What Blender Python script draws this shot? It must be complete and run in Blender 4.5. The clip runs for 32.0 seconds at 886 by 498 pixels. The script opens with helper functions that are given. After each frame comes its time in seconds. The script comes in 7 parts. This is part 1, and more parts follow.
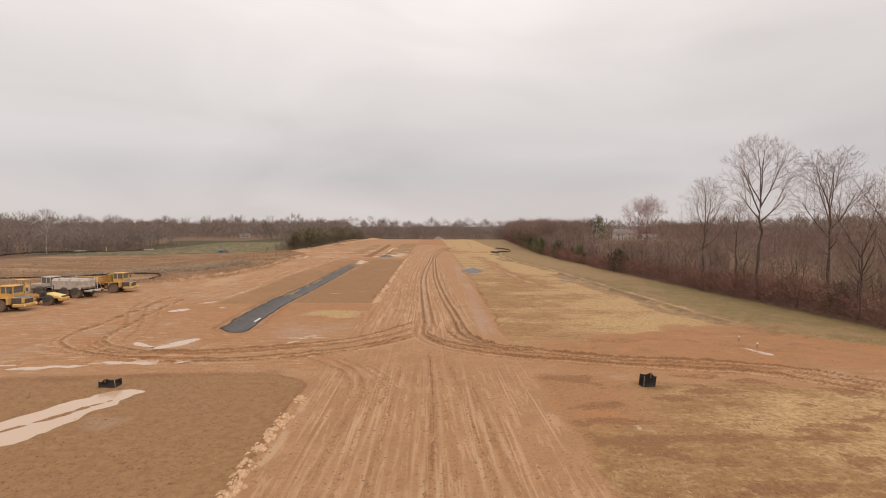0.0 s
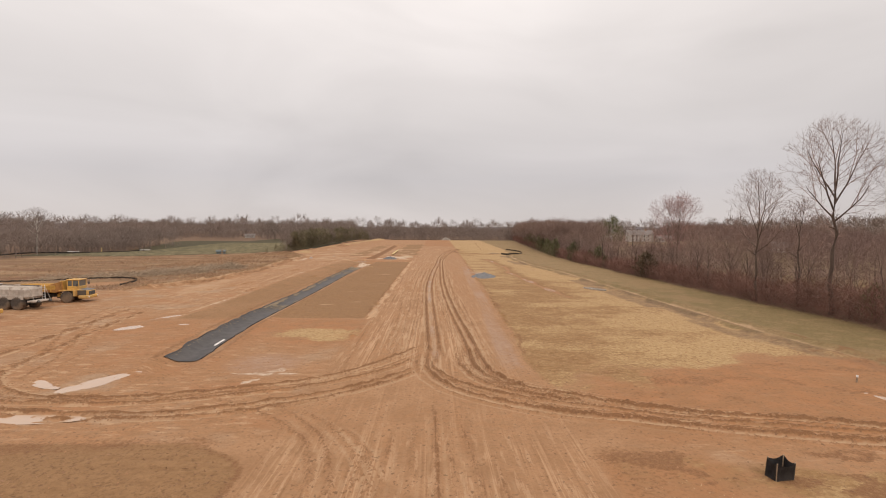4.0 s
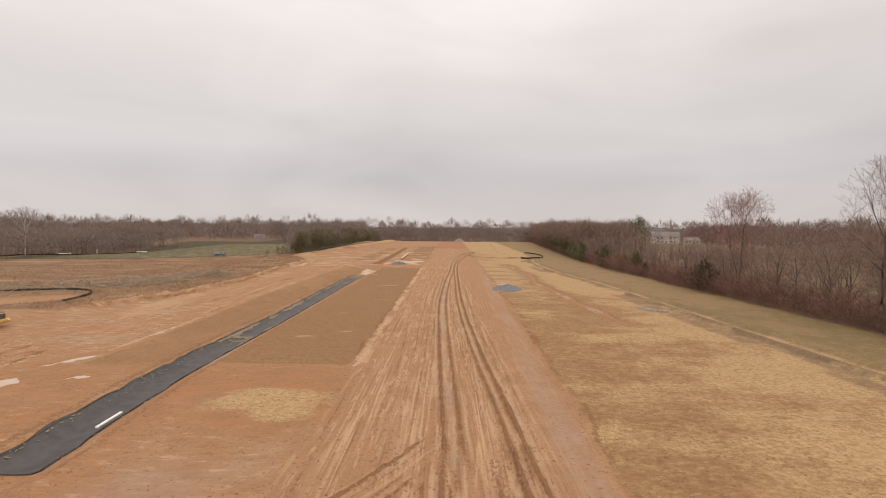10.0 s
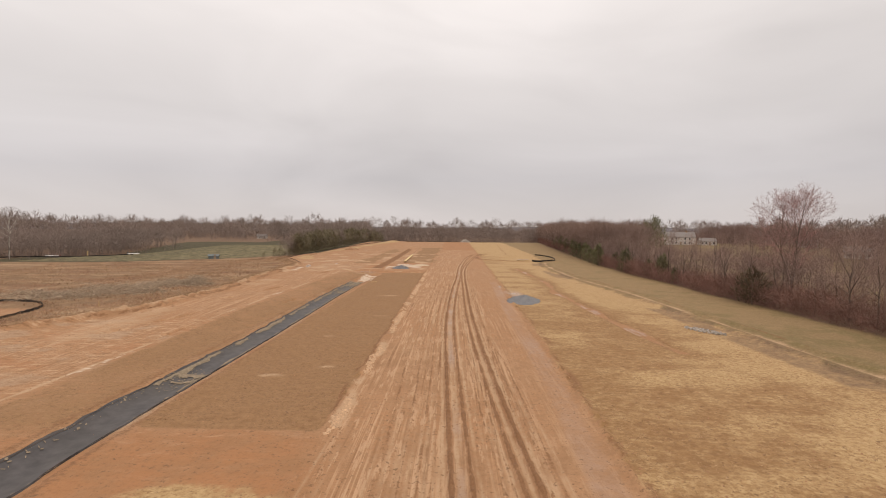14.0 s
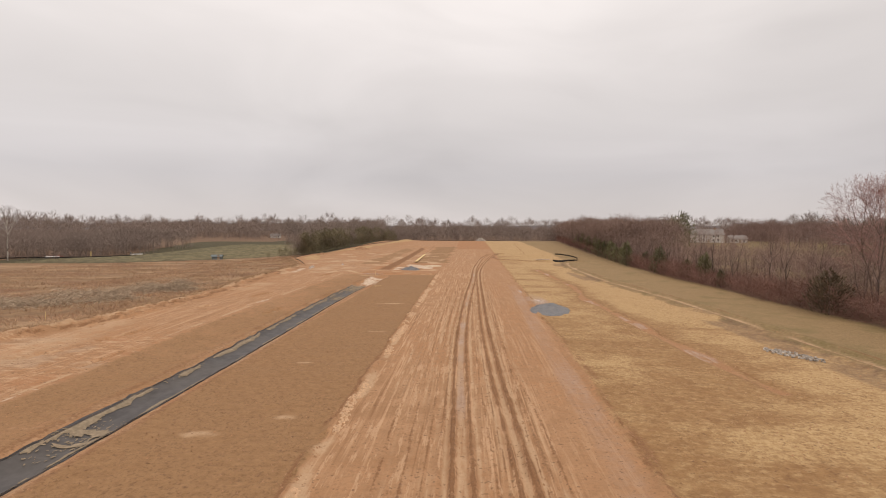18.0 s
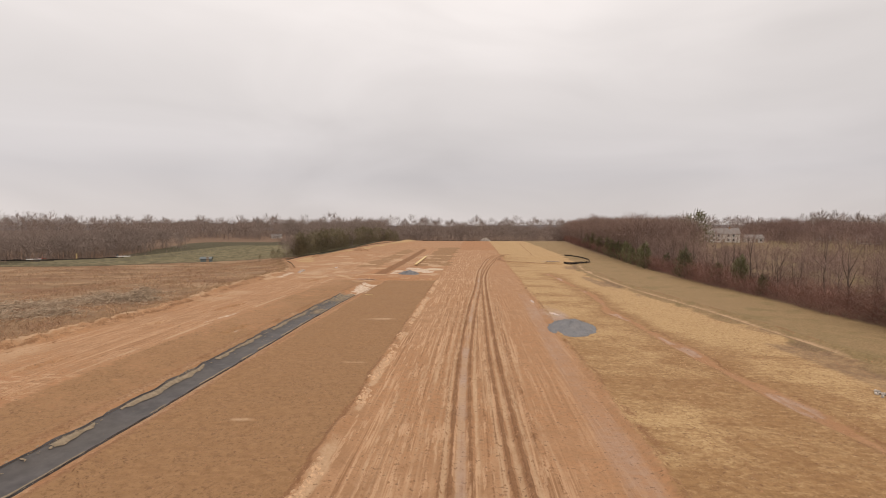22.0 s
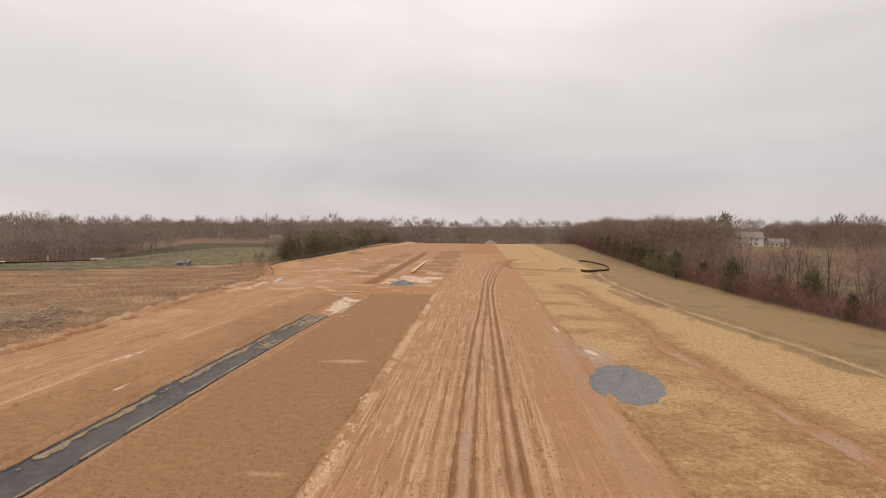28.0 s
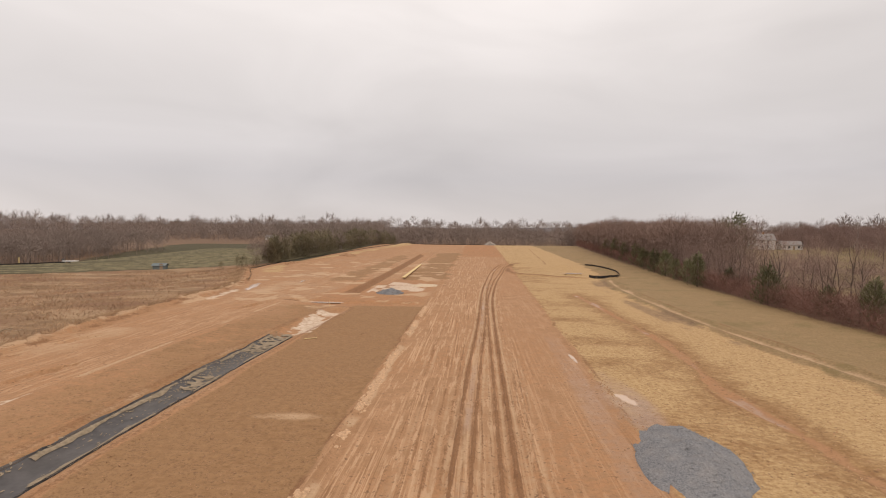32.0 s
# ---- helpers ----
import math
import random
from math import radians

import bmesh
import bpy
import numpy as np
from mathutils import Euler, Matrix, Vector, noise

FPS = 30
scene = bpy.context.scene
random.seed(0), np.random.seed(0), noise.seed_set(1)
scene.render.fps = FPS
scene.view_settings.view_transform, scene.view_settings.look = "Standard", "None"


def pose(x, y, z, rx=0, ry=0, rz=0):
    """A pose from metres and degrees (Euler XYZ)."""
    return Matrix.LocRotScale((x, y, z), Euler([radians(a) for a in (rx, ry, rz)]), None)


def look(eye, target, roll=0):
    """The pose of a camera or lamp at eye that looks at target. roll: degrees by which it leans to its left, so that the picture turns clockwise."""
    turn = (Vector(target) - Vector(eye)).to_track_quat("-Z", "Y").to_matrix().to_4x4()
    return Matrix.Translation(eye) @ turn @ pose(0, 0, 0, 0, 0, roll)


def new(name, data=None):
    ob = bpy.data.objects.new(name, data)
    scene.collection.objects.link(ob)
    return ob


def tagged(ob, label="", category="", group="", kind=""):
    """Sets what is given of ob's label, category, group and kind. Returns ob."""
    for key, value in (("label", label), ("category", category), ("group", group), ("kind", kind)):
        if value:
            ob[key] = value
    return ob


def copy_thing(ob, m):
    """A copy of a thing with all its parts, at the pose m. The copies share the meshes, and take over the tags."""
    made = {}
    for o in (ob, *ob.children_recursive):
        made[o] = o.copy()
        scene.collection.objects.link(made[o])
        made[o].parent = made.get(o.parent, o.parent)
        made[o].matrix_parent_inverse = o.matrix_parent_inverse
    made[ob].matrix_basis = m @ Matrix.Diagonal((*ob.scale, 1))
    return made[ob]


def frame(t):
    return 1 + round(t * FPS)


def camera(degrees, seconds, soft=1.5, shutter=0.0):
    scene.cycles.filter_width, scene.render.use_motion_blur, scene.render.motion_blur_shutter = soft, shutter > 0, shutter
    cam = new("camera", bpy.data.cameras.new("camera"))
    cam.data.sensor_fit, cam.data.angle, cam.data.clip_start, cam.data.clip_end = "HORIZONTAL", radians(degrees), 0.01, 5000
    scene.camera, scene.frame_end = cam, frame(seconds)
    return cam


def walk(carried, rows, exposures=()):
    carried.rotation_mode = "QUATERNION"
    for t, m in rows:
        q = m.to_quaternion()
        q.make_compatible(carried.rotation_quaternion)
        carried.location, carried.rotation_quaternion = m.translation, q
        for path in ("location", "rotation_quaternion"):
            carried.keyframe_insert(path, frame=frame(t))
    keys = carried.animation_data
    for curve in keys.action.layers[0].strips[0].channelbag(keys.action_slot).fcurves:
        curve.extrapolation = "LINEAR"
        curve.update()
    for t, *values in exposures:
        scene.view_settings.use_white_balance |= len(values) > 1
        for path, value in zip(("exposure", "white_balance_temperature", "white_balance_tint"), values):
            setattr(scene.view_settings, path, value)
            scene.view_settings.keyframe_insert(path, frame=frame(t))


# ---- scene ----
cam = camera(83.4, 32.0, soft=1.05)
METRES, EYE, TILT, LEAN, TURN = 107.0, 11.3, 0.0, 0.0, -1.8
ROWS = [
    (0.0, 0.0, 0.0, 0.0, 0.01, -2.19, -0.29),
    (0.5, -0.0006, 0.0154, 0.0002, 0.07, -2.18, -0.29),
    (1.0, -0.0014, 0.031, 0.0002, 0.18, -2.17, -0.33),
    (1.5, -0.0017, 0.0467, 0.0003, 0.26, -2.15, -0.33),
    (2.0, -0.0015, 0.0623, 0.0004, 0.28, -2.14, -0.35),
    (2.5, -0.0014, 0.0778, 0.0, 0.37, -2.13, -0.36),
    (3.0, -0.0013, 0.0933, -0.0004, 0.52, -2.14, -0.39),
    (3.5, -0.0016, 0.1088, -0.0008, 0.7, -2.13, -0.4),
    (5.5, -0.0067, 0.1688, 0.0009, 1.03, -2.11, -0.45),
    (6.0, -0.0075, 0.1844, 0.0009, 1.13, -2.12, -0.44),
    (6.5, -0.0079, 0.2, 0.0008, 1.25, -2.1, -0.48),
    (7.0, -0.0085, 0.2154, 0.0011, 1.38, -2.11, -0.47),
    (7.5, -0.0096, 0.2305, 0.0015, 1.44, -2.11, -0.48),
    (8.0, -0.0106, 0.2459, 0.0018, 1.49, -2.09, -0.52),
    (8.5, -0.0109, 0.2612, 0.0025, 1.62, -2.1, -0.53),
    (9.0, -0.0112, 0.2764, 0.0036, 1.86, -2.11, -0.52),
    (9.5, -0.0115, 0.292, 0.0049, 2.1, -2.12, -0.51),
    (10.0, -0.0119, 0.3076, 0.006, 2.27, -2.12, -0.54),
    (10.5, -0.0128, 0.3232, 0.0069, 2.34, -2.13, -0.52),
    (11.0, -0.014, 0.3389, 0.0079, 2.36, -2.14, -0.5),
    (11.5, -0.0154, 0.3544, 0.0089, 2.37, -2.14, -0.5),
    (12.0, -0.0165, 0.37, 0.0098, 2.4, -2.15, -0.52),
    (12.5, -0.0173, 0.3855, 0.0106, 2.42, -2.14, -0.54),
    (13.0, -0.0181, 0.4, 0.0111, 2.51, -2.16, -0.52),
    (13.5, -0.0191, 0.4159, 0.0112, 2.68, -2.15, -0.53),
    (14.0, -0.0198, 0.4318, 0.0113, 2.85, -2.16, -0.52),
    (14.5, -0.0207, 0.4475, 0.0108, 3.13, -2.18, -0.51),
    (15.0, -0.0219, 0.4637, 0.0095, 3.65, -2.16, -0.5),
    (15.5, -0.0228, 0.4797, 0.0087, 4.09, -2.17, -0.48),
    (17.5, -0.0196, 0.543, 0.008, 4.62, -2.29, -0.25),
    (18.0, -0.0195, 0.5589, 0.0083, 4.65, -2.31, -0.23),
    (18.5, -0.02, 0.5747, 0.0085, 4.77, -2.32, -0.2),
    (19.0, -0.0211, 0.5907, 0.0085, 4.87, -2.33, -0.16),
    (19.5, -0.0218, 0.6061, 0.0089, 4.95, -2.33, -0.13),
    (20.0, -0.0225, 0.6213, 0.009, 4.96, -2.33, -0.1),
    (20.5, -0.023, 0.6366, 0.009, 5.0, -2.33, -0.09),
    (21.0, -0.0233, 0.652, 0.0092, 5.04, -2.35, -0.08),
    (21.5, -0.023, 0.6675, 0.0094, 5.08, -2.36, -0.08),
    (22.0, -0.023, 0.683, 0.0095, 5.12, -2.35, -0.07),
    (22.5, -0.023, 0.6985, 0.0099, 5.16, -2.33, -0.08),
    (23.0, -0.0233, 0.714, 0.0103, 5.2, -2.31, -0.08),
    (23.5, -0.0236, 0.7296, 0.0109, 5.23, -2.32, -0.09),
    (24.0, -0.0242, 0.7452, 0.0116, 5.25, -2.32, -0.11),
    (24.5, -0.025, 0.7611, 0.0119, 5.28, -2.31, -0.12),
    (25.0, -0.0256, 0.7771, 0.0118, 5.33, -2.3, -0.14),
    (25.5, -0.0264, 0.7929, 0.0116, 5.41, -2.28, -0.18),
    (27.5, -0.0294, 0.8569, 0.0123, 5.6, -2.21, -0.35),
    (28.0, -0.0297, 0.8725, 0.0128, 5.62, -2.21, -0.37),
    (28.5, -0.0299, 0.8881, 0.0133, 5.63, -2.21, -0.4),
    (29.0, -0.0301, 0.9038, 0.0137, 5.66, -2.18, -0.42),
    (29.5, -0.0303, 0.9194, 0.0143, 5.65, -2.18, -0.46),
    (30.0, -0.0302, 0.9353, 0.0146, 5.64, -2.16, -0.46),
    (30.5, -0.0301, 0.9511, 0.0149, 5.61, -2.15, -0.48),
    (31.0, -0.0301, 0.9671, 0.0147, 5.61, -2.15, -0.49),
    (31.5, -0.0304, 0.9829, 0.0148, 5.59, -2.15, -0.51),
    (32.0, -0.0306, 0.9984, 0.0151, 5.57, -2.14, -0.53),
]
walk(cam, [(t, pose(0, 0, EYE, TILT, LEAN, TURN) @ pose(METRES * x, METRES * y, METRES * z, 90 + pitch, roll, yaw)) for t, x, y, z, yaw, pitch, roll in ROWS])

# ---- body ----
# ---- sky and light ----
world = bpy.data.worlds.new("overcast")
scene.world = world
world.use_nodes = True


def node(tree, kind, **values):
    n = tree.nodes.new(kind)
    for key, value in values.items():
        if key in n.inputs:
            n.inputs[key].default_value = value
    return n


def make_world():
    t = world.node_tree
    t.nodes.clear()
    link = t.links.new
    out = t.nodes.new("ShaderNodeOutputWorld")
    sky = t.nodes.new("ShaderNodeTexSky")
    sky.sky_type, sky.sun_disc = "NISHITA", False
    sky.sun_elevation, sky.sun_rotation = radians(38), radians(150)
    sky_bg = node(t, "ShaderNodeBackground", Strength=0.06)
    link(sky.outputs[0], sky_bg.inputs[0])
    geo = t.nodes.new("ShaderNodeTexCoord")
    sep = t.nodes.new("ShaderNodeSeparateXYZ")
    link(geo.outputs["Generated"], sep.inputs[0])
    # overcast dome: three times brighter overhead than at the horizon
    up = t.nodes.new("ShaderNodeValToRGB")
    r = up.color_ramp
    stops = [(0.0, (0.67, 0.61, 0.59)), (0.035, (0.66, 0.605, 0.59)), (0.10, (0.62, 0.58, 0.58)),
             (0.22, (0.715, 0.667, 0.652)), (0.40, (0.875, 0.812, 0.785)), (0.7, (1.36, 1.24, 1.16)), (1.0, (1.72, 1.56, 1.44))]
    while len(r.elements) < len(stops):
        r.elements.new(0.5)
    for e, (p, c) in zip(r.elements, stops):
        e.position, e.color = p, (*[v / 2 for v in c], 1)
    link(sep.outputs["Z"], up.inputs[0])
    # flat cloud banks: the direction laid on a plane overhead
    squash = t.nodes.new("ShaderNodeMapping")
    squash.inputs["Scale"].default_value = (1.0, 1.0, 3.0)
    squash.inputs["Location"].default_value = (0.6, 0.2, 0.35)
    link(geo.outputs["Generated"], squash.inputs["Vector"])
    banks = node(t, "ShaderNodeTexNoise", Scale=2.1, Detail=5.0, Roughness=0.45, Distortion=0.5)
    link(squash.outputs[0], banks.inputs["Vector"])
    span = node(t, "ShaderNodeMapRange")
    span.inputs["From Min"].default_value, span.inputs["From Max"].default_value = 0.3, 0.7
    span.inputs["To Min"].default_value, span.inputs["To Max"].default_value = 0.90, 1.10
    link(banks.outputs[0], span.inputs[0])
    side = t.nodes.new("ShaderNodeVectorMath")
    side.operation = "DOT_PRODUCT"
    side.inputs[1].default_value = (-0.78, 0.5, 0.37)
    link(geo.outputs["Generated"], side.inputs[0])
    glow = t.nodes.new("ShaderNodeMapRange")
    glow.inputs["From Min"].default_value, glow.inputs["From Max"].default_value = 0.35, 1.0
    glow.inputs["To Min"].default_value, glow.inputs["To Max"].default_value = 1.0, 1.05
    link(side.outputs["Value"], glow.inputs[0])
    both = t.nodes.new("ShaderNodeMath")
    both.operation = "MULTIPLY"
    link(span.outputs[0], both.inputs[0])
    link(glow.outputs[0], both.inputs[1])
    mul = t.nodes.new("ShaderNodeVectorMath")
    mul.operation = "SCALE"
    link(up.outputs[0], mul.inputs[0])
    link(both.outputs[0], mul.inputs["Scale"])
    cloud = node(t, "ShaderNodeBackground", Strength=2.0)
    link(mul.outputs[0], cloud.inputs[0])
    mix = node(t, "ShaderNodeMixShader")
    mix.inputs[0].default_value = 0.96
    link(sky_bg.outputs[0], mix.inputs[1])
    link(cloud.outputs[0], mix.inputs[2])
    link(mix.outputs[0], out.inputs[0])


make_world()
sun = new("sun", bpy.data.lights.new("sun", "SUN"))
sun.data.energy, sun.data.angle, sun.data.color = 0.8, radians(25), (1.0, 0.95, 0.88)
sun.matrix_world = look((60, -100, 90), (0, 0, 0))


# ---- number helpers ----
def smooth(a, b, v):
    k = np.clip((v - a) / (b - a), 0, 1)
    return k * k * (3 - 2 * k)


LATTICE = np.random.RandomState(11).rand(256, 256)


def lump(x, y, size, shift=0.0):
    """Value noise from 0 to 1, with bumps of about that size in metres."""
    u, v = np.asarray(x, float) / size + shift * 7.3 + 500, np.asarray(y, float) / size + shift * 3.7 + 500
    i, j = np.floor(u).astype(int), np.floor(v).astype(int)
    a, b = u - i, v - j
    a, b = a * a * (3 - 2 * a), b * b * (3 - 2 * b)
    g = lambda p, q: LATTICE[p % 256, q % 256]
    return (g(i, j) * (1 - a) + g(i + 1, j) * a) * (1 - b) + (g(i, j + 1) * (1 - a) + g(i + 1, j + 1) * a) * b


def rough(x, y, size, shift=0.0):
    return (lump(x, y, size, shift) + 0.5 * lump(x, y, size / 2.1, shift + 1) + 0.25 * lump(x, y, size / 4.3, shift + 2)) / 1.75


def near_line(x, y, line, pad=9.0):
    """Distance from a broken line, and the way along it; points beyond pad count as far off."""
    best, along, run = np.full(x.shape, 1e4), np.zeros(x.shape), 0.0
    order = np.argsort(y, kind="stable")
    ys = y[order]
    for (ax, ay), (bx, by) in zip(line[:-1], line[1:]):
        dx, dy = bx - ax, by - ay
        size = math.hypot(dx, dy)
        some = order[np.searchsorted(ys, min(ay, by) - pad):np.searchsorted(ys, max(ay, by) + pad)]
        some = some[(x[some] > min(ax, bx) - pad) & (x[some] < max(ax, bx) + pad)]
        px, py = x[some], y[some]
        k = np.clip(((px - ax) * dx + (py - ay) * dy) / size**2, 0, 1)
        d = np.hypot(px - ax - k * dx, py - ay - k * dy)
        hit = d < best[some]
        best[some[hit]], along[some[hit]] = d[hit], run + k[hit] * size
        run += size
    return best, along


def curve(points, step=2.0):
    """A smooth line through the points (Catmull-Rom)."""
    p = [points[0], *points, points[-1]]
    out = []
    for a, b, c, d in zip(p[:-3], p[1:-2], p[2:-1], p[3:]):
        n = max(1, int(math.hypot(c[0] - b[0], c[1] - b[1]) / step))
        for i in range(n):
            k = i / n
            out.append(tuple(0.5 * (2 * b[m] + (c[m] - a[m]) * k + (2 * a[m] - 5 * b[m] + 4 * c[m] - d[m]) * k**2
                                    + (3 * b[m] - a[m] - 3 * c[m] + d[m]) * k**3) for m in (0, 1)))
    return out + [points[-1]]


def beside(line, gap):
    """The line moved sideways, to its right."""
    out = []
    for i, (x, y) in enumerate(line):
        a, b = line[max(i - 1, 0)], line[min(i + 1, len(line) - 1)]
        dx, dy = b[0] - a[0], b[1] - a[1]
        s = math.hypot(dx, dy) or 1
        out.append((x + gap * dy / s, y - gap * dx / s))
    return out


# ---- plan: the lines of the place ----
ROAD_RIGHT = ((-60, 7.9), (57, 8.2), (95, 9.4), (130, 10.0), (160, 10.7), (210, 11.5), (320, 12.6), (480, 13.0))
RUT_A = curve([(-0.1, 56.5), (-0.25, 59), (-0.9, 83), (-1.35, 115), (-0.6, 148), (0.5, 175), (1.5, 210), (2.6, 230), (5.4, 266), (10.2, 293), (16, 298)], 3)
RUT_E = curve([(7.6, 47), (4.9, 52), (4.0, 66), (2.95, 89), (2.4, 118), (2.6, 150), (2.9, 180), (3.6, 205), (5.6, 233), (8.2, 257), (11.2, 280), (17, 286)], 3)
SWEEP_R = curve([(-0.3, 60), (-0.35, 53.6), (0.4, 50.9), (1.6, 48.6), (4.4, 45.9), (8.3, 43.8), (12.1, 42.8), (16.5, 41.3), (20.7, 40.2), (25.1, 39.2), (28.3, 37.4), (30.7, 35.0), (34, 31.5), (42, 25)], 1.5)
SWEEP_R1 = curve([(0.0, 58), (0.1, 53.6), (1.0, 51.6), (2.4, 49.5), (4.9, 47.3), (8.6, 45.4), (12.6, 44.0), (17, 42.4), (22, 41.4), (26.4, 40.2), (29.6, 38.5), (32.4, 35.8), (36, 32), (44, 26)], 1.5)
SWEEP_R2 = curve([(3.6, 61), (3.4, 56), (4.2, 51.9), (5.7, 49.6), (9.2, 47.4), (12.8, 45.2), (17.2, 43.7), (22.0, 42.8), (26.2, 41.6), (30.2, 40.0), (32.9, 37.5), (36.4, 34.2), (46, 27)], 1.5)
SWEEP_R3 = curve([(2.4, 58.5), (2.35, 54.8), (3.1, 51.9), (4.5, 49.2), (7.2, 47.0), (12, 44.4)], 1.5)
SWEEP_L = curve([(-0.6, 62.5), (-3.1, 57.7), (-4.8, 55.1), (-6.8, 52.4), (-9.3, 50.4), (-12.6, 48.7), (-18.3, 46.8), (-23.7, 46.4), (-27.6, 46.9), (-30.5, 48.6), (-32.7, 50.9), (-34.0, 54.3), (-34.9, 59.1), (-37, 68), (-39, 82)], 1.5)
SWEEP_L1 = curve([(-0.7, 58.2), (-2.6, 54.9), (-4.4, 52.4), (-8.4, 49.2), (-13.3, 46.9), (-18.3, 45.4), (-24, 45.2), (-28.6, 45.7), (-32, 47.9), (-34.4, 51.2)], 1.5)
SWEEP_L2 = curve([(-0.6, 55.2), (-2.5, 52.0), (-5, 49.3), (-8.2, 46.9), (-13.8, 44.2), (-17.4, 43.4), (-22.4, 43.6), (-27.6, 44.4), (-32.7, 46.8), (-36.5, 50.3), (-38, 54.3), (-38.3, 59.1), (-40, 70), (-42, 84)], 1.5)
SWEEP_L3 = curve([(-0.7, 53.4), (-2.3, 50.9), (-5.6, 47.6), (-9, 45.2), (-13.8, 43.0), (-20, 42.5), (-27, 43.2)], 1.5)
RUTS = [  # line of a squeezed-up mud ridge beside a wheel's lane, its height, half its width
    (RUT_A, 0.14, 0.15), (beside(RUT_A, 1.05), 0.12, 0.13), (beside(RUT_E, -1.85), 0.05, 0.09), (beside(RUT_E, -1.3), 0.05, 0.09), (beside(RUT_E, -0.85), 0.12, 0.14), (RUT_E, 0.15, 0.16), (beside(RUT_E, 0.45), 0.04, 0.08),
    (beside(RUT_A, -0.5), 0.035, 0.08), (beside(RUT_E, 0.9), 0.04, 0.08),
    (SWEEP_R, 0.15, 0.18), (SWEEP_R1, 0.11, 0.15), (beside(SWEEP_R, -0.7), 0.07, 0.11), (SWEEP_R2, 0.15, 0.18), (SWEEP_R3, 0.13, 0.17), (beside(SWEEP_R2, 0.6), 0.07, 0.11), (beside(SWEEP_R, 0.9), 0.06, 0.1), (beside(SWEEP_R2, -0.6), 0.05, 0.1),
    (SWEEP_L, 0.12, 0.16), (beside(SWEEP_L, -0.55), 0.06, 0.1), (SWEEP_L1, 0.11, 0.15), (beside(SWEEP_L1, 0.6), 0.06, 0.1), (SWEEP_L2, 0.12, 0.16), (SWEEP_L3, 0.10, 0.14), (beside(SWEEP_L2, -0.7), 0.06, 0.1),
    (curve([(-30, 47), (-31, 52), (-34, 60), (-40, 72), (-44, 86)], 2), 0.07, 0.16), (curve([(-32, 46.5), (-33, 52), (-36, 60), (-42, 72), (-46, 86)], 2), 0.07, 0.16), (curve([(-28.6, 47), (-29.6, 52), (-32.4, 60), (-38, 72), (-41, 86)], 2), 0.05, 0.14),
    (curve([(-5.6, 31), (-5.4, 35), (-7, 40), (-11, 44), (-16, 47.0)], 2), 0.06, 0.14), (curve([(-4.6, 31), (-4.4, 35), (-6.2, 40.5), (-10, 45)], 2), 0.06, 0.14), (curve([(-2.4, 33), (-3.6, 37.5), (-7, 43), (-12, 46.6)], 2), 0.05, 0.12), (curve([(-3.2, 32), (-2.6, 36), (-4.2, 40), (-6.5, 43)], 2), 0.05, 0.12),
    (curve([(-4.6, 58), (-4.4, 75), (-4.9, 95), (-4.6, 120)], 4), 0.05, 0.11), (curve([(-3.4, 56), (-3.2, 75), (-3.6, 97), (-3.6, 125), (-3.2, 150)], 4), 0.05, 0.11), (curve([(-2.3, 56), (-2.3, 80), (-2.6, 110), (-2.6, 125), (-2.1, 150)], 4), 0.05, 0.11),
    (curve([(-3.9, 57), (-3.8, 80), (-4.2, 108)], 4), 0.035, 0.09), (curve([(-2.8, 57), (-2.8, 80), (-3.0, 106), (-2.4, 138)], 4), 0.035, 0.09), (curve([(-1.6, 66), (-1.7, 90), (-1.8, 118), (-1.5, 140), (-1.0, 165)], 4), 0.05, 0.11),
    (curve([(-5.4, 92), (-5.0, 120), (-4.5, 138), (-3.9, 200)], 4), 0.04, 0.10), (curve([(-0.2, 14), (0.35, 26), (0.4, 34), (0.2, 46)], 4), 0.07, 0.12), (curve([(5.0, 60), (4.5, 90), (3.6, 106), (3.5, 125), (4.2, 160)], 4), 0.05, 0.11), (curve([(4.4, 72), (3.6, 97), (3.7, 126), (3.3, 139), (4.0, 160)], 4), 0.05, 0.1),
    (curve([(3.4, 14), (2.7, 28), (2.4, 34), (1.6, 44)], 4), 0.05, 0.11), (curve([(-2.6, 14), (-2.4, 30), (-2.0, 42)], 4), 0.045, 0.1), (curve([(-4.2, 14), (-3.8, 26), (-3.3, 38)], 4), 0.045, 0.1), (curve([(4.6, 14), (3.7, 26), (3.2, 38)], 4), 0.05, 0.1), (curve([(-5.6, 14), (-5.0, 26), (-4.6, 33)], 4), 0.05, 0.11), (curve([(-1.4, 14), (-1.0, 28), (-0.8, 44)], 4), 0.035, 0.1), (curve([(1.6, 14), (1.3, 28), (1.0, 44)], 4), 0.035, 0.09),
    (curve([(-7.5, 77), (-7.4, 62), (-7.1, 52)], 4), 0.05, 0.12),
]
WET_LANE = beside(RUT_A, 0.52)
DITCH = curve([(-21.6, 54), (-22.0, 60), (-23.0, 74), (-23.0, 95), (-23.2, 115), (-23.6, 140), (-23.6, 160), (-22.9, 176), (-22.3, 186)], 2)
BERM = curve([(-54, 104), (-50.5, 110), (-47.2, 119), (-46.3, 135), (-47.2, 155), (-49.6, 172), (-51.0, 190), (-52.0, 205), (-56, 222), (-66, 244), (-76, 268)], 3)
TRAIL = curve([(60, 36), (46.5, 47.6), (39, 58), (37.2, 90), (36.6, 120), (35.8, 148), (33.4, 172), (32.6, 195), (33.6, 224), (36.5, 243), (42, 250)], 3)
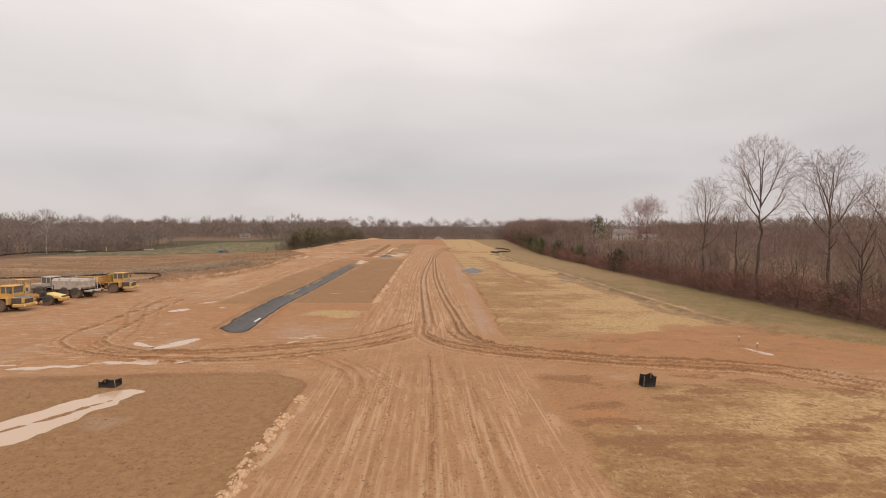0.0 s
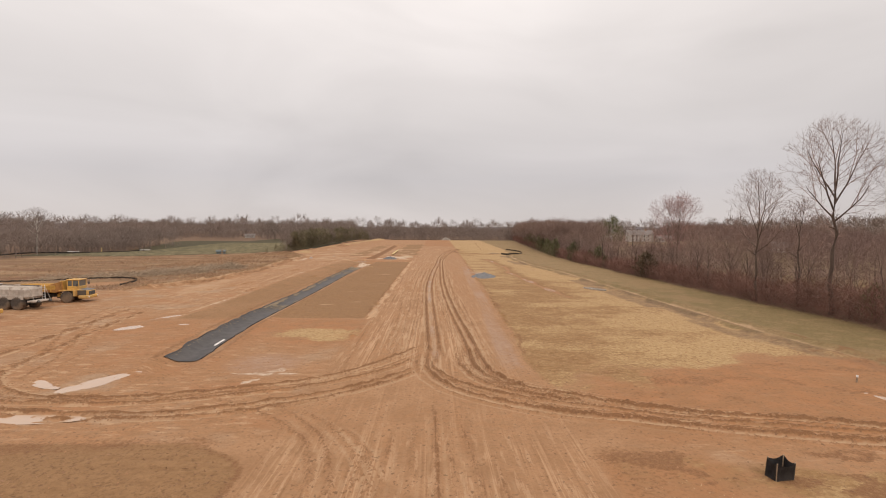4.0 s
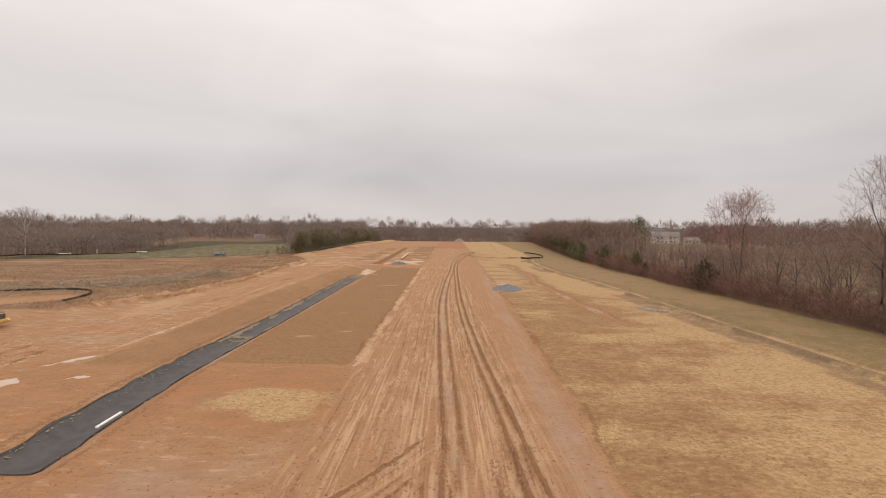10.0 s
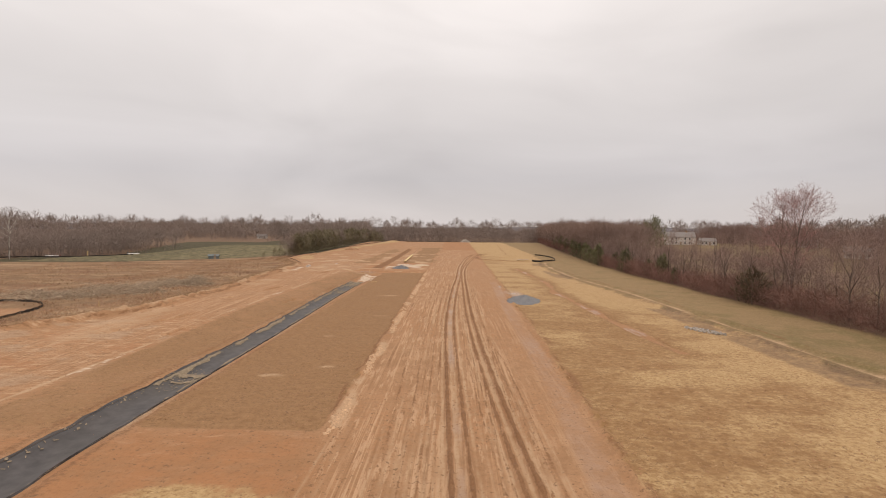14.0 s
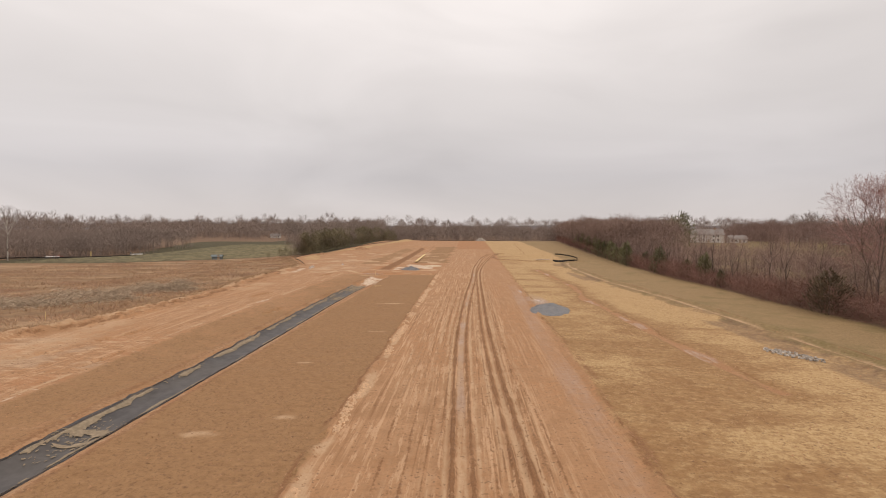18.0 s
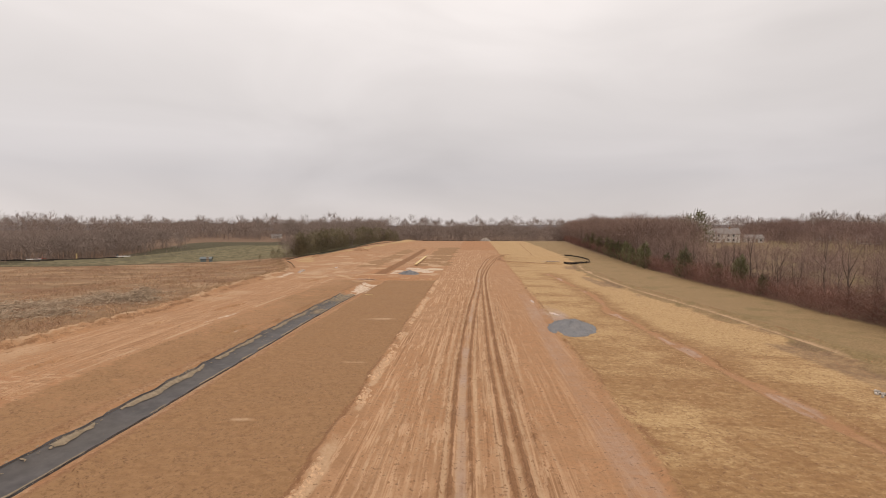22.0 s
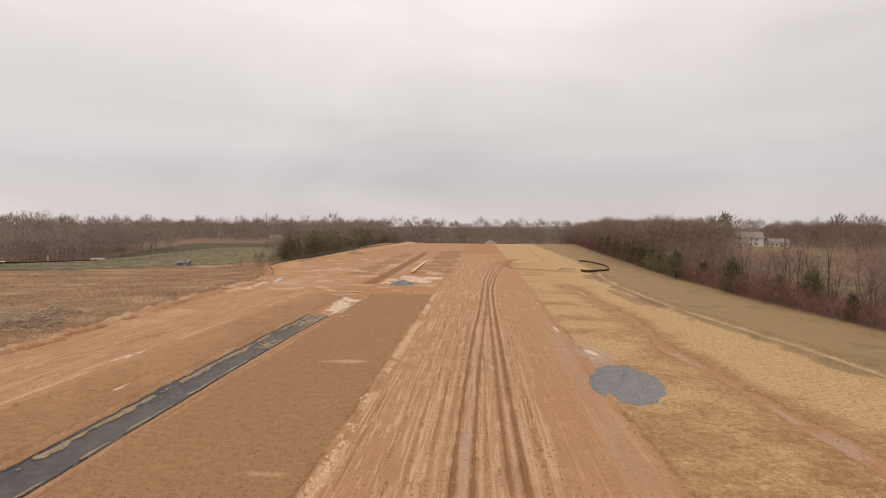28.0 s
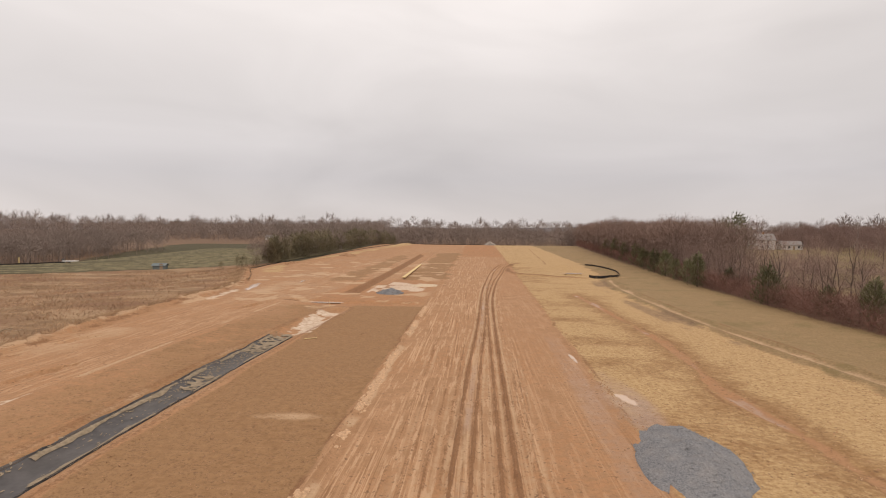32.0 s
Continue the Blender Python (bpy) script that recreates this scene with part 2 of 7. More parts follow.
BASIN_RIM = curve([(16, 294), (12.4, 284), (10.4, 262), (13.5, 254), (18.2, 250.7), (27, 245.5), (31, 245.5)], 2)
GULLY = curve([(33, 420), (29.5, 360), (27.5, 310), (26, 294)], 4)
RILL = curve([(20.5, 210), (21.4, 190), (22.3, 165), (20.4, 148), (21.2, 139), (21.4, 128), (22.5, 110), (23.5, 98)], 2)
TREE_EDGE = ((-60, 58), (57, 54.0), (90, 52.6), (140, 52.2), (210, 53.2), (247, 56), (277, 58.5), (310, 60), (400, 66), (480, 74), (700, 90))
PUDDLES = [  # x, y, half length, half width, turn in degrees, depth
    (-22.6, 30.8, 6.0, 2.1, 74, 0.20), (-24.4, 50.0, 2.7, 0.9, 62, 0.10), (-24.5, 42.6, 3.6, 0.7, 2, 0.09), (-28.0, 49.3, 1.8, 0.5, -30, 0.09),
    (-30.6, 41.2, 3.0, 0.6, 10, 0.08), (-34.4, 70.2, 2.0, 1.0, 50, 0.10), (-36.5, 41.5, 2.4, 0.5, 8, 0.08),
    (31.4, 46.0, 2.0, 0.55, -72, 0.10), (-41, 104, 2.2, 0.5, 70, 0.08),
    (-38.5, 112, 3.0, 0.4, 75, 0.08), (-40.2, 133, 2.0, 0.6, 80, 0.09), (-37.0, 146, 4.0, 0.5, 82, 0.08), (-44.5, 160, 2.2, 0.5, 80, 0.08),
    (-49.5, 214, 9.0, 0.9, 104, 0.12), (-36, 187, 3.5, 0.6, 80, 0.08), (11.9, 146, 1.6, 0.5, 100, 0.07), (-26.5, 193.6, 3, 0.5, 0, 0.08), (10.2, 158, 1.6, 0.25, 95, 0.05),
    (30, 262, 3.5, 1.0, 0, 0.10), (-43, 228, 4, 0.6, 100, 0.08), (-28.5, 131, 2.0, 0.4, 85, 0.07),
    (-33.6, 103, 3.4, 0.25, 83, 0.05), (-34.0, 77, 2.0, 0.5, 60, 0.07), (-29.6, 72, 1.3, 0.5, 20, 0.07),
]


def ends(s, line):
    """1 along a line, falling to 0 over its first and last metres."""
    size = sum(math.dist(a, b) for a, b in zip(line[:-1], line[1:]))
    return smooth(0, 3.5, s) * smooth(0, 3.5, size - s)


def right_edge(y):
    return np.interp(y, [a for a, _ in ROAD_RIGHT], [b for _, b in ROAD_RIGHT])


def tree_edge(y):
    return np.interp(y, [a for a, _ in TREE_EDGE], [b for _, b in TREE_EDGE])


def basin(x, y, p):
    """How deep in a puddle's hollow: 1 in the middle, 0 at its rim."""
    cx, cy, a, b, turn, _ = p
    c, s = math.cos(radians(turn)), math.sin(radians(turn))
    u, v = ((x - cx) * c + (y - cy) * s) / a, ((y - cy) * c - (x - cx) * s) / b
    return np.clip(1.25 - np.hypot(u, v) - (0.95 if b < 1.5 else 0.4) * (rough(x, y, max(0.5, b * 1.3), cx) - 0.5) * 2, 0, 1)


def base_height(x, y):
    """The graded land without its small relief."""
    z = 2.5 * smooth(225, 465, y) - 5.0 * smooth(468, 530, y) * smooth(-160, -60, x)
    z = z - 2.2 * smooth(-56, -105, x) * (1 - 0.6 * smooth(300, 600, y))
    z = z - 1.6 * smooth(54, 90, x) * (1 - smooth(260, 330, y)) + 1.0 * smooth(60, 130, x) * smooth(260, 380, y)
    z = z - 4.0 * smooth(-74, -95, x) * smooth(270, 330, y) * (1 - smooth(-200, -160, -np.abs(x)))
    far = np.hypot(x, y)
    z = z + 10.0 * smooth(520, 1600, far) * rough(x, y, 420, 3)
    return z


def ground_height(x, y):
    z = base_height(x, y)
    close = 1 - smooth(330, 420, y)
    road = (x > -8.2) & (x < right_edge(y))
    # soil grain, rougher off the road
    z = z + np.where(road, 0.03, 0.07) * (rough(x, y, 1.3) - 0.5) * close + 0.10 * (rough(x, y, 6.0, 5) - 0.5)
    # long furrows that blades and rollers left on the road
    z = z + 0.045 * (rough(x * 2.4 + 0.1 * lump(x, y, 9), y * 0.05, 0.8, 8) - 0.5) * road * (y > 6)
    # low windrow at both edges of the road
    for edge in (-8.4, right_edge(y) + 0.15):
        z = z + 0.22 * np.exp(-((x - edge - 0.9 * (rough(x, y, 3.0, 4) - 0.5)) / 0.28) ** 2) * (rough(x, y, 2.2, 6) > 0.35) * smooth(58, 66, y) * close
    z = z + 0.2 * np.exp(-((x + 8.6) / 0.35) ** 2) * (1 - smooth(32, 35, y))
    # ditch
    d, _ = near_line(x, y, DITCH)
    z = z - 0.55 * (1 - smooth(0.5, 2.3, d)) + 0.16 * np.exp(-((d - 2.7) / 0.5) ** 2) * rough(x, y, 1.5, 2)
    # bank west of the ditch, berm at the field's rim, trail on the meadow, rill in the straw
    z = z + 0.45 * smooth(-25.5, -33, x) * smooth(90, 120, y) * (1 - smooth(195, 215, y)) * (1 - smooth(-33, -44, x) * 0.4)
    d, _ = near_line(x, y, BERM)
    z = z + 0.8 * np.exp(-(d / 1.0) ** 2) * (0.35 + 1.2 * rough(x, y, 1.6, 9))
    d, _ = near_line(x, y, TRAIL)
    z = z + 0.28 * np.exp(-((d - 1.5) / 0.7) ** 2) - 0.12 * np.exp(-(d / 0.6) ** 2)
    d, _ = near_line(x, y, BASIN_RIM)
    z = z + 0.45 * np.exp(-(d / 1.3) ** 2) * (0.5 + rough(x, y, 2.5, 72))
    d, _ = near_line(x, y, RILL)
    z = z - 0.18 * np.exp(-((d + 0.8 * (lump(x, y, 5, 3) - 0.5)) / 0.5) ** 2)
    # cross ditch and the pit beyond it
    z = z - 0.5 * np.exp(-((y - 194) / 1.4) ** 2) * smooth(-36, -30, x) * (1 - smooth(-9, -8, x))
    z = z - 0.9 * smooth(-27.5, -25, x) * (1 - smooth(-22, -20, x)) * smooth(206, 212, y) * (1 - smooth(350, 370, y))
    # heaps by the far fence
    z = z + 1.6 * np.exp(-((x + 48) / 6) ** 2 - ((y - 440) / 26) ** 2) + 1.4 * np.exp(-((x + 61) / 4) ** 2) * smooth(255, 275, y) * (1 - smooth(300, 330, y)) * rough(x, y, 6, 2)
    # basins
    z = z - 0.8 * np.exp(-(((x - 32) / 12) ** 2 + ((y - 270) / 18) ** 2) ** 2) - 0.9 * np.exp(-(((x + 82) / 17) ** 2 + ((y - 118) / 8) ** 2) ** 2)
    for line, deep, wide in RUTS:
        xs, ys = [p[0] for p in line], [p[1] for p in line]
        box = (x > min(xs) - 2) & (x < max(xs) + 2) & (y > min(ys) - 2) & (y < max(ys) + 2)
        if not box.any():
            continue
        d, s = near_line(x[box], y[box], line, 2.2)
        wear = (0.45 + 0.9 * rough(s, s * 0 + deep * 100, 6.0, wide * 30)) * ends(s, line)
        d = np.abs(d + 0.10 * (lump(x[box], y[box], 0.9, 2) - 0.5))
        cleat = 0.5 + 1.4 * lump(x[box], y[box], 0.45, 1)
        z[box] += wear * (1.25 * deep * cleat * np.exp(-(d / wide) ** 2) - 0.6 * deep * np.exp(-((d - 0.36) / 0.17) ** 2))
    for p in PUDDLES:
        r = p[2] * 1.6 + 1
        box = (np.abs(x - p[0]) < r) & (np.abs(y - p[1]) < r)
        if box.any():
            w = smooth(0, 0.55, basin(x[box], y[box], p))
            flat = base_height(np.array([p[0]]), np.array([p[1]]))[0] - p[5] * 0.4
            z[box] = z[box] * (1 - w) + (flat - 0.10) * w
    # mud bars that stand out of the large puddle
    for bx, by, turn, long, thin in ((-21.75, 31.9, 62, 0.85, 0.16), (-22.5, 30.3, 60, 1.0, 0.2), (-23.6, 28.6, 64, 0.5, 0.18), (-20.9, 33.2, 58, 0.35, 0.12), (-20.9, 27.6, 76, 1.6, 0.10)):
        c, s = math.cos(radians(turn)), math.sin(radians(turn))
        u, v = (x - bx) * c + (y - by) * s, (y - by) * c - (x - bx) * s
        z = z + 0.17 * np.exp(-(u / long) ** 4 - (v / thin) ** 2)
    return z




# ---- materials ----
def material(name, base, rough_value=0.9, metal=0.0, grain=8.0, vary=0.25, bump=0.3, stain=0.0, stain_colour=(0.2, 0.13, 0.08), per_object=0.0, spec=0.3):
    """Painted, rusty or natural surface: fine grain, broad stains and bump."""
    m = bpy.data.materials.new(name)
    m.use_nodes = True
    t = m.node_tree
    b = t.nodes["Principled BSDF"]
    link = t.links.new
    where = t.nodes.new("ShaderNodeTexCoord")
    fine = node(t, "ShaderNodeTexNoise", Scale=grain, Detail=5.0, Roughness=0.6)
    broad = node(t, "ShaderNodeTexNoise", Scale=grain / 9, Detail=3.0)
    for n in (fine, broad):
        link(where.outputs["Object"], n.inputs["Vector"])
    ramp = t.nodes.new("ShaderNodeMapRange")
    ramp.inputs["From Min"].default_value, ramp.inputs["From Max"].default_value = 0.3, 0.7
    ramp.inputs["To Min"].default_value, ramp.inputs["To Max"].default_value = 1 - vary, 1 + vary
    link(fine.outputs[0], ramp.inputs[0])
    last = ramp.outputs[0]
    if per_object:
        info = t.nodes.new("ShaderNodeObjectInfo")
        each = t.nodes.new("ShaderNodeMapRange")
        each.inputs["To Min"].default_value, each.inputs["To Max"].default_value = 1 - per_object, 1 + per_object
        link(info.outputs["Random"], each.inputs[0])
        times = t.nodes.new("ShaderNodeMath")
        times.operation = "MULTIPLY"
        link(last, times.inputs[0])
        link(each.outputs[0], times.inputs[1])
        last = times.outputs[0]
    tint = t.nodes.new("ShaderNodeVectorMath")
    tint.operation = "SCALE"
    tint.inputs[0].default_value = base
    link(last, tint.inputs["Scale"])
    mix = t.nodes.new("ShaderNodeMix")
    mix.data_type = "RGBA"
    mix.inputs[7].default_value = (*stain_colour, 1)
    span = t.nodes.new("ShaderNodeMapRange")
    span.inputs["From Min"].default_value, span.inputs["From Max"].default_value = 0.42, 0.72
    span.inputs["To Max"].default_value = stain
    link(broad.outputs[0], span.inputs[0])
    link(span.outputs[0], mix.inputs[0])
    link(tint.outputs[0], mix.inputs[6])
    link(mix.outputs[2], b.inputs["Base Color"])
    b.inputs["Roughness"].default_value, b.inputs["Metallic"].default_value = rough_value, metal
    b.inputs["Specular IOR Level"].default_value = spec
    if bump:
        bp = node(t, "ShaderNodeBump", Strength=bump, Distance=0.02)
        link(fine.outputs[0], bp.inputs["Height"])
        link(bp.outputs[0], b.inputs["Normal"])
    return m


def ground_material():
    """Soil whose cover (straw, weeds, grass, clay, mud with painted shade) comes from the sheet's attributes."""
    m = bpy.data.materials.new("soil")
    m.use_nodes = True
    t = m.node_tree
    b = t.nodes["Principled BSDF"]
    link = t.links.new
    where = t.nodes.new("ShaderNodeTexCoord")

    def noise_at(scale, detail=4.0, stretch=None, roughness=0.55):
        n = node(t, "ShaderNodeTexNoise", Scale=scale, Detail=detail, Roughness=roughness)
        if stretch:
            mp = t.nodes.new("ShaderNodeMapping")
            mp.inputs["Scale"].default_value = stretch
            link(where.outputs["Object"], mp.inputs["Vector"])
            link(mp.outputs[0], n.inputs["Vector"])
        else:
            link(where.outputs["Object"], n.inputs["Vector"])
        return n.outputs[0]

    def math_node(op, a, b_):
        n = t.nodes.new("ShaderNodeMath")
        n.operation = op
        for i, v in enumerate((a, b_)):
            if isinstance(v, (int, float)):
                n.inputs[i].default_value = v
            else:
                link(v, n.inputs[i])
        return n.outputs[0]

    def ramp(value, lo, hi, to_lo=0.0, to_hi=1.0):
        n = t.nodes.new("ShaderNodeMapRange")
        n.interpolation_type = "SMOOTHSTEP"
        for key, v in (("From Min", lo), ("From Max", hi), ("To Min", to_lo), ("To Max", to_hi)):
            n.inputs[key].default_value = v
        link(value, n.inputs[0])
        return n.outputs[0]

    def blend(f, a, c):
        n = t.nodes.new("ShaderNodeMix")
        n.data_type = "RGBA"
        for i, v in ((0, f), (6, a), (7, c)):
            if isinstance(v, tuple):
                n.inputs[i].default_value = (*v, 1)
            elif isinstance(v, float):
                n.inputs[i].default_value = v
            else:
                link(v, n.inputs[i])
        return n.outputs[2]

    masks = {}
    for attr, names in (("cover_a", ("straw", "weeds", "meadow")), ("cover_b", ("clay", "mud_shade", "pale")), ("cover_c", ("brush", "crop", "streak")), ("cover_d", ("wet", "tan", "yard")), ("cover_e", ("rich", "litter", "chalk"))):
        a = t.nodes.new("ShaderNodeAttribute")
        a.attribute_name = attr
        s = t.nodes.new("ShaderNodeSeparateColor")
        link(a.outputs["Color"], s.inputs[0])
        for i, n in enumerate(names):
            masks[n] = s.outputs[i]
    times = lambda a, c: math_node("MULTIPLY", a, c)
    tiny, grit, fine, mid, big = noise_at(14.0, 4.0, None, 0.7), noise_at(4.0, 4.0, None, 0.65), noise_at(1.5, 5.0, None, 0.6), noise_at(0.45, 5.0), noise_at(0.06, 4.0)
    ragged = math_node("ADD", times(math_node("SUBTRACT", fine, 0.5), 0.8), times(math_node("SUBTRACT", mid, 0.5), 0.6))

    def cover(name, soft=0.16):
        return ramp(math_node("ADD", masks[name], times(ragged, times(masks[name], 1.3))), 0.5 - soft, 0.5 + soft)

    clump, crumb = noise_at(2.1, 7.0, None, 0.74), noise_at(5.5, 6.0, None, 0.72)
    # graded clay: tan, with long scrapes of pale and dark that blades and tyres left
    lines = noise_at(1.0, 4.0, (5.0, 0.06, 1.0), 0.62)
    lanes = noise_at(1.0, 4.0, (0.75, 0.05, 1.0), 0.6)
    flakes = noise_at(1.0, 6.0, (2.2, 0.22, 1.0), 0.68)
    soil = blend(ramp(mid, 0.36, 0.64), (0.318, 0.178, 0.093), (0.395, 0.228, 0.124))
    soil = blend(ramp(big, 0.35, 0.65), soil, blend(ramp(fine, 0.34, 0.66), (0.385, 0.202, 0.10), (0.325, 0.184, 0.097)))
    soil = blend(times(ramp(grit, 0.42, 0.66), 0.38), soil, (0.245, 0.130, 0.064))
    group = ramp(lanes, 0.44, 0.60)
    soil = blend(times(masks["streak"], times(group, ramp(lines, 0.50, 0.60, 0.0, 0.85))), soil, (0.52, 0.328, 0.194))
    soil = blend(times(masks["streak"], times(group, ramp(lines, 0.46, 0.38, 0.0, 0.72))), soil, (0.215, 0.106, 0.05))
    soil = blend(times(masks["streak"], ramp(flakes, 0.54, 0.60, 0.0, 0.7)), soil, (0.50, 0.318, 0.19))
    # trampled yard: flat pale flakes and dark scuffs lying across
    patch = noise_at(0.17, 5.0, None, 0.6)
    soil = blend(times(masks["yard"], ramp(patch, 0.52, 0.64, 0.0, 0.7)), soil, blend(ramp(fine, 0.35, 0.65), (0.325, 0.222, 0.142), (0.39, 0.265, 0.172)))
    soil = blend(times(masks["yard"], ramp(patch, 0.47, 0.36, 0.0, 0.6)), soil, (0.345, 0.165, 0.078))
    scuff = noise_at(1.0, 6.0, (0.5, 1.5, 1.0), 0.68)
    soil = blend(times(masks["yard"], ramp(scuff, 0.53, 0.64, 0.0, 0.75)), soil, (0.50, 0.325, 0.196))
    soil = blend(times(masks["yard"], ramp(scuff, 0.45, 0.36, 0.0, 0.7)), soil, (0.245, 0.126, 0.06))
    clay = blend(ramp(mid, 0.36, 0.64), (0.362, 0.170, 0.076), (0.295, 0.152, 0.072))
    clay = blend(ramp(fine, 0.55, 0.68, 0.0, 0.5), clay, (0.345, 0.19, 0.10))
    clay = blend(ramp(grit, 0.52, 0.70, 0.0, 0.6), clay, (0.24, 0.115, 0.052))
    soil = blend(times(cover("clay", 0.35), 0.8), soil, clay)
    soil = blend(ramp(crumb, 0.58, 0.64, 0.0, 0.4), soil, (0.225, 0.115, 0.056))
    soil = blend(ramp(clump, 0.44, 0.37, 0.0, 0.35), soil, (0.235, 0.122, 0.06))
    # straw mulch: pale drifts over orange-brown soil
    drift = noise_at(0.33, 6.0, None, 0.62)
    blown = noise_at(2.6, 4.0, None, 0.65)
    thin = blend(ramp(fine, 0.34, 0.66), (0.232, 0.128, 0.056), (0.308, 0.180, 0.081))
    thick = blend(ramp(blown, 0.34, 0.66), (0.365, 0.232, 0.108), (0.49, 0.338, 0.172))
    straw = blend(ramp(math_node("ADD", times(masks["rich"], 0.55), math_node("ADD", drift, times(math_node("SUBTRACT", blown, 0.5), 0.5))), 0.44, 0.95), thin, thick)
    straw = blend(times(ramp(grit, 0.535, 0.64, 0.0, 0.75), ramp(mid, 0.38, 0.56)), straw, (0.205, 0.108, 0.046))
    straw = blend(ramp(tiny, 0.54, 0.68, 0.0, 0.45), straw, (0.225, 0.122, 0.052))
    wisp = noise_at(1.0, 6.0, (1.3, 2.3, 1.0), 0.72)
    straw = blend(ramp(wisp, 0.53, 0.61, 0.0, 0.36), straw, (0.50, 0.345, 0.178))
    straw = blend(ramp(wisp, 0.46, 0.39, 0.0, 0.36), straw, (0.205, 0.112, 0.05))
    straw = blend(ramp(crumb, 0.56, 0.62, 0.0, 0.5), straw, (0.19, 0.10, 0.046))
    soil = blend(cover("straw"), soil, straw)
    # seeded plot: dead weed tufts on brown soil, drilled in faint rows
    rows = noise_at(1.0, 3.0, (0.22, 2.6, 1.0), 0.55)
    weeds = blend(ramp(fine, 0.34, 0.66), (0.222, 0.127, 0.064), (0.30, 0.178, 0.092))
    weeds = blend(ramp(mid, 0.38, 0.64, 0.0, 0.8), weeds, blend(ramp(grit, 0.36, 0.66), (0.255, 0.148, 0.075), (0.325, 0.198, 0.106)))
    weeds = blend(ramp(rows, 0.52, 0.70, 0.0, 0.4), weeds, (0.35, 0.215, 0.12))
    weeds = blend(ramp(big, 0.42, 0.6, 0.0, 0.5), weeds, (0.268, 0.162, 0.086))
    weeds = blend(times(ramp(grit, 0.53, 0.62, 0.0, 0.8), ramp(mid, 0.38, 0.54)), weeds, (0.145, 0.083, 0.045))
    weeds = blend(ramp(tiny, 0.56, 0.68, 0.0, 0.4), weeds, (0.16, 0.092, 0.05))
    weeds = blend(ramp(clump, 0.46, 0.38, 0.0, 0.55), weeds, (0.150, 0.082, 0.043))
    weeds = blend(ramp(clump, 0.55, 0.62, 0.0, 0.5), weeds, (0.345, 0.205, 0.11))
    weeds = blend(ramp(crumb, 0.56, 0.62, 0.0, 0.5), weeds, (0.145, 0.08, 0.043))
    weeds = blend(0.22, weeds, (0.275, 0.135, 0.045))
    soil = blend(cover("weeds"), soil, weeds)
    green = blend(ramp(grit, 0.34, 0.66), (0.118, 0.096, 0.036), (0.188, 0.149, 0.060))
    sere = blend(ramp(grit, 0.34, 0.66), (0.205, 0.136, 0.066), (0.285, 0.194, 0.098))
    meadow = blend(ramp(math_node("ADD", times(masks["tan"], 0.7), math_node("ADD", times(mid, 0.5), times(fine, 0.4))), 0.2, 0.9), green, sere)
    meadow = blend(ramp(mid, 0.52, 0.68, 0.0, 0.5), meadow, (0.30, 0.205, 0.105))
    meadow = blend(ramp(patch, 0.48, 0.36, 0.0, 0.55), meadow, (0.165, 0.125, 0.052))
    meadow = blend(ramp(wisp, 0.54, 0.62, 0.0, 0.35), meadow, (0.35, 0.255, 0.135))
    meadow = blend(ramp(crumb, 0.55, 0.62, 0.0, 0.4), meadow, (0.12, 0.085, 0.04))
    soil = blend(cover("meadow", 0.22), soil, meadow)
    swath = noise_at(1.0, 4.0, (0.035, 0.11, 1.0), 0.6)
    brush = blend(ramp(mid, 0.3, 0.7), (0.165, 0.098, 0.053), (0.262, 0.166, 0.090))
    brush = blend(ramp(big, 0.45, 0.6), brush, blend(ramp(fine, 0.3, 0.7), (0.175, 0.094, 0.051), (0.24, 0.144, 0.08)))
    brush = blend(ramp(swath, 0.50, 0.62, 0.0, 0.75), brush, blend(ramp(fine, 0.3, 0.7), (0.30, 0.195, 0.112), (0.40, 0.275, 0.165)))
    brush = blend(ramp(swath, 0.46, 0.36, 0.0, 0.6), brush, (0.17, 0.083, 0.046))
    brush = blend(ramp(grit, 0.55, 0.7, 0.0, 0.6), brush, (0.15, 0.085, 0.048))
    soil = blend(cover("brush"), soil, brush)
    crop = blend(ramp(mid, 0.35, 0.65), (0.040, 0.039, 0.018), (0.066, 0.060, 0.030))
    soil = blend(cover("crop"), soil, crop)
    leaves = blend(ramp(grit, 0.36, 0.64), (0.105, 0.066, 0.045), (0.18, 0.113, 0.075))
    soil = blend(times(cover("litter", 0.35), 0.9), soil, leaves)
    soil = blend(times(cover("pale", 0.3), 0.8), soil, blend(ramp(grit, 0.35, 0.65), (0.43, 0.283, 0.168), (0.50, 0.342, 0.212)))
    soil = blend(times(cover("chalk", 0.2), 0.9), soil, blend(ramp(fine, 0.35, 0.65), (0.48, 0.36, 0.26), (0.62, 0.50, 0.39)))
    soil = blend(times(cover("wet", 0.3), 0.75), soil, blend(ramp(fine, 0.35, 0.65), (0.30, 0.19, 0.128), (0.36, 0.235, 0.165)))
    # dark mud, together with shade painted along ruts, trail, berm and windrow
    soil = blend(times(ramp(math_node("ADD", masks["mud_shade"], times(math_node("SUBTRACT", grit, 0.5), 0.9)), 0.24, 0.56), 0.92), soil, blend(ramp(tiny, 0.3, 0.7), (0.165, 0.08, 0.038), (0.26, 0.132, 0.064)))
    speck = times(ramp(noise_at(3.6, 3.0), 0.60, 0.68), ramp(mid, 0.36, 0.56))
    soil = blend(times(speck, 0.72), soil, (0.14, 0.075, 0.042))
    soil = blend(0.09, soil, (0.12, 0.045, 0.004))
    link(soil, b.inputs["Base Color"])
    b.inputs["Specular IOR Level"].default_value = 0.25
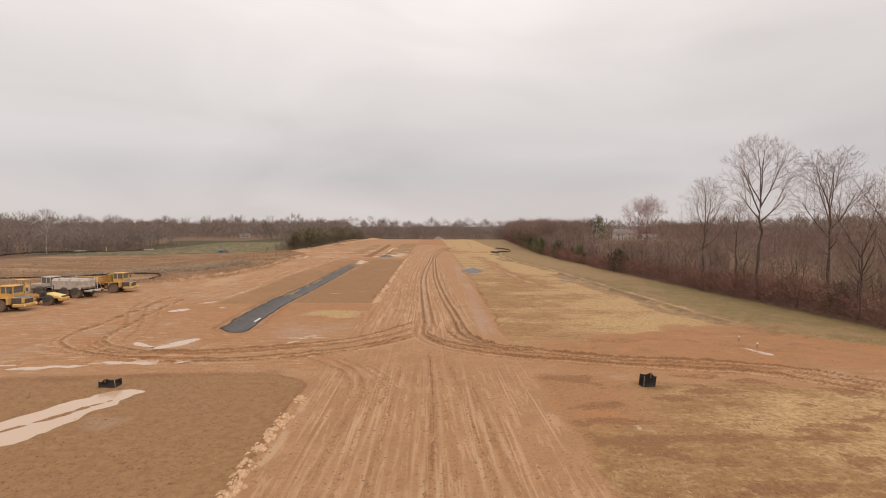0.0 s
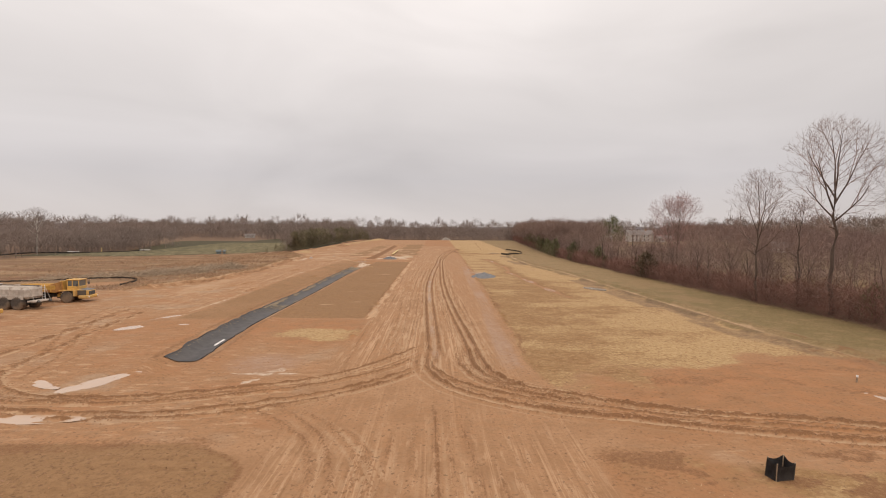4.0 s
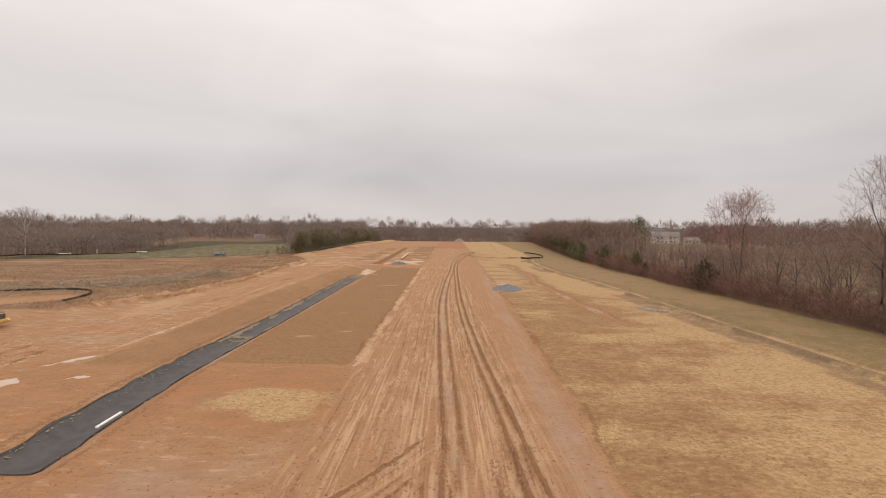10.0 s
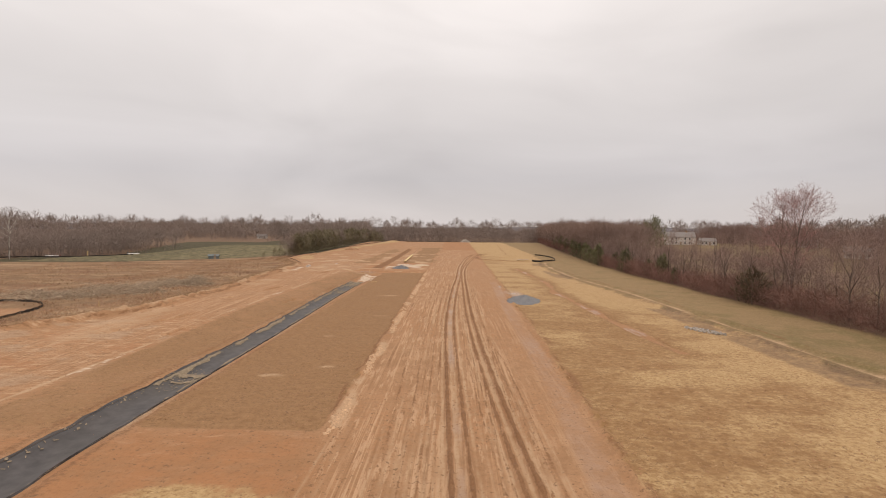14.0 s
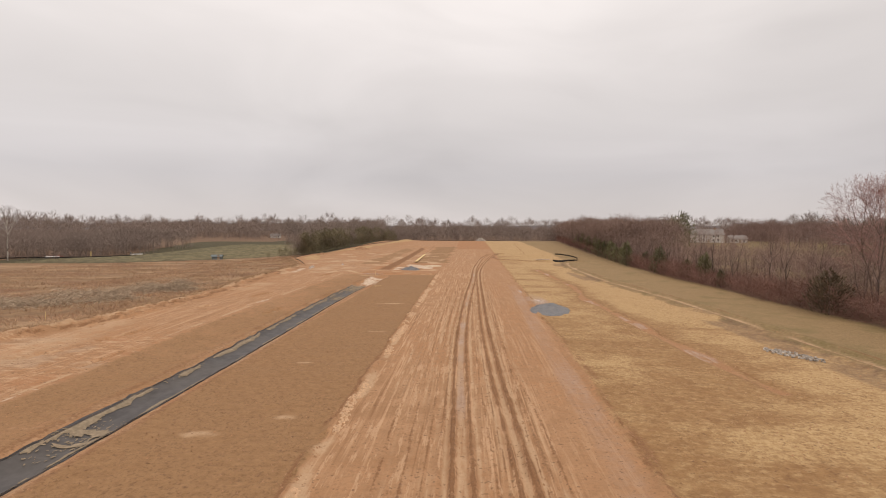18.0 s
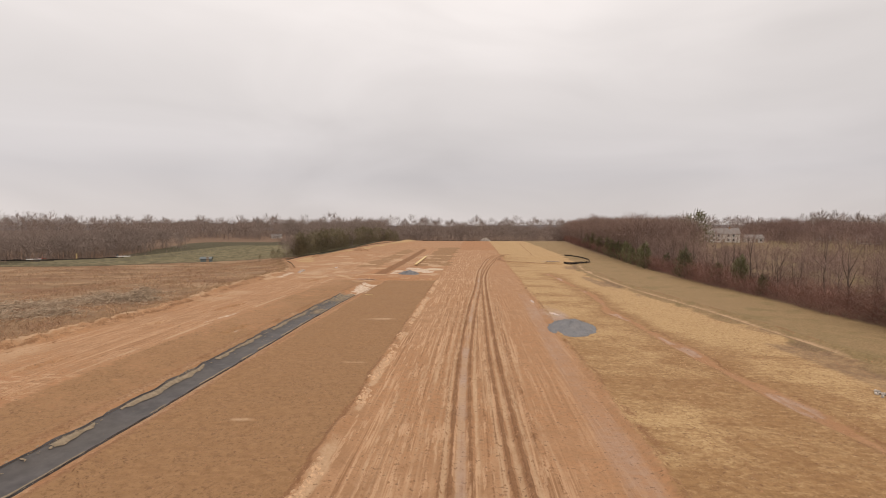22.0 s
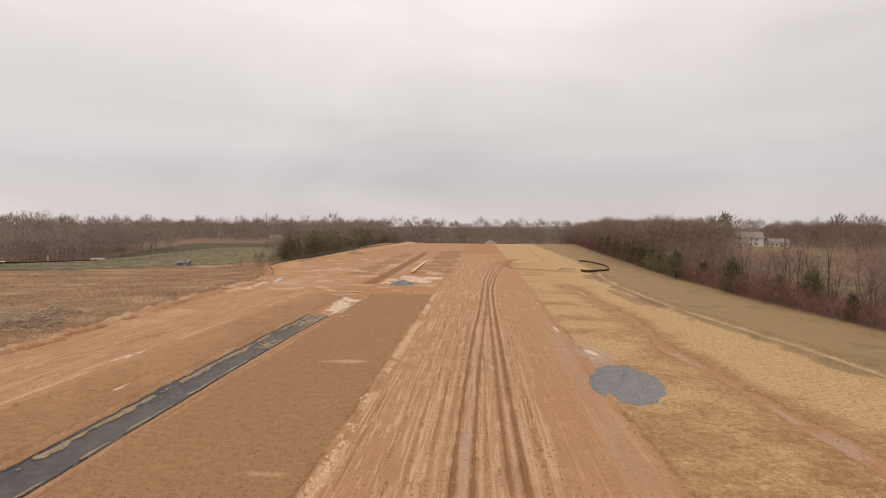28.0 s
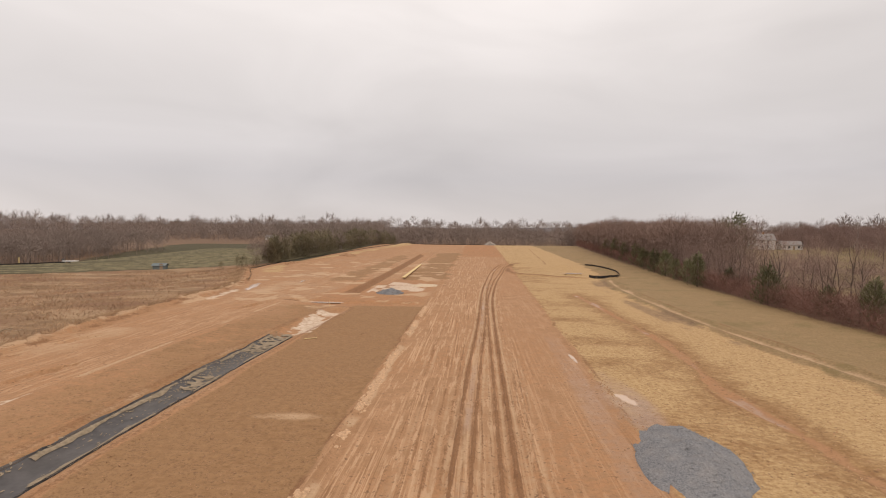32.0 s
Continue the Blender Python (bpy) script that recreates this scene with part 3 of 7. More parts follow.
    link(ramp(masks["wet"], 0.25, 0.9, 0.95, 0.33), b.inputs["Roughness"])
    h = math_node("ADD", times(tiny, 0.25), math_node("ADD", math_node("ADD", times(grit, 0.8), fine), times(times(lines, masks["streak"]), 0.7)))
    bp = node(t, "ShaderNodeBump", Strength=1.0, Distance=0.085)
    link(h, bp.inputs["Height"])
    link(bp.outputs[0], b.inputs["Normal"])
    return m


SOIL = ground_material()
BARK = material("bark", (0.125, 0.09, 0.072), 0.95, grain=5, vary=0.35, bump=0.6, per_object=0.2)
PALE_BARK = material("pale_bark", (0.42, 0.38, 0.33), 0.9, grain=4, vary=0.3, stain=0.5, stain_colour=(0.2, 0.16, 0.13))
TWIG = material("twig", (0.275, 0.187, 0.152), 0.95, grain=0.6, vary=0.25, bump=0, per_object=0.2)
BUD = material("budding_twig", (0.33, 0.185, 0.16), 0.95, grain=0.6, vary=0.25, bump=0, per_object=0.1)
RED_TWIG = material("reddish_twig", (0.205, 0.135, 0.114), 0.95, grain=0.3, vary=0.3, bump=0)
THICKET = material("thicket", (0.20, 0.107, 0.083), 0.95, grain=0.25, vary=0.4, bump=0)
FAR_TWIG = material("far_woods", (0.222, 0.17, 0.143), 0.95, grain=0.05, vary=0.25, bump=0)
NEEDLE = material("needles", (0.135, 0.128, 0.066), 0.8, grain=0.7, vary=0.4, bump=0, per_object=0.25)
DRY_GRASS = material("dry_grass", (0.40, 0.262, 0.155), 0.95, grain=0.12, vary=0.4, bump=0)
RUSSET = material("russet_weeds", (0.30, 0.175, 0.104), 0.95, grain=0.15, vary=0.4, bump=0)
CLOD = material("clods", (0.29, 0.158, 0.082), 0.95, grain=6, vary=0.3)
FABRIC = material("black_fabric", (0.042, 0.038, 0.038), 0.62, grain=3, vary=0.4, bump=0.5, stain=0.35, stain_colour=(0.16, 0.11, 0.075))
LINER = material("liner", (0.060, 0.053, 0.052), 0.6, grain=1.2, vary=0.35, bump=0.6, stain=0.4, stain_colour=(0.105, 0.088, 0.072))
STONE = material("grey_gravel", (0.160, 0.158, 0.163), 0.9, grain=11, vary=0.42, bump=0.9, stain=0.25, stain_colour=(0.29, 0.255, 0.225))
SAND = material("pale_sand", (0.47, 0.36, 0.25), 0.95, grain=6, vary=0.25, bump=0.5)
RIPRAP = material("riprap", (0.33, 0.29, 0.25), 0.9, grain=3, vary=0.4, bump=0.5, per_object=0.35)
YELLOW = material("yellow_paint", (0.58, 0.335, 0.085), 0.5, grain=2, vary=0.16, bump=0, stain=0.75, stain_colour=(0.40, 0.265, 0.15))
CREAM = material("cream_paint", (0.68, 0.50, 0.19), 0.5, grain=2, vary=0.12, bump=0, stain=0.5, stain_colour=(0.42, 0.29, 0.16))
TYRE = material("tyre", (0.075, 0.06, 0.05), 0.95, grain=5, vary=0.3, stain=0.85, stain_colour=(0.27, 0.18, 0.11))
STEEL = material("dark_steel", (0.06, 0.056, 0.052), 0.6, grain=4, vary=0.3, bump=0.1, stain=0.4, stain_colour=(0.2, 0.13, 0.08))
HOOD_GREY = material("blue_grey_paint", (0.15, 0.15, 0.155), 0.6, grain=2, vary=0.15, bump=0, stain=0.5, stain_colour=(0.3, 0.24, 0.18))
DUSTY = material("dusty_steel", (0.43, 0.37, 0.315), 0.75, grain=2, vary=0.25, bump=0.1, stain=0.6, stain_colour=(0.25, 0.18, 0.125))
RUSTY = material("rusty_bed", (0.34, 0.16, 0.05), 0.8, grain=2, vary=0.3, bump=0.2, stain=0.5, stain_colour=(0.2, 0.11, 0.06))
WHITE = material("white_paint", (0.74, 0.71, 0.68), 0.7, grain=2, vary=0.08, bump=0.05)
SIDING = material("aged_siding", (0.52, 0.475, 0.43), 0.8, grain=1.5, vary=0.12, bump=0.05)
ROOFING = material("grey_shingles", (0.21, 0.185, 0.17), 0.9, grain=3, vary=0.2)
TEAL = material("teal_paint", (0.105, 0.13, 0.135), 0.6, grain=2, vary=0.25, bump=0.1, stain=0.4, stain_colour=(0.24, 0.22, 0.19))
RED = material("red_paint", (0.32, 0.06, 0.045), 0.6, grain=2, vary=0.2, bump=0)
WOOD = material("weathered_wood", (0.30, 0.215, 0.145), 0.9, grain=6, vary=0.3)
BRIGHT_WOOD = material("fresh_timber", (0.56, 0.41, 0.20), 0.85, grain=6, vary=0.25)
SILT = material("dried_silt", (0.225, 0.172, 0.115), 0.9, grain=3, vary=0.3)
STRAW_HEAP = material("straw_heap", (0.50, 0.37, 0.19), 0.95, grain=8, vary=0.35)
# bluish grey: the haze of distance is mixed into this base colour
RIDGE = material("hazy_ridge", (0.17, 0.165, 0.18), 1.0, grain=0.02, vary=0.2, bump=0)


def plain(name, colour, roughness, **extra):
    m = bpy.data.materials.new(name)
    m.use_nodes = True
    b = m.node_tree.nodes["Principled BSDF"]
    b.inputs["Base Color"].default_value, b.inputs["Roughness"].default_value = (*colour, 1), roughness
    for key, value in extra.items():
        b.inputs[key.replace("_", " ")].default_value = value
    return m


# cab glass has a lightened base that stands in for reflected sky
GLASS = plain("cab_glass", (0.13, 0.125, 0.115), 0.12)
WINDOW = plain("window_glass", (0.05, 0.055, 0.06), 0.08)


def water_material():
    m = plain("muddy_water", (0.40, 0.285, 0.195), 0.16)
    t = m.node_tree
    b = t.nodes["Principled BSDF"]
    n = node(t, "ShaderNodeTexNoise", Scale=0.6, Detail=3.0)
    r = t.nodes.new("ShaderNodeValToRGB")
    r.color_ramp.elements[0].color, r.color_ramp.elements[1].color = (0.42, 0.285, 0.19, 1), (0.54, 0.385, 0.27, 1)
    t.links.new(n.outputs[0], r.inputs[0])
    t.links.new(r.outputs[0], b.inputs["Base Color"])
    return m


WATER = water_material()


# ---- mesh helpers ----
def mesh_of(name, verts, faces, mat, flat=True):
    me = bpy.data.meshes.new(name)
    me.from_pydata([tuple(v) for v in verts], [], faces)
    me.materials.append(mat)
    if not flat:
        me.polygons.foreach_set("use_smooth", [True] * len(me.polygons))
    me.update()
    return me


def triangles(name, verts, tris, mat):
    """A mesh from arrays of corners and triangles, for large counts."""
    me = bpy.data.meshes.new(name)
    verts, tris = np.asarray(verts, np.float32).reshape(-1, 3), np.asarray(tris, np.int32).reshape(-1, 3)
    me.vertices.add(len(verts))
    me.vertices.foreach_set("co", verts.ravel())
    me.loops.add(tris.size)
    me.loops.foreach_set("vertex_index", tris.ravel())
    me.polygons.add(len(tris))
    me.polygons.foreach_set("loop_start", np.arange(0, tris.size, 3, dtype=np.int32))
    me.materials.append(mat)
    me.update(calc_edges=True)
    return me


def part(name, bm, mat, parent=None, label="", smooth_it=False):
    """Links a bmesh as one mesh object under a thing or a part."""
    me = bpy.data.meshes.new(name)
    bm.to_mesh(me)
    bm.free()
    me.materials.append(mat)
    if smooth_it:
        me.polygons.foreach_set("use_smooth", [True] * len(me.polygons))
    ob = new(name, me)
    ob.parent = parent
    if label:
        tagged(ob, label)
    return ob


def thing(name, m, label, category, group="", kind=""):
    ob = new(name)
    ob.empty_display_size = 0.3
    ob.matrix_basis = m
    return tagged(ob, label, category, group, kind)


def box(x0, x1, y0, y1, z0, z1, bevel=0.03, bm=None, shape=None):
    """A block with bevelled edges; shape moves its corners."""
    own = bmesh.new()
    bmesh.ops.create_cube(own, size=1)
    for v in own.verts:
        v.co = Vector((x0 + (v.co.x + 0.5) * (x1 - x0), y0 + (v.co.y + 0.5) * (y1 - y0), z0 + (v.co.z + 0.5) * (z1 - z0)))
    if shape:
        for v in own.verts:
            v.co = Vector(shape(*v.co))
    if bevel:
        bmesh.ops.bevel(own, geom=own.edges[:], offset=bevel, segments=1, affect="EDGES", clamp_overlap=True)
    if bm is None:
        return own
    me = bpy.data.meshes.new("piece")
    own.to_mesh(me)
    own.free()
    bm.from_mesh(me)
    bpy.data.meshes.remove(me)
    return bm


def rod(a, b, r0, r1=None, sides=8, bm=None):
    """A round bar from a to b."""
    bm = bm or bmesh.new()
    a, b = Vector(a), Vector(b)
    turn = (b - a).to_track_quat("Z", "Y").to_matrix().to_4x4()
    bmesh.ops.create_cone(bm, cap_ends=True, segments=sides, radius1=r0, radius2=r0 if r1 is None else r1, depth=(b - a).length,
                          matrix=Matrix.Translation((a + b) / 2) @ turn)
    return bm


def lathe(profile, sides=24):
    """A solid of revolution about the y axis from (radius, y) pairs."""
    bm = bmesh.new()
    rings = []
    for r, y in profile:
        rings.append([bm.verts.new((r * math.cos(2 * math.pi * i / sides), y, r * math.sin(2 * math.pi * i / sides))) for i in range(sides)])
    for p, q in zip(rings[:-1], rings[1:]):
        for i in range(sides):
            bm.faces.new((p[i], p[(i + 1) % sides], q[(i + 1) % sides], q[i]))
    bm.faces.new(rings[0][::-1])
    bm.faces.new(rings[-1])
    bmesh.ops.recalc_face_normals(bm, faces=bm.faces[:])
    return bm


def wheel(parent, x, y, r, w, rim_mat, name="wheel"):
    """Tyre with lugs, rim and hub; the axle lies along y."""
    hub = new(name)
    hub.parent = parent
    hub.matrix_basis = pose(x, y, r)
    tyre = lathe([(r * 0.55, -w * 0.5), (r * 0.86, -w * 0.5), (r * 0.97, -w * 0.38), (r, -w * 0.1), (r, w * 0.1), (r * 0.97, w * 0.38), (r * 0.86, w * 0.5), (r * 0.55, w * 0.5)], 28)
    for i in range(18):
        for s in (-1, 1):
            a = 2 * math.pi * (i + 0.25 * s) / 18
            lug = box(-0.05, 0.05, s * w * 0.02, s * w * 0.42, r - 0.03, r + 0.035, 0, None)
            bmesh.ops.rotate(lug, verts=lug.verts[:], cent=(0, 0, 0), matrix=Matrix.Rotation(a, 3, "Y"))
            me = bpy.data.meshes.new("lug")
            lug.to_mesh(me)
            lug.free()
            tyre.from_mesh(me)
            bpy.data.meshes.remove(me)
    part("tyre", tyre, TYRE, hub, smooth_it=False)
    part("rim", lathe([(r * 0.56, -w * 0.4), (r * 0.56, -w * 0.34), (r * 0.30, -w * 0.22), (r * 0.2, -w * 0.34), (r * 0.2, w * 0.34), (r * 0.30, w * 0.22), (r * 0.56, w * 0.34), (r * 0.56, w * 0.4)], 20), rim_mat, hub)
    return hub


# ---- ground ----
def spaced(*runs):
    """Grid lines: (start, end, step) runs joined."""
    out = []
    for a, b, s in runs:
        out += list(np.arange(a, b - 1e-6, s))
    return np.array(out + [runs[-1][1]])


def stretch(a, b, first, growth):
    out, v, s = [], a, first
    while (v < b) if b > a else (v > b):
        out.append(v)
        v += s if b > a else -s
        s *= growth
    return out + [b]


GRID = {}


def spot(x, y):
    """The ground's height at one point, from the finished sheet."""
    return float(heights([(x, y)])[0])


def heights(ps):
    p = np.asarray(ps, float).reshape(-1, 2)
    gx, gy, gz = GRID["x"], GRID["y"], GRID["z"]
    i, j = np.clip(np.searchsorted(gx, p[:, 0]) - 1, 0, len(gx) - 2), np.clip(np.searchsorted(gy, p[:, 1]) - 1, 0, len(gy) - 2)
    a, b = (p[:, 0] - gx[i]) / (gx[i + 1] - gx[i]), (p[:, 1] - gy[j]) / (gy[j + 1] - gy[j])
    return (gz[j, i] * (1 - a) + gz[j, i + 1] * a) * (1 - b) + (gz[j + 1, i] * (1 - a) + gz[j + 1, i + 1] * a) * b


def build_ground():
    gx = np.array(sorted(set(np.round(stretch(-50, -2600, 1.2, 1.09)[1:] + list(spaced((-50, -39, 0.6), (-39, -9.2, 0.40), (-9.2, -5.6, 0.22), (-5.6, -2.6, 0.16), (-2.6, 5.6, 0.125), (5.6, 16, 0.26), (16, 37, 0.32), (37, 40, 0.6), (40, 56, 1.0)))
                                           + stretch(56, 2600, 1.6, 1.1)[1:], 3))))
    gy = np.array(sorted(set(np.round(list(spaced((-300, -40, 20), (-40, 12, 3), (12, 34, 0.36), (34, 62, 0.17), (62, 130, 0.23), (130, 200, 0.46), (200, 310, 0.9), (310, 480, 2.2)))
                                           + stretch(480, 3000, 4, 1.12)[1:], 3))))
    X, Y = np.meshgrid(gx, gy)
    x, y = X.ravel(), Y.ravel()
    z = ground_height(x, y)
    GRID.update(x=gx, y=gy, z=z.reshape(X.shape))
    n = len(gx)
    right = right_edge(y)
    wob = (rough(x, y, 5, 1) - 0.5)
    soft = 0.7
    band = lambda v, a, b, s=soft: smooth(a - s, a + s, v) * (1 - smooth(b - s, b + s, v))
    near = band(y, 58, 470, 3)
    # straw east of the road, and the plots by the crossing
    trail, _ = near_line(x, y, TRAIL)
    east = smooth(-1, 1, x - right - 1.2 * wob)
    to_trail = smooth(1.5, -1.5, x - np.interp(y, [p[1] for p in TRAIL], [p[0] for p in TRAIL]) + 1.2 - 5 * wob)
    rise = y - 50.5 - 0.32 * np.maximum(x - 10, -2)
    straw = east * to_trail * smooth(-5.0, 3.5, rise + 9 * wob + 5 * (rough(x, y, 2.2, 70) - 0.5)) * (0.80 + 0.35 * wob)
    straw = np.maximum(straw, east * smooth(38.8, 36.2, y + 0.16 * (x - 14) + 3 * wob) * smooth(46, 40, x) * (0.50 + 0.9 * (rough(x, y, 9, 12) - 0.35)))
    straw = np.maximum(straw, np.exp(-((x + 12.6) / 5.4) ** 2 - ((y - 66.5) / 3.9) ** 2) * (0.78 + 1.2 * (rough(x * 0.45, y, 2.0, 14) - 0.45)))
    straw = np.maximum(straw, np.exp(-((x + 14.6) / 4.2) ** 2 - ((y - 146 - 0.1 * x) / 1.2) ** 2) * 0.9)
    straw = np.maximum(straw, smooth(13, 15, x) * band(y, 296, 468, 4) * smooth(64, 58, x) * 0.95)
    straw = np.maximum(straw, 0.9 * np.exp(-((x + 50) / 9) ** 2 - ((y - 440) / 40) ** 2))
    bank = np.interp(y, (225, 244, 262, 282, 310, 345, 400, 450), (-54, -61, -70, -73, -71, -66, -60, -52))
    straw = np.maximum(straw, 0.8 * band(x - bank, 1, 8 + 6 * wob, 2) * band(y, 250, 460, 6) * smooth(0.36, 0.6, rough(x, y, 9, 45) + 0.1))
    weeds = smooth(0.6, -0.6, x + 8.7 - 0.8 * wob) * smooth(-0.7, 0.7, x + 20.6 + 0.6 * wob) * band(y, 76.5, 190, 0.8)
    rim = np.hypot(np.maximum(x + 12.5, 0), np.maximum(y - 34.6, 0))
    weeds = np.maximum(weeds, smooth(0.8, -0.8, np.maximum(rim - 4.2, np.maximum(x + 8.6, y - 39.3 - 0.10 * (x + 20))) - wob) * smooth(-40, -34, x + wob * 9))
    weeds = np.maximum(weeds, smooth(-6, -9, x + 7 * wob) * smooth(-20, -17, x + 4 * wob) * band(y + 20 * wob, 234, 360, 4) * 0.85)
    weeds = np.maximum(weeds, 0.62 * smooth(-27, -31, x + 6 * wob) * smooth(-40, -35, x + 6 * wob) * band(y + 25 * wob, 224, 340, 9))
    weeds = np.maximum(weeds, (0.50 + 0.5 * (rough(x, y, 12, 47) - 0.4)) * band(x, -32.4, -24.6, 0.8) * band(y, 74, 190, 4))
    edge = tree_edge(y)
    meadow = smooth(-1.5, 1.5, x - np.interp(y, [p[1] for p in TRAIL], [p[0] for p in TRAIL]) + 2.2 - 3 * wob) * smooth(24, 32, y)
    meadow = np.maximum(meadow, smooth(50, 56, x))
    meadow = np.maximum(meadow, smooth(470, 480, y) * smooth(-60, -40, x) * 0.9)
    meadow = np.maximum(meadow, smooth(-26, -29, x + 4 * wob) * smooth(38, 32, y) * 0.5)
    berm_x = np.interp(y, [p[1] for p in BERM], [p[0] for p in BERM])
    brush = smooth(0.5, -1.5, x - berm_x - 0.6 - wob) * smooth(101, 106, y)
    brush = np.maximum(brush, smooth(-98, -106, x)) * (1 - np.exp(-(((x + 82) / 20) ** 2 + ((y - 117) / 9) ** 2) ** 3))
    line = np.interp(x, (-260, -146, -112, -90, -72), (238, 252, 277, 296, 300))
    crop = smooth(-2, 2, y - line) * smooth(-66, -74, x) * smooth(-215, -190, x + 0.35 * np.maximum(0, y - 330)) * smooth(620, 560, y)
    crop = np.maximum(crop, (0.42 + 0.25 * (rough(x, y, 16, 75) - 0.5)) * smooth(60, 70, x) * smooth(330, 300, x))
    away = np.maximum(smooth(-172, -190, x), smooth(478, 500, y)) * (1 - crop)
    wooded = away * np.maximum(smooth(-172, -190, x), smooth(480, 492, y))
    meadow = np.maximum(meadow, away * (1 - wooded))
    brush = np.maximum(brush * (1 - crop) * (1 - away), wooded)
    clay = east * smooth(37, 41, y) * smooth(4, -3, rise + 6 * wob) * smooth(8, 13, x) * (0.55 + 0.6 * rough(x, y, 5, 71))
    clay = np.maximum(clay, smooth(-8, -9.5, x) * band(x, -40, -8, 4) * band(y, 49, 77, 2) * (0.02 + 0.85 * rough(x, y, 6, 15)))
    clay = np.maximum(clay, np.exp(-((x + 15.5) / 8.5) ** 4 - ((y - 69) / 8.0) ** 4) * (0.5 + 0.9 * rough(x, y, 4, 48)))
    clay = np.maximum(clay, band(x, -27.5, -24.7, 0.8) * band(y, 58, 190, 4) * (0.1 + 0.8 * rough(x, y, 5, 49)))
    clay = np.maximum(clay, band(x, -7, 12.5, 2) * smooth(325, 345, y) * smooth(474, 466, y) * 1.0)
    clay = np.maximum(clay, band(x, -30, -9, 2) * band(y, 188, 236, 3) * 0.66)
    clay = np.maximum(clay, east * smooth(38, 30, y) * smooth(0.50, 0.66, rough(x, y, 7, 21)) * 0.8)
    clay = np.maximum(clay, east * smooth(40, 36, y) * smooth(19, 12, x + 5 * wob) * (0.45 + 0.7 * rough(x, y, 4, 58)))
    d, _ = near_line(x, y, RILL)
    run = np.abs(d + 1.6 * (rough(x, y, 6, 33) - 0.5))
    clay = np.maximum(clay, np.exp(-(run / 1.6) ** 2) * 0.42 * (0.5 + rough(x, y, 3, 37)))
    rill_wet = 0.75 * np.exp(-(run / 0.42) ** 2) * smooth(0.38, 0.62, rough(x, y, 4, 34))
    straw = straw * (1 - 0.75 * np.exp(-(run / 0.6) ** 2))
    mud_shade, lane = np.zeros(x.shape), np.zeros(x.shape)
    for way, deep, wide in RUTS:
        xs, ys = [p[0] for p in way], [p[1] for p in way]
        inside = (x > min(xs) - 2) & (x < max(xs) + 2) & (y > min(ys) - 2) & (y < max(ys) + 2)
        dd, ss = near_line(x[inside], y[inside], way, 2.2)
        dd = np.abs(dd + 0.10 * (lump(x[inside], y[inside], 0.9, 2) - 0.5))
        # dark rut lines: squeezed mud with the ridge's shaded side painted in
        mud_shade[inside] = np.maximum(mud_shade[inside], (0.20 + deep * 6.6) * np.exp(-(dd / (wide * 0.9)) ** 2) * (0.45 + 0.9 * rough(ss, ss * 0, 4, wide * 9)) * ends(ss, way))
        lane[inside] = np.maximum(lane[inside], (0.34 + deep * 4.2) * np.exp(-((dd - 0.40) / 0.17) ** 2) * (0.3 + rough(ss, ss * 0, 7, wide * 7)) * ends(ss, way))
    d, _ = near_line(x, y, BASIN_RIM)
    mud_shade = np.maximum(mud_shade, 0.62 * np.exp(-((d - 0.2) / 0.9) ** 2) * (0.4 + rough(x, y, 4, 73)))
    # gully drawn only as a darker line, with no relief
    d, _ = near_line(x, y, GULLY)
    mud_shade = np.maximum(mud_shade, 0.55 * np.exp(-(d / 0.6) ** 2) * (0.3 + rough(x, y, 6, 74)))
    d, _ = near_line(x, y, DITCH)
    mud_shade = np.maximum(mud_shade, 0.5 * np.exp(-((d - 2.4) / 0.5) ** 2) * smooth(54, 57, y))
    # broken darker edges along the rill
    mud_shade = np.maximum(mud_shade, 0.5 * np.exp(-((run - 0.8) / 0.28) ** 2) * smooth(0.36, 0.55, rough(x, y, 2.4, 76)) * band(y, 96, 212, 3))
    # shading of the trail's raised edges, painted as broken dark lines
    mud_shade = np.maximum(mud_shade, 0.5 * np.exp(-((trail - 1.35) / 0.3) ** 2) * smooth(0.34, 0.55, rough(x, y, 3, 77)) * smooth(48, 54, y))
    # darker along the cross ditch and the pit's western slope
    mud_shade = np.maximum(mud_shade, 0.9 * np.exp(-((y - 193.4) / 1.0) ** 2) * band(x, -34, -8.4))
    mud_shade = np.maximum(mud_shade, 0.7 * band(x, -27, -25, 0.4) * band(y, 206, 350, 4))
    mud_shade = np.maximum(mud_shade, 0.5 * np.exp(-((x - right - 0.7 - wob) / 0.6) ** 2) * band(y, 72, 135, 8) * smooth(0.3, 0.6, rough(x, y, 4, 3)))
    mud_shade = np.maximum(mud_shade, 0.30 * smooth(7.6, 8.8, x + 1.5 * wob) * smooth(17, 11, x) * smooth(39.5, 38.5, y + wob) * smooth(0.36, 0.6, rough(x, y, 2.5, 35)))
    mud_shade = np.maximum(mud_shade, 0.40 * smooth(8.5, 12, x) * smooth(60, 44, x) * smooth(0.42, 0.66, 0.6 * rough(x * 0.6, y * 1.6, 2.0, 36) + 0.4 * rough(x, y, 0.6, 37)) * smooth(43, 46, y) * smooth(5, 0, rise))
    mud_shade = np.maximum(mud_shade, 0.5 * np.exp(-((x - right - 0.5 - 1.5 * wob) / 0.35) ** 2) * band(y, 56, 230, 4) * smooth(0.38, 0.55, rough(x, y, 2.2, 50)))
    mud_shade = np.maximum(mud_shade, 0.42 * np.exp(-((y - 38.4 - 0.1 * (x + 20) - wob) / 1.3) ** 2) * band(x, -34, -11, 1) * (0.5 + rough(x, y, 1.5, 63)))
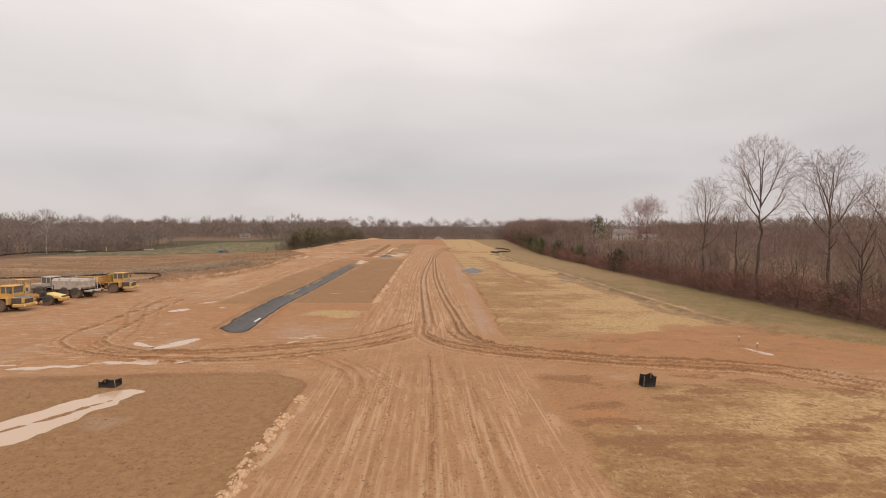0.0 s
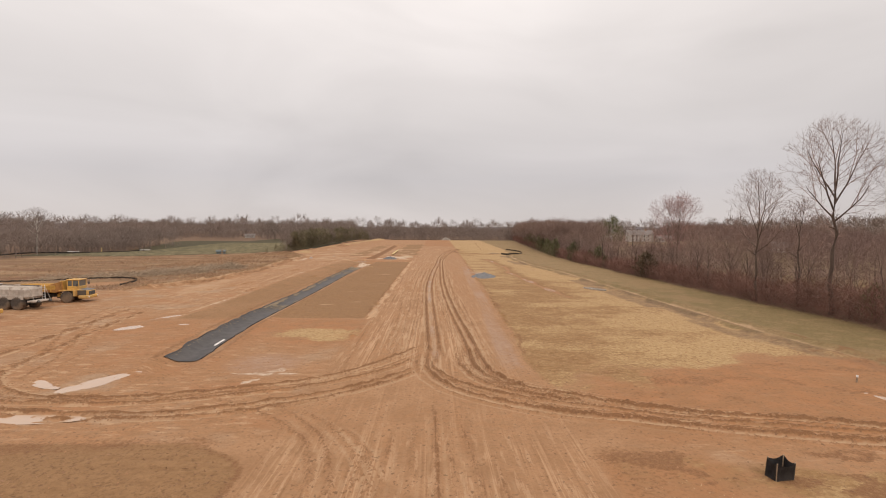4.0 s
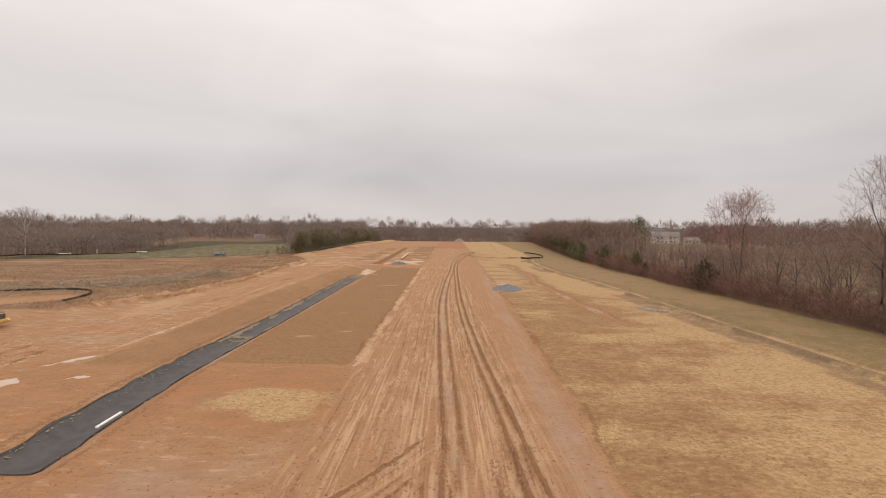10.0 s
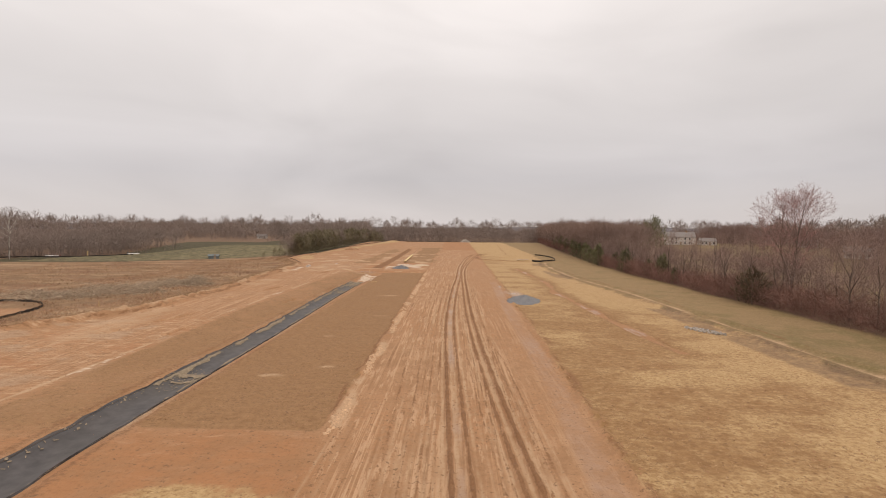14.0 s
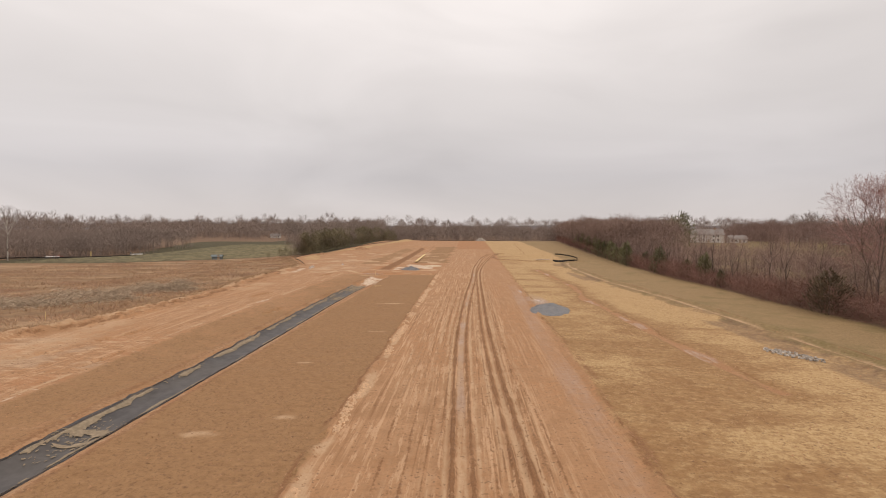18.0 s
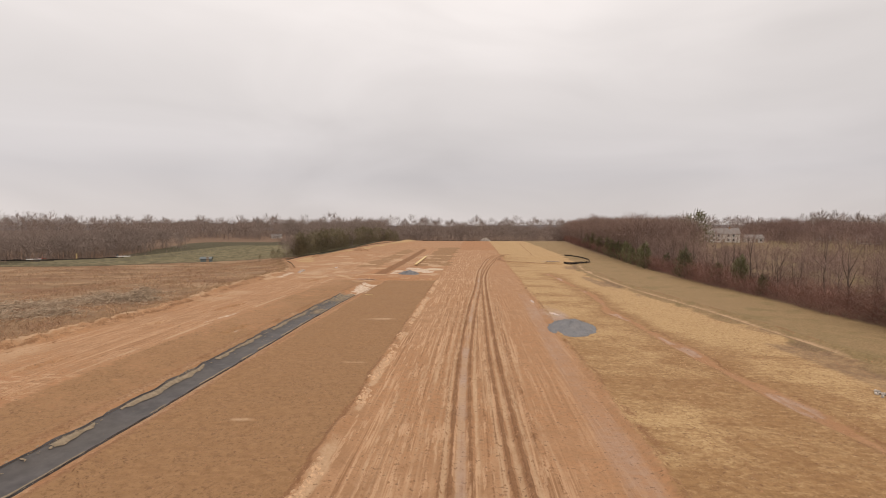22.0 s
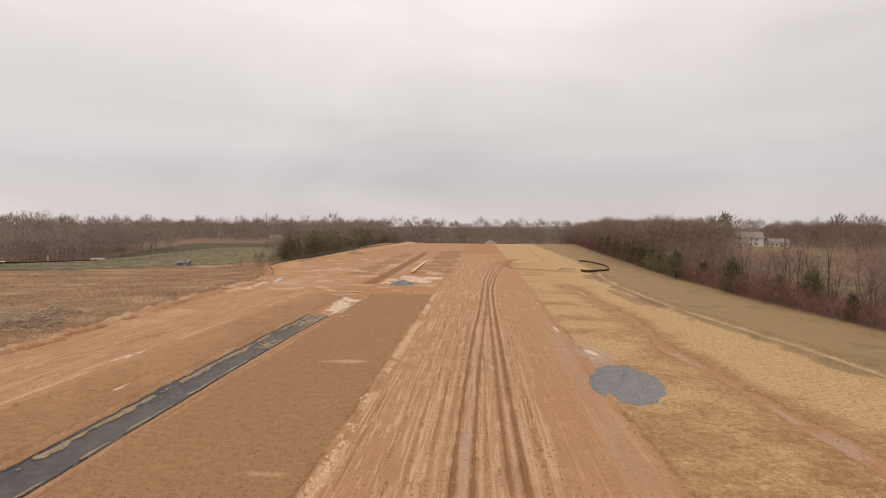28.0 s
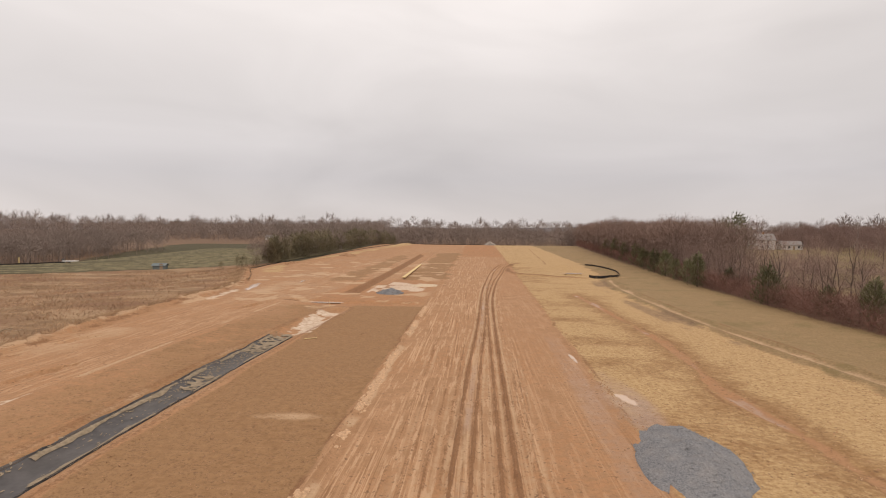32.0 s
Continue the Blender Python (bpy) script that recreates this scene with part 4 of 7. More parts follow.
    ridge = x - berm_x - 1.2 * wob
    # shade at the berm's foot, painted into the soil colour
    mud_shade = np.maximum(mud_shade, 0.62 * np.exp(-((ridge - 1.0) / 0.45) ** 2) * band(y, 106, 235, 4) * smooth(0.36, 0.55, rough(x, y, 3, 61)))
    mud_shade = np.maximum(mud_shade, 0.5 * np.exp(-((np.maximum(rim - 4.0, x + 8.7) - 0.8 * wob) / 0.3) ** 2) * smooth(40.5, 39, y) * smooth(14, 16, y) * (x > -13) * (0.4 + rough(x, y, 1.2, 64)))
    # three patches of darker ground about the parked machines
    for bx, by, br in ((-58, 70, 6), (-60, 84, 9), (-64, 96, 8)):
        mud_shade = np.maximum(mud_shade, 0.75 * np.exp(-((x - bx) ** 2 + (y - by) ** 2) / br**2) * rough(x, y, 3, 5))
    mud_shade = np.maximum(mud_shade, 0.5 * east * smooth(40, 37.5, y) * smooth(40, 30, x) * smooth(0.50, 0.64, rough(x * 0.7, y * 1.4, 1.8, 78)))
    pale = lane * (1 - smooth(200, 300, y) * 0.3)
    jag = 0.9 * (rough(x, y, 3.0, 4) - 0.5)
    pale = np.maximum(pale, 1.0 * np.exp(-((x + 8.0 - jag) / 0.42) ** 2) * band(y, 58, 190, 3) * smooth(0.36, 0.55, rough(x, y, 6, 18)))
    # the windrow's shadow, painted as a thin dark line beside it
    mud_shade = np.maximum(mud_shade, 0.7 * np.exp(-((x + 8.75 - jag) / 0.2) ** 2) * band(y, 79, 190, 2) * smooth(0.34, 0.5, rough(x, y, 5, 19)))
    pale = np.maximum(pale, 0.8 * np.exp(-((d - 2.3) / 0.35) ** 2) * smooth(54, 60, y) * rough(x, y, 3, 19) * 1.3)
    pale = np.maximum(pale, 0.55 * np.exp(-((x + 44 - 3 * wob) / 4.5) ** 2) * band(y, 96, 230, 6) * smooth(0.4, 0.6, rough(x, y, 12, 22)))
    pale = np.maximum(pale, 0.75 * np.exp(-(((x + 78) / 11) ** 2 + ((y - 114) / 6) ** 2)))
    chalk = 1.1 * band(x + 0.06 * (y - 176), -24.6, -20.8, 0.5) * band(y, 167, 185, 1.2) * smooth(0.30, 0.48, rough(x, y, 1.6, 29))
    chalk = np.maximum(chalk, 1.0 * band(x, -24, -11, 1.5) * band(y + 0.3 * (x + 17), 212, 228, 2) * smooth(0.34, 0.5, rough(x, y, 2.5, 30)))
    for px_, py_, a_, b_, turn_ in ((-33.3, 138, 3.5, 0.35, 84), (-48.6, 200, 9, 0.9, 98), (-12.5, 52.4, 1.3, 0.5, 60), (-13.6, 49.6, 1.3, 0.25, 60), (-13.8, 51.9, 2.4, 0.3, 0), (12.4, 27.5, 1.4, 0.35, 120), (14.2, 20.6, 1.5, 0.4, 130), (-32.8, 90, 4, 0.3, 86)):
        chalk = np.maximum(chalk, (0.62 if px_ < 0 else 0.42) * smooth(0, 0.5, basin(x, y, (px_, py_, a_, b_, turn_, 0))))
    for px_, py_, a_, b_ in ((-12.5, 140, 3.2, 0.7), (-16, 88, 1.4, 0.6), (-12, 91, 1.0, 0.5), (-15, 104, 1.2, 0.4), (-11, 118, 1.5, 0.4)):
        pale = np.maximum(pale, 0.8 * np.exp(-((x - px_) / a_) ** 2 - ((y - py_) / b_) ** 2) * (0.4 + rough(x, y, 0.8, 59)))
    pale = np.maximum(pale, 0.95 * np.exp(-((x + 33.0 - 0.5 * wob) / 0.28) ** 2) * band(y, 80, 190, 4) * smooth(0.34, 0.5, rough(x, y, 9, 51)))
    pale = np.maximum(pale, 0.85 * np.exp(-((x + 7.9 - jag) / 0.35) ** 2) * band(y, 12, 33, 2) * smooth(0.36, 0.55, rough(x, y, 3, 52)))
    pale = np.maximum(pale, 0.8 * smooth(0.55, 0.68, rough(x, y, 4, 31)) * band(x, -58, -9, 2) * band(y, 186, 300, 4))
    pale = np.maximum(pale, 0.85 * np.exp(-((trail + wob) / 0.6) ** 2) * smooth(40, 50, y) * (0.25 + 0.95 * rough(x, y, 5, 20)))
    pale = np.maximum(pale, 0.85 * np.exp(-((ridge - 0.1) / 0.6) ** 2) * band(y, 106, 235, 4) * smooth(0.38, 0.55, rough(x, y, 4, 62)))
    streak = band(x, -8.2, 30, 0.6) * smooth(0.6, -0.6, x - right) * smooth(480, 470, y) * (0.7 - 0.45 * band(y, 40, 52, 3) + 0.3 * smooth(54, 60, y))
    streak = streak * (1 - 0.6 * smooth(3.6, 5.2, x) * smooth(46, 56, y))
    streak = np.maximum(streak, 0.7 * band(x, -47, -33, 1) * band(y, 84, 260, 8))
    streak = np.maximum(streak, 0.45 * band(x, -40, -9, 3) * band(y, 190, 420, 8))
    d, s = near_line(x, y, WET_LANE)
    d = np.abs(d + 0.35 * (rough(x, y, 2.5, 44) - 0.5))
    wet = np.exp(-(d / 0.38) ** 4) * smooth(50, 58, y) * (0.10 - 0.45 * smooth(68, 90, y) + (0.9 + 0.35 * smooth(75, 100, y)) * rough(s, s * 0, 7, 2) + 0.3 * band(y, 108, 142, 6)) * (1 - smooth(270, 290, y))
    wet = np.maximum(wet, 0.62 * band(x - right, -2.6, -0.3, 0.6) * band(y, 52, 170, 4) * (0.55 + 0.8 * (rough(x, y * 0.3, 4, 25) - 0.3)))
    wet = np.maximum(wet, 0.8 * np.exp(-(((x - 11.6) / 2.2) ** 2 + ((y - 146) / 9) ** 2) ** 2) * (0.3 + rough(x, y, 4, 26)))
    wet = np.maximum(wet, 0.55 * np.exp(-(((x + 14) / 4) ** 2 + ((y - 55) / 4) ** 2) ** 2))
    wet = np.maximum(wet, 0.62 * np.exp(-((x + 18.9) / 1.6) ** 2 - ((y - 29.4) / 1.9) ** 2) * (0.5 + rough(x, y, 1.2, 60)))
    wet = np.maximum(wet, rill_wet)
    wet = np.maximum(wet, 0.6 * band(x, -26, -9, 2) * band(y, 204, 224, 3) * rough(x, y, 6, 27))
    tan = np.maximum(0.15 + 0.85 * smooth(100, 190, y), smooth(0.5, 0.65, rough(x, y, 10, 28)) * 0.6) * smooth(90, 60, x)
    tan = np.maximum(tan, 0.12 * smooth(60, 80, x) * (0.6 + 0.8 * rough(x, y, 25, 3)))
    tan = np.maximum(tan * (1 - away), 0.25 * away)
    far_side = x - right
    rich = 0.05 + 0.78 * smooth(4, 24, far_side + 18 * (rough(x * 0.6, y, 12, 53) - 0.5)) + 1.25 * (rough(x * 0.35, y, 5, 54) - 0.5) + 0.8 * (rough(x * 0.5, y, 1.8, 55) - 0.5)
    rich = rich + 0.5 * smooth(95, 150, y)
    rich = np.maximum(rich * (1 - np.exp(-(run / 3.0) ** 2)), smooth(296, 310, y) * 0.7)
    rich = np.where(x < 0, 1.0 + 0.5 * (rough(x, y, 3, 14) - 0.5), rich - 0.3 * smooth(46, 40, y) * (1 + smooth(20, 12, x)))
    litter = smooth(-2.0, 1.0, x - edge + 2 * wob) * np.maximum(smooth(38, 26, x - edge - np.maximum(0, y - 262) * 0.4), 0.7 * smooth(130, 90, x - edge) * smooth(0.3, 0.6, rough(x, y, 18, 57)))
    trail_x = np.interp(y, [p[1] for p in TRAIL], [p[0] for p in TRAIL])
    litter = np.maximum(litter, np.maximum(wooded, 0.3 * smooth(54, 58, x) * smooth(300, 260, x)))
    litter = np.maximum(litter, 0.55 * band(x - trail_x, -5.5, -1.2, 0.8) * band(y, 52, 240, 6) * smooth(0.42, 0.62, rough(x, y * 0.4, 5, 56)))
    yard = band(x, -120, -9, 1.5) * band(y, 39.5, 112, 2) * (1 - weeds) * (1 - straw)
    yard = np.maximum(yard, 0.7 * band(y, 37, 56, 2) * smooth(9, 13, x))
    yard = np.maximum(yard, 0.5 * band(x, -58, -9, 2) * band(y, 188, 330, 4))
    quads = (np.arange(len(gy) - 1)[:, None] * n + np.arange(n - 1)[None, :]).ravel()
    q = np.stack([quads, quads + 1, quads + n + 1, quads + n], 1)
    cx, cy = x[q].mean(1), y[q].mean(1)
    on_road = (cx > -8.3) & (cx < right_edge(cy) + 0.1) & (cy < 470) & (cy > -60)
    co = np.stack([x, y, z], 1)
    covers = {"cover_a": (straw, weeds, meadow), "cover_b": (clay, mud_shade, pale), "cover_c": (brush, crop, streak), "cover_d": (wet, tan, yard), "cover_e": (rich, litter, chalk)}
    slope = np.gradient(z.reshape(X.shape), gy, axis=0), np.gradient(z.reshape(X.shape), gx, axis=1)
    normal = np.stack([-slope[1].ravel(), -slope[0].ravel(), np.ones(x.size)], 1)
    normal /= np.linalg.norm(normal, axis=1)[:, None]
    for name, keep, label in (("ground", ~on_road, "bare clay, straw mulch, weeds and meadow"), ("dirt_road", on_road, "wide graded road of rutted tan clay")):
        faces = q[keep]
        used, back = np.unique(faces, return_inverse=True)
        me = bpy.data.meshes.new(name)
        me.vertices.add(len(used))
        me.vertices.foreach_set("co", co[used].astype(np.float32).ravel())
        me.loops.add(faces.size)
        me.loops.foreach_set("vertex_index", back.astype(np.int32).ravel())
        me.polygons.add(len(faces))
        me.polygons.foreach_set("loop_start", np.arange(0, faces.size, 4, dtype=np.int32))
        me.polygons.foreach_set("use_smooth", np.ones(len(faces), bool))
        me.update(calc_edges=True)
        me.normals_split_custom_set_from_vertices(normal[used].tolist())
        for key, three in covers.items():
            a = me.attributes.new(key, "FLOAT_COLOR", "POINT")
            data = np.ones((len(used), 4), np.float32)
            for i, m in enumerate(three):
                data[:, i] = np.clip(m[used], 0, 1)
            a.data.foreach_set("color", data.ravel())
        me.materials.append(SOIL)
        tagged(new(name, me), label, name.split("_")[-1], kind="structure")


build_ground()


def build_puddles():
    """Flat sheets of muddy water whose shores are where the hollows meet them."""
    for p in PUDDLES:
        cx, cy, a, b, turn, deep = p
        level = float(base_height(np.array([cx]), np.array([cy]))[0]) - deep * 0.4 - 0.045
        bm = bmesh.new()
        c, s = math.cos(radians(turn)), math.sin(radians(turn))
        k = np.arange(40) * 2 * math.pi / 40
        r = np.full(40, 1.12)
        for step in range(14):
            u, v = r * a * np.cos(k), r * b * np.sin(k)
            px, py = cx + u * c - v * s, cy + u * s + v * c
            r = np.where(basin(px, py, p) > 0.12, r, r - 0.06)
        ring = [bm.verts.new((qx, qy, level)) for qx, qy in zip(px, py)]
        bm.faces.new(ring)
        tagged(part("puddle", bm, WATER), "shallow puddle of tan muddy water", "puddle", "puddles", "structure")


build_puddles()


def build_liner():
    """Black fabric that lines the ditch, with a soil-caught hem on both sides."""
    root = thing("ditch_liner", pose(0, 0, 0), "long black fabric liner pegged into a drainage ditch", "ditch liner")
    line = [p for p in DITCH if 57.0 < p[1] < 168]
    line[0] = (line[0][0] + 0.0, 57.3)
    cuts = (-1.62, -1.35, -1.0, -0.65, -0.3, 0.05, 0.4, 0.72, 1.0, 1.22)
    fine = []
    for (ax, ay), (bx, by) in zip(line[:-1], line[1:]):
        for i in range(4):
            fine.append((ax + (bx - ax) * i / 4, ay + (by - ay) * i / 4))
    pts = []
    for gap in cuts:
        pts.append(beside(fine, gap))
    P = np.array(pts)
    taper = 1 - 0.06 * smooth(84, 100, P[..., 1])
    P[..., 0] = np.array([p[0] for p in fine]) + (P[..., 0] - np.array([p[0] for p in fine])) * taper
    grow = 0.22 * (rough(P[..., 0] * 0 + np.sign(P[..., 0]), P[..., 1], 2.5, 3) - 0.5)
    P[0, :, 0] += grow[0] * 2.2
    P[-1, :, 0] += grow[-1] * 2.2
    z = ground_height(P[..., 0].ravel(), P[..., 1].ravel()).reshape(P.shape[:2])
    z = z + 0.05 + 0.05 * rough(P[..., 0] * 2, P[..., 1], 0.9, 6)
    verts = [(P[i, j, 0], P[i, j, 1], z[i, j]) for j in range(len(fine)) for i in range(len(cuts))]
    w = len(cuts)
    faces = [(j * w + i, j * w + i + 1, (j + 1) * w + i + 1, (j + 1) * w + i) for j in range(len(fine) - 1) for i in range(w - 1)]
    ob = new("fabric", mesh_of("fabric", verts, faces, LINER, False))
    ob.parent = root
    for side, i in ((-1, 0), (1, -1)):
        v, f = [], []
        for j in range(len(fine)):
            k = rough(P[i, j, 0] * 0 + side, P[i, j, 1], 1.6, 9)
            out = 0.12 + 1.1 * max(0, float(k) - 0.42)
            for off, up in ((0.0, 0.02), (side * out * 0.5, 0.10), (side * out, -0.08)):
                v.append((P[i, j, 0] + off, P[i, j, 1], z[i, j] + up))
        for j in range(len(fine) - 1):
            for m in range(2):
                f.append((j * 3 + m, j * 3 + m + 1, (j + 1) * 3 + m + 1, (j + 1) * 3 + m))
        hem = new("hem", mesh_of("hem", v, f, FABRIC))
        hem.parent = root
        # dry soil thrown over the hem, in lengths
        runs, row = [], []
        for j in range(len(fine)):
            k = float(rough(P[i, j, 0] * 0 + side * 5, P[i, j, 1], 2.2, 12))
            if k > 0.43 and P[i, j, 1] > 82:
                row.append((j, 0.08 + 1.1 * (k - 0.43) + 0.05 * math.sin(j * 2.3)))
            elif row:
                runs, row = runs + [row], []
        for row in runs + [row]:
            if len(row) < 2:
                continue
            v, f = [], []
            for j, reach in row:
                x, y = P[i, j, 0], P[i, j, 1]
                n = len(v)
                across = [x - side * (0.14 + reach), x - side * (0.12 + reach * 0.45), x - side * 0.08]
                v += [(u, y, h + up) for u, h, up in zip(across, heights([(u, y) for u in across]), (0.115, 0.15, 0.11))]
                if n:
                    for m in range(2):
                        f.append((n - 3 + m, n - 2 + m, n + 1 + m, n + m))
            cover = new("soil_cover", mesh_of("soil_cover", v, f, SILT))
            cover.parent = root
            tagged(cover, "pale dry soil holding the fabric's hem")
    # flecks of dried silt caught on the fabric, thickest where water has stood
    rnd = random.Random(4)
    v, f = [], []
    mid_y = [p[1] for p in fine]
    for _ in range(1900):
        k = rnd.random()
        y = rnd.gauss(88.0, 1.4) if k < 0.1 else (168 - abs(rnd.gauss(0, 17)) if k < 0.62 else rnd.uniform(58, 168))
        if not 57.6 < y < 168.5:
            continue
        x = float(np.interp(y, mid_y, [p[0] for p in fine])) + (rnd.uniform(-1.5, 1.5) if k < 0.62 else rnd.choice((-1, 1)) * rnd.uniform(1.15, 1.7))
        a, size, thin_ = rnd.gauss(1.57, 0.5), rnd.uniform(0.05, 0.20), rnd.uniform(0.2, 0.5)
        n = len(v)
        for q in range(6):
            u, w = size * math.cos(q * 1.047) * rnd.uniform(0.6, 1.1), size * thin_ * math.sin(q * 1.047) * rnd.uniform(0.6, 1.1)
            v.append((x + u * math.cos(a) - w * math.sin(a), y + u * math.sin(a) + w * math.cos(a), 0))
        f.append(tuple(range(n, n + 6)))
    # thin silt sheets lying right across the fabric
    for y0, y1, side0, side1 in ((86.6, 89.2, -1.25, 1.45), (146, 150, -0.9, 1.0), (158, 168, -1.4, 1.4)):
        rows_n = max(5, int((y1 - y0) / 0.35))
        for r_ in range(rows_n + 1):
            y = y0 + (y1 - y0) * r_ / rows_n
            mid_x = float(np.interp(y, mid_y, [p[0] for p in fine]))
            taper = math.sin(math.pi * (r_ + 0.35) / (rows_n + 0.7)) ** 0.5
            lo_, hi_ = side0 * taper + rnd.uniform(-0.3, 0.3), side1 * taper + rnd.uniform(-0.3, 0.3)
            for c_ in range(5):
                v.append((mid_x + lo_ + (hi_ - lo_) * c_ / 4, y + rnd.uniform(-0.12, 0.12), 0))
            if r_:
                n = len(v) - 10
                for c_ in range(4):
                    if rnd.random() < 0.72:
                        f.append((n + c_, n + c_ + 1, n + c_ + 6, n + c_ + 5))
    hs = heights([p[:2] for p in v])
    v = [(p[0], p[1], h + 0.125) for p, h in zip(v, hs)]
    flecks = new("dried_silt", mesh_of("dried_silt", v, f, SILT))
    flecks.parent = root
    tagged(flecks, "flecks of dried pale silt on the fabric", kind="stuff")


build_liner()


def bar_at(name, a, b, width, thick, mat, label, category, group=""):
    """A plank or pipe that lies on the ground from a to b."""
    za, zb = spot(*a), spot(*b)
    bm = box(0, math.hypot(b[0] - a[0], b[1] - a[1]), -width / 2, width / 2, 0, thick, thick * 0.2)
    ob = part(name, bm, mat)
    ob.matrix_basis = pose(a[0], a[1], max(za, zb) + 0.06, 0, 0, math.degrees(math.atan2(b[1] - a[1], b[0] - a[0])))
    return tagged(ob, label, category, group)


bar_at("white_pipe", (-21.75, 63.0), (-21.9, 65.6), 0.2, 0.12, WHITE, "white plastic pipe length lying on the black liner", "pipe")
bar_at("timber_beam", (-18.6, 236), (-19.6, 284), 0.9, 0.25, BRIGHT_WOOD, "long pale timber beam lying beside the pit", "timber")
bar_at("plank", (-19.8, 163.5), (-18.5, 164.2), 0.16, 0.06, BRIGHT_WOOD, "short pale plank lying on weedy soil", "plank")


def build_inlet(x, y, turn, w, d, h, lean):
    """Inlet guard: black fabric stretched round four posts, open above."""
    root = thing("inlet_guard", pose(x, y, spot(x, y) - 0.05, 0, lean, turn), "black fabric inlet guard on wooden posts, sagging", "inlet guard", "inlet guards")
    rnd = random.Random(int(x * 10))
    corners = [(-w / 2, -d / 2), (w / 2, -d / 2), (w / 2, d / 2), (-w / 2, d / 2)]
    tops = []
    for cx, cy in corners:
        top = (cx + rnd.uniform(-0.07, 0.07), cy + rnd.uniform(-0.07, 0.07), h * rnd.uniform(0.9, 1.12))
        tops.append(top)
        part("post", rod((cx, cy, -0.1), top, 0.035, 0.03, 6), WOOD, root)
    for i in range(4):
        (ax, ay), (bx, by) = corners[i], corners[(i + 1) % 4]
        ta, tb = tops[i], tops[(i + 1) % 4]
        bm = bmesh.new()
        grid = []
        for k in range(9):
            u = k / 8
            col = []
            for j in range(5):
                v = j / 4
                sag = 0.12 * math.sin(math.pi * u) * v
                bow = 0.07 * math.sin(math.pi * u) * math.sin(math.pi * v) * (1 + 0.5 * math.sin(7 * u + i))
                px = (ax + (bx - ax) * u) * (1 - v) + (ta[0] + (tb[0] - ta[0]) * u) * v
                py = (ay + (by - ay) * u) * (1 - v) + (ta[1] + (tb[1] - ta[1]) * u) * v
                pz = (h * 0.96 + (ta[2] - h) * (1 - u) + (tb[2] - h) * u) * v - sag
                nx, ny = (by - ay), -(bx - ax)
                s = math.hypot(nx, ny)
                col.append(bm.verts.new((px + nx / s * (0.04 - bow), py + ny / s * (0.04 - bow), pz)))
            grid.append(col)
        for k in range(8):
            for j in range(4):
                bm.faces.new((grid[k][j], grid[k + 1][j], grid[k + 1][j + 1], grid[k][j + 1]))
        bmesh.ops.solidify(bm, geom=bm.faces[:], thickness=0.012)
        part("fabric_panel", bm, FABRIC, root, smooth_it=False)
    return root


build_inlet(16.1, 35.5, 8, 0.88, 0.62, 0.88, 3)
build_inlet(-22.7, 36.0, 4, 1.1, 0.8, 0.5, -2)


def build_fence(points, h, label, gap=2.0, name="silt_fence", lean=0.0):
    """Silt fence: posts with black fabric between them along a line."""
    line = curve(points, gap)
    root = thing(name, pose(0, 0, 0), label, "silt fence", "silt fences")
    rnd = random.Random(len(line))
    heights = [h * rnd.uniform(0.85, 1.1) for _ in line]
    foot = [spot(*p) for p in line]
    for i, (x, y) in enumerate(line):
        post = rod((0, 0, -0.1), (rnd.uniform(-0.06, 0.06), rnd.uniform(-0.06, 0.06), heights[i] + 0.12), 0.03, 0.025, 5)
        ob = part("post", post, WOOD, root)
        ob.matrix_basis = pose(x, y, foot[i])
    for i in range(len(line) - 1):
        (ax, ay), (bx, by) = line[i], line[i + 1]
        bm = bmesh.new()
        grid = []
        for k in range(4):
            u = k / 3
            x, y = ax + (bx - ax) * u, ay + (by - ay) * u
            low = foot[i] + (foot[i + 1] - foot[i]) * u - 0.06
            top = low + (heights[i] * (1 - u) + heights[i + 1] * u) - 0.10 * math.sin(math.pi * u)
            grid.append([bm.verts.new((x, y, low)), bm.verts.new((x + rnd.uniform(-0.05, 0.05), y + rnd.uniform(-0.05, 0.05), (low + top) / 2)), bm.verts.new((x, y, top))])
        for k in range(3):
            for j in range(2):
                bm.faces.new((grid[k][j], grid[k + 1][j], grid[k + 1][j + 1], grid[k][j + 1]))
        bmesh.ops.solidify(bm, geom=bm.faces[:], thickness=0.015)
        part("fabric_panel", bm, FABRIC, root)
    return root


build_fence([(-60.8, 110.5), (-62.0, 115.5), (-65, 123), (-72, 129), (-82, 133), (-95, 135), (-110, 132), (-126, 126)], 0.5, "black silt fence curving round a shallow basin")
build_fence([(31.5, 246.5), (36, 246.6), (40.2, 250)], 0.85, "thick black silt fence stretch by the basin", 1.6)
build_fence([(40.2, 250), (43.5, 260), (45.5, 274), (43.5, 288), (40.4, 293.5)], 0.65, "black silt fence curving round a grassy basin")
build_fence([(-55.5, 225), (-63, 243), (-72, 262), (-76, 282), (-75, 310), (-70, 345), (-64, 400), (-56, 450), (-44, 468)], 0.45, "black silt fence along the cedar wood", 4.0)
build_fence([(-40, 473), (-20, 476), (5, 476)], 0.5, "far black silt fence behind the road's end", 5.0)
build_fence([(13, 474), (20, 474), (30, 476)], 0.5, "far black silt fence on the straw slope", 4.0)
build_fence([(-168, 300), (-190, 288), (-204, 276), (-206, 255), (-198, 225), (-196, 200)], 0.8, "low black silt fence across a weedy field", 5.0)


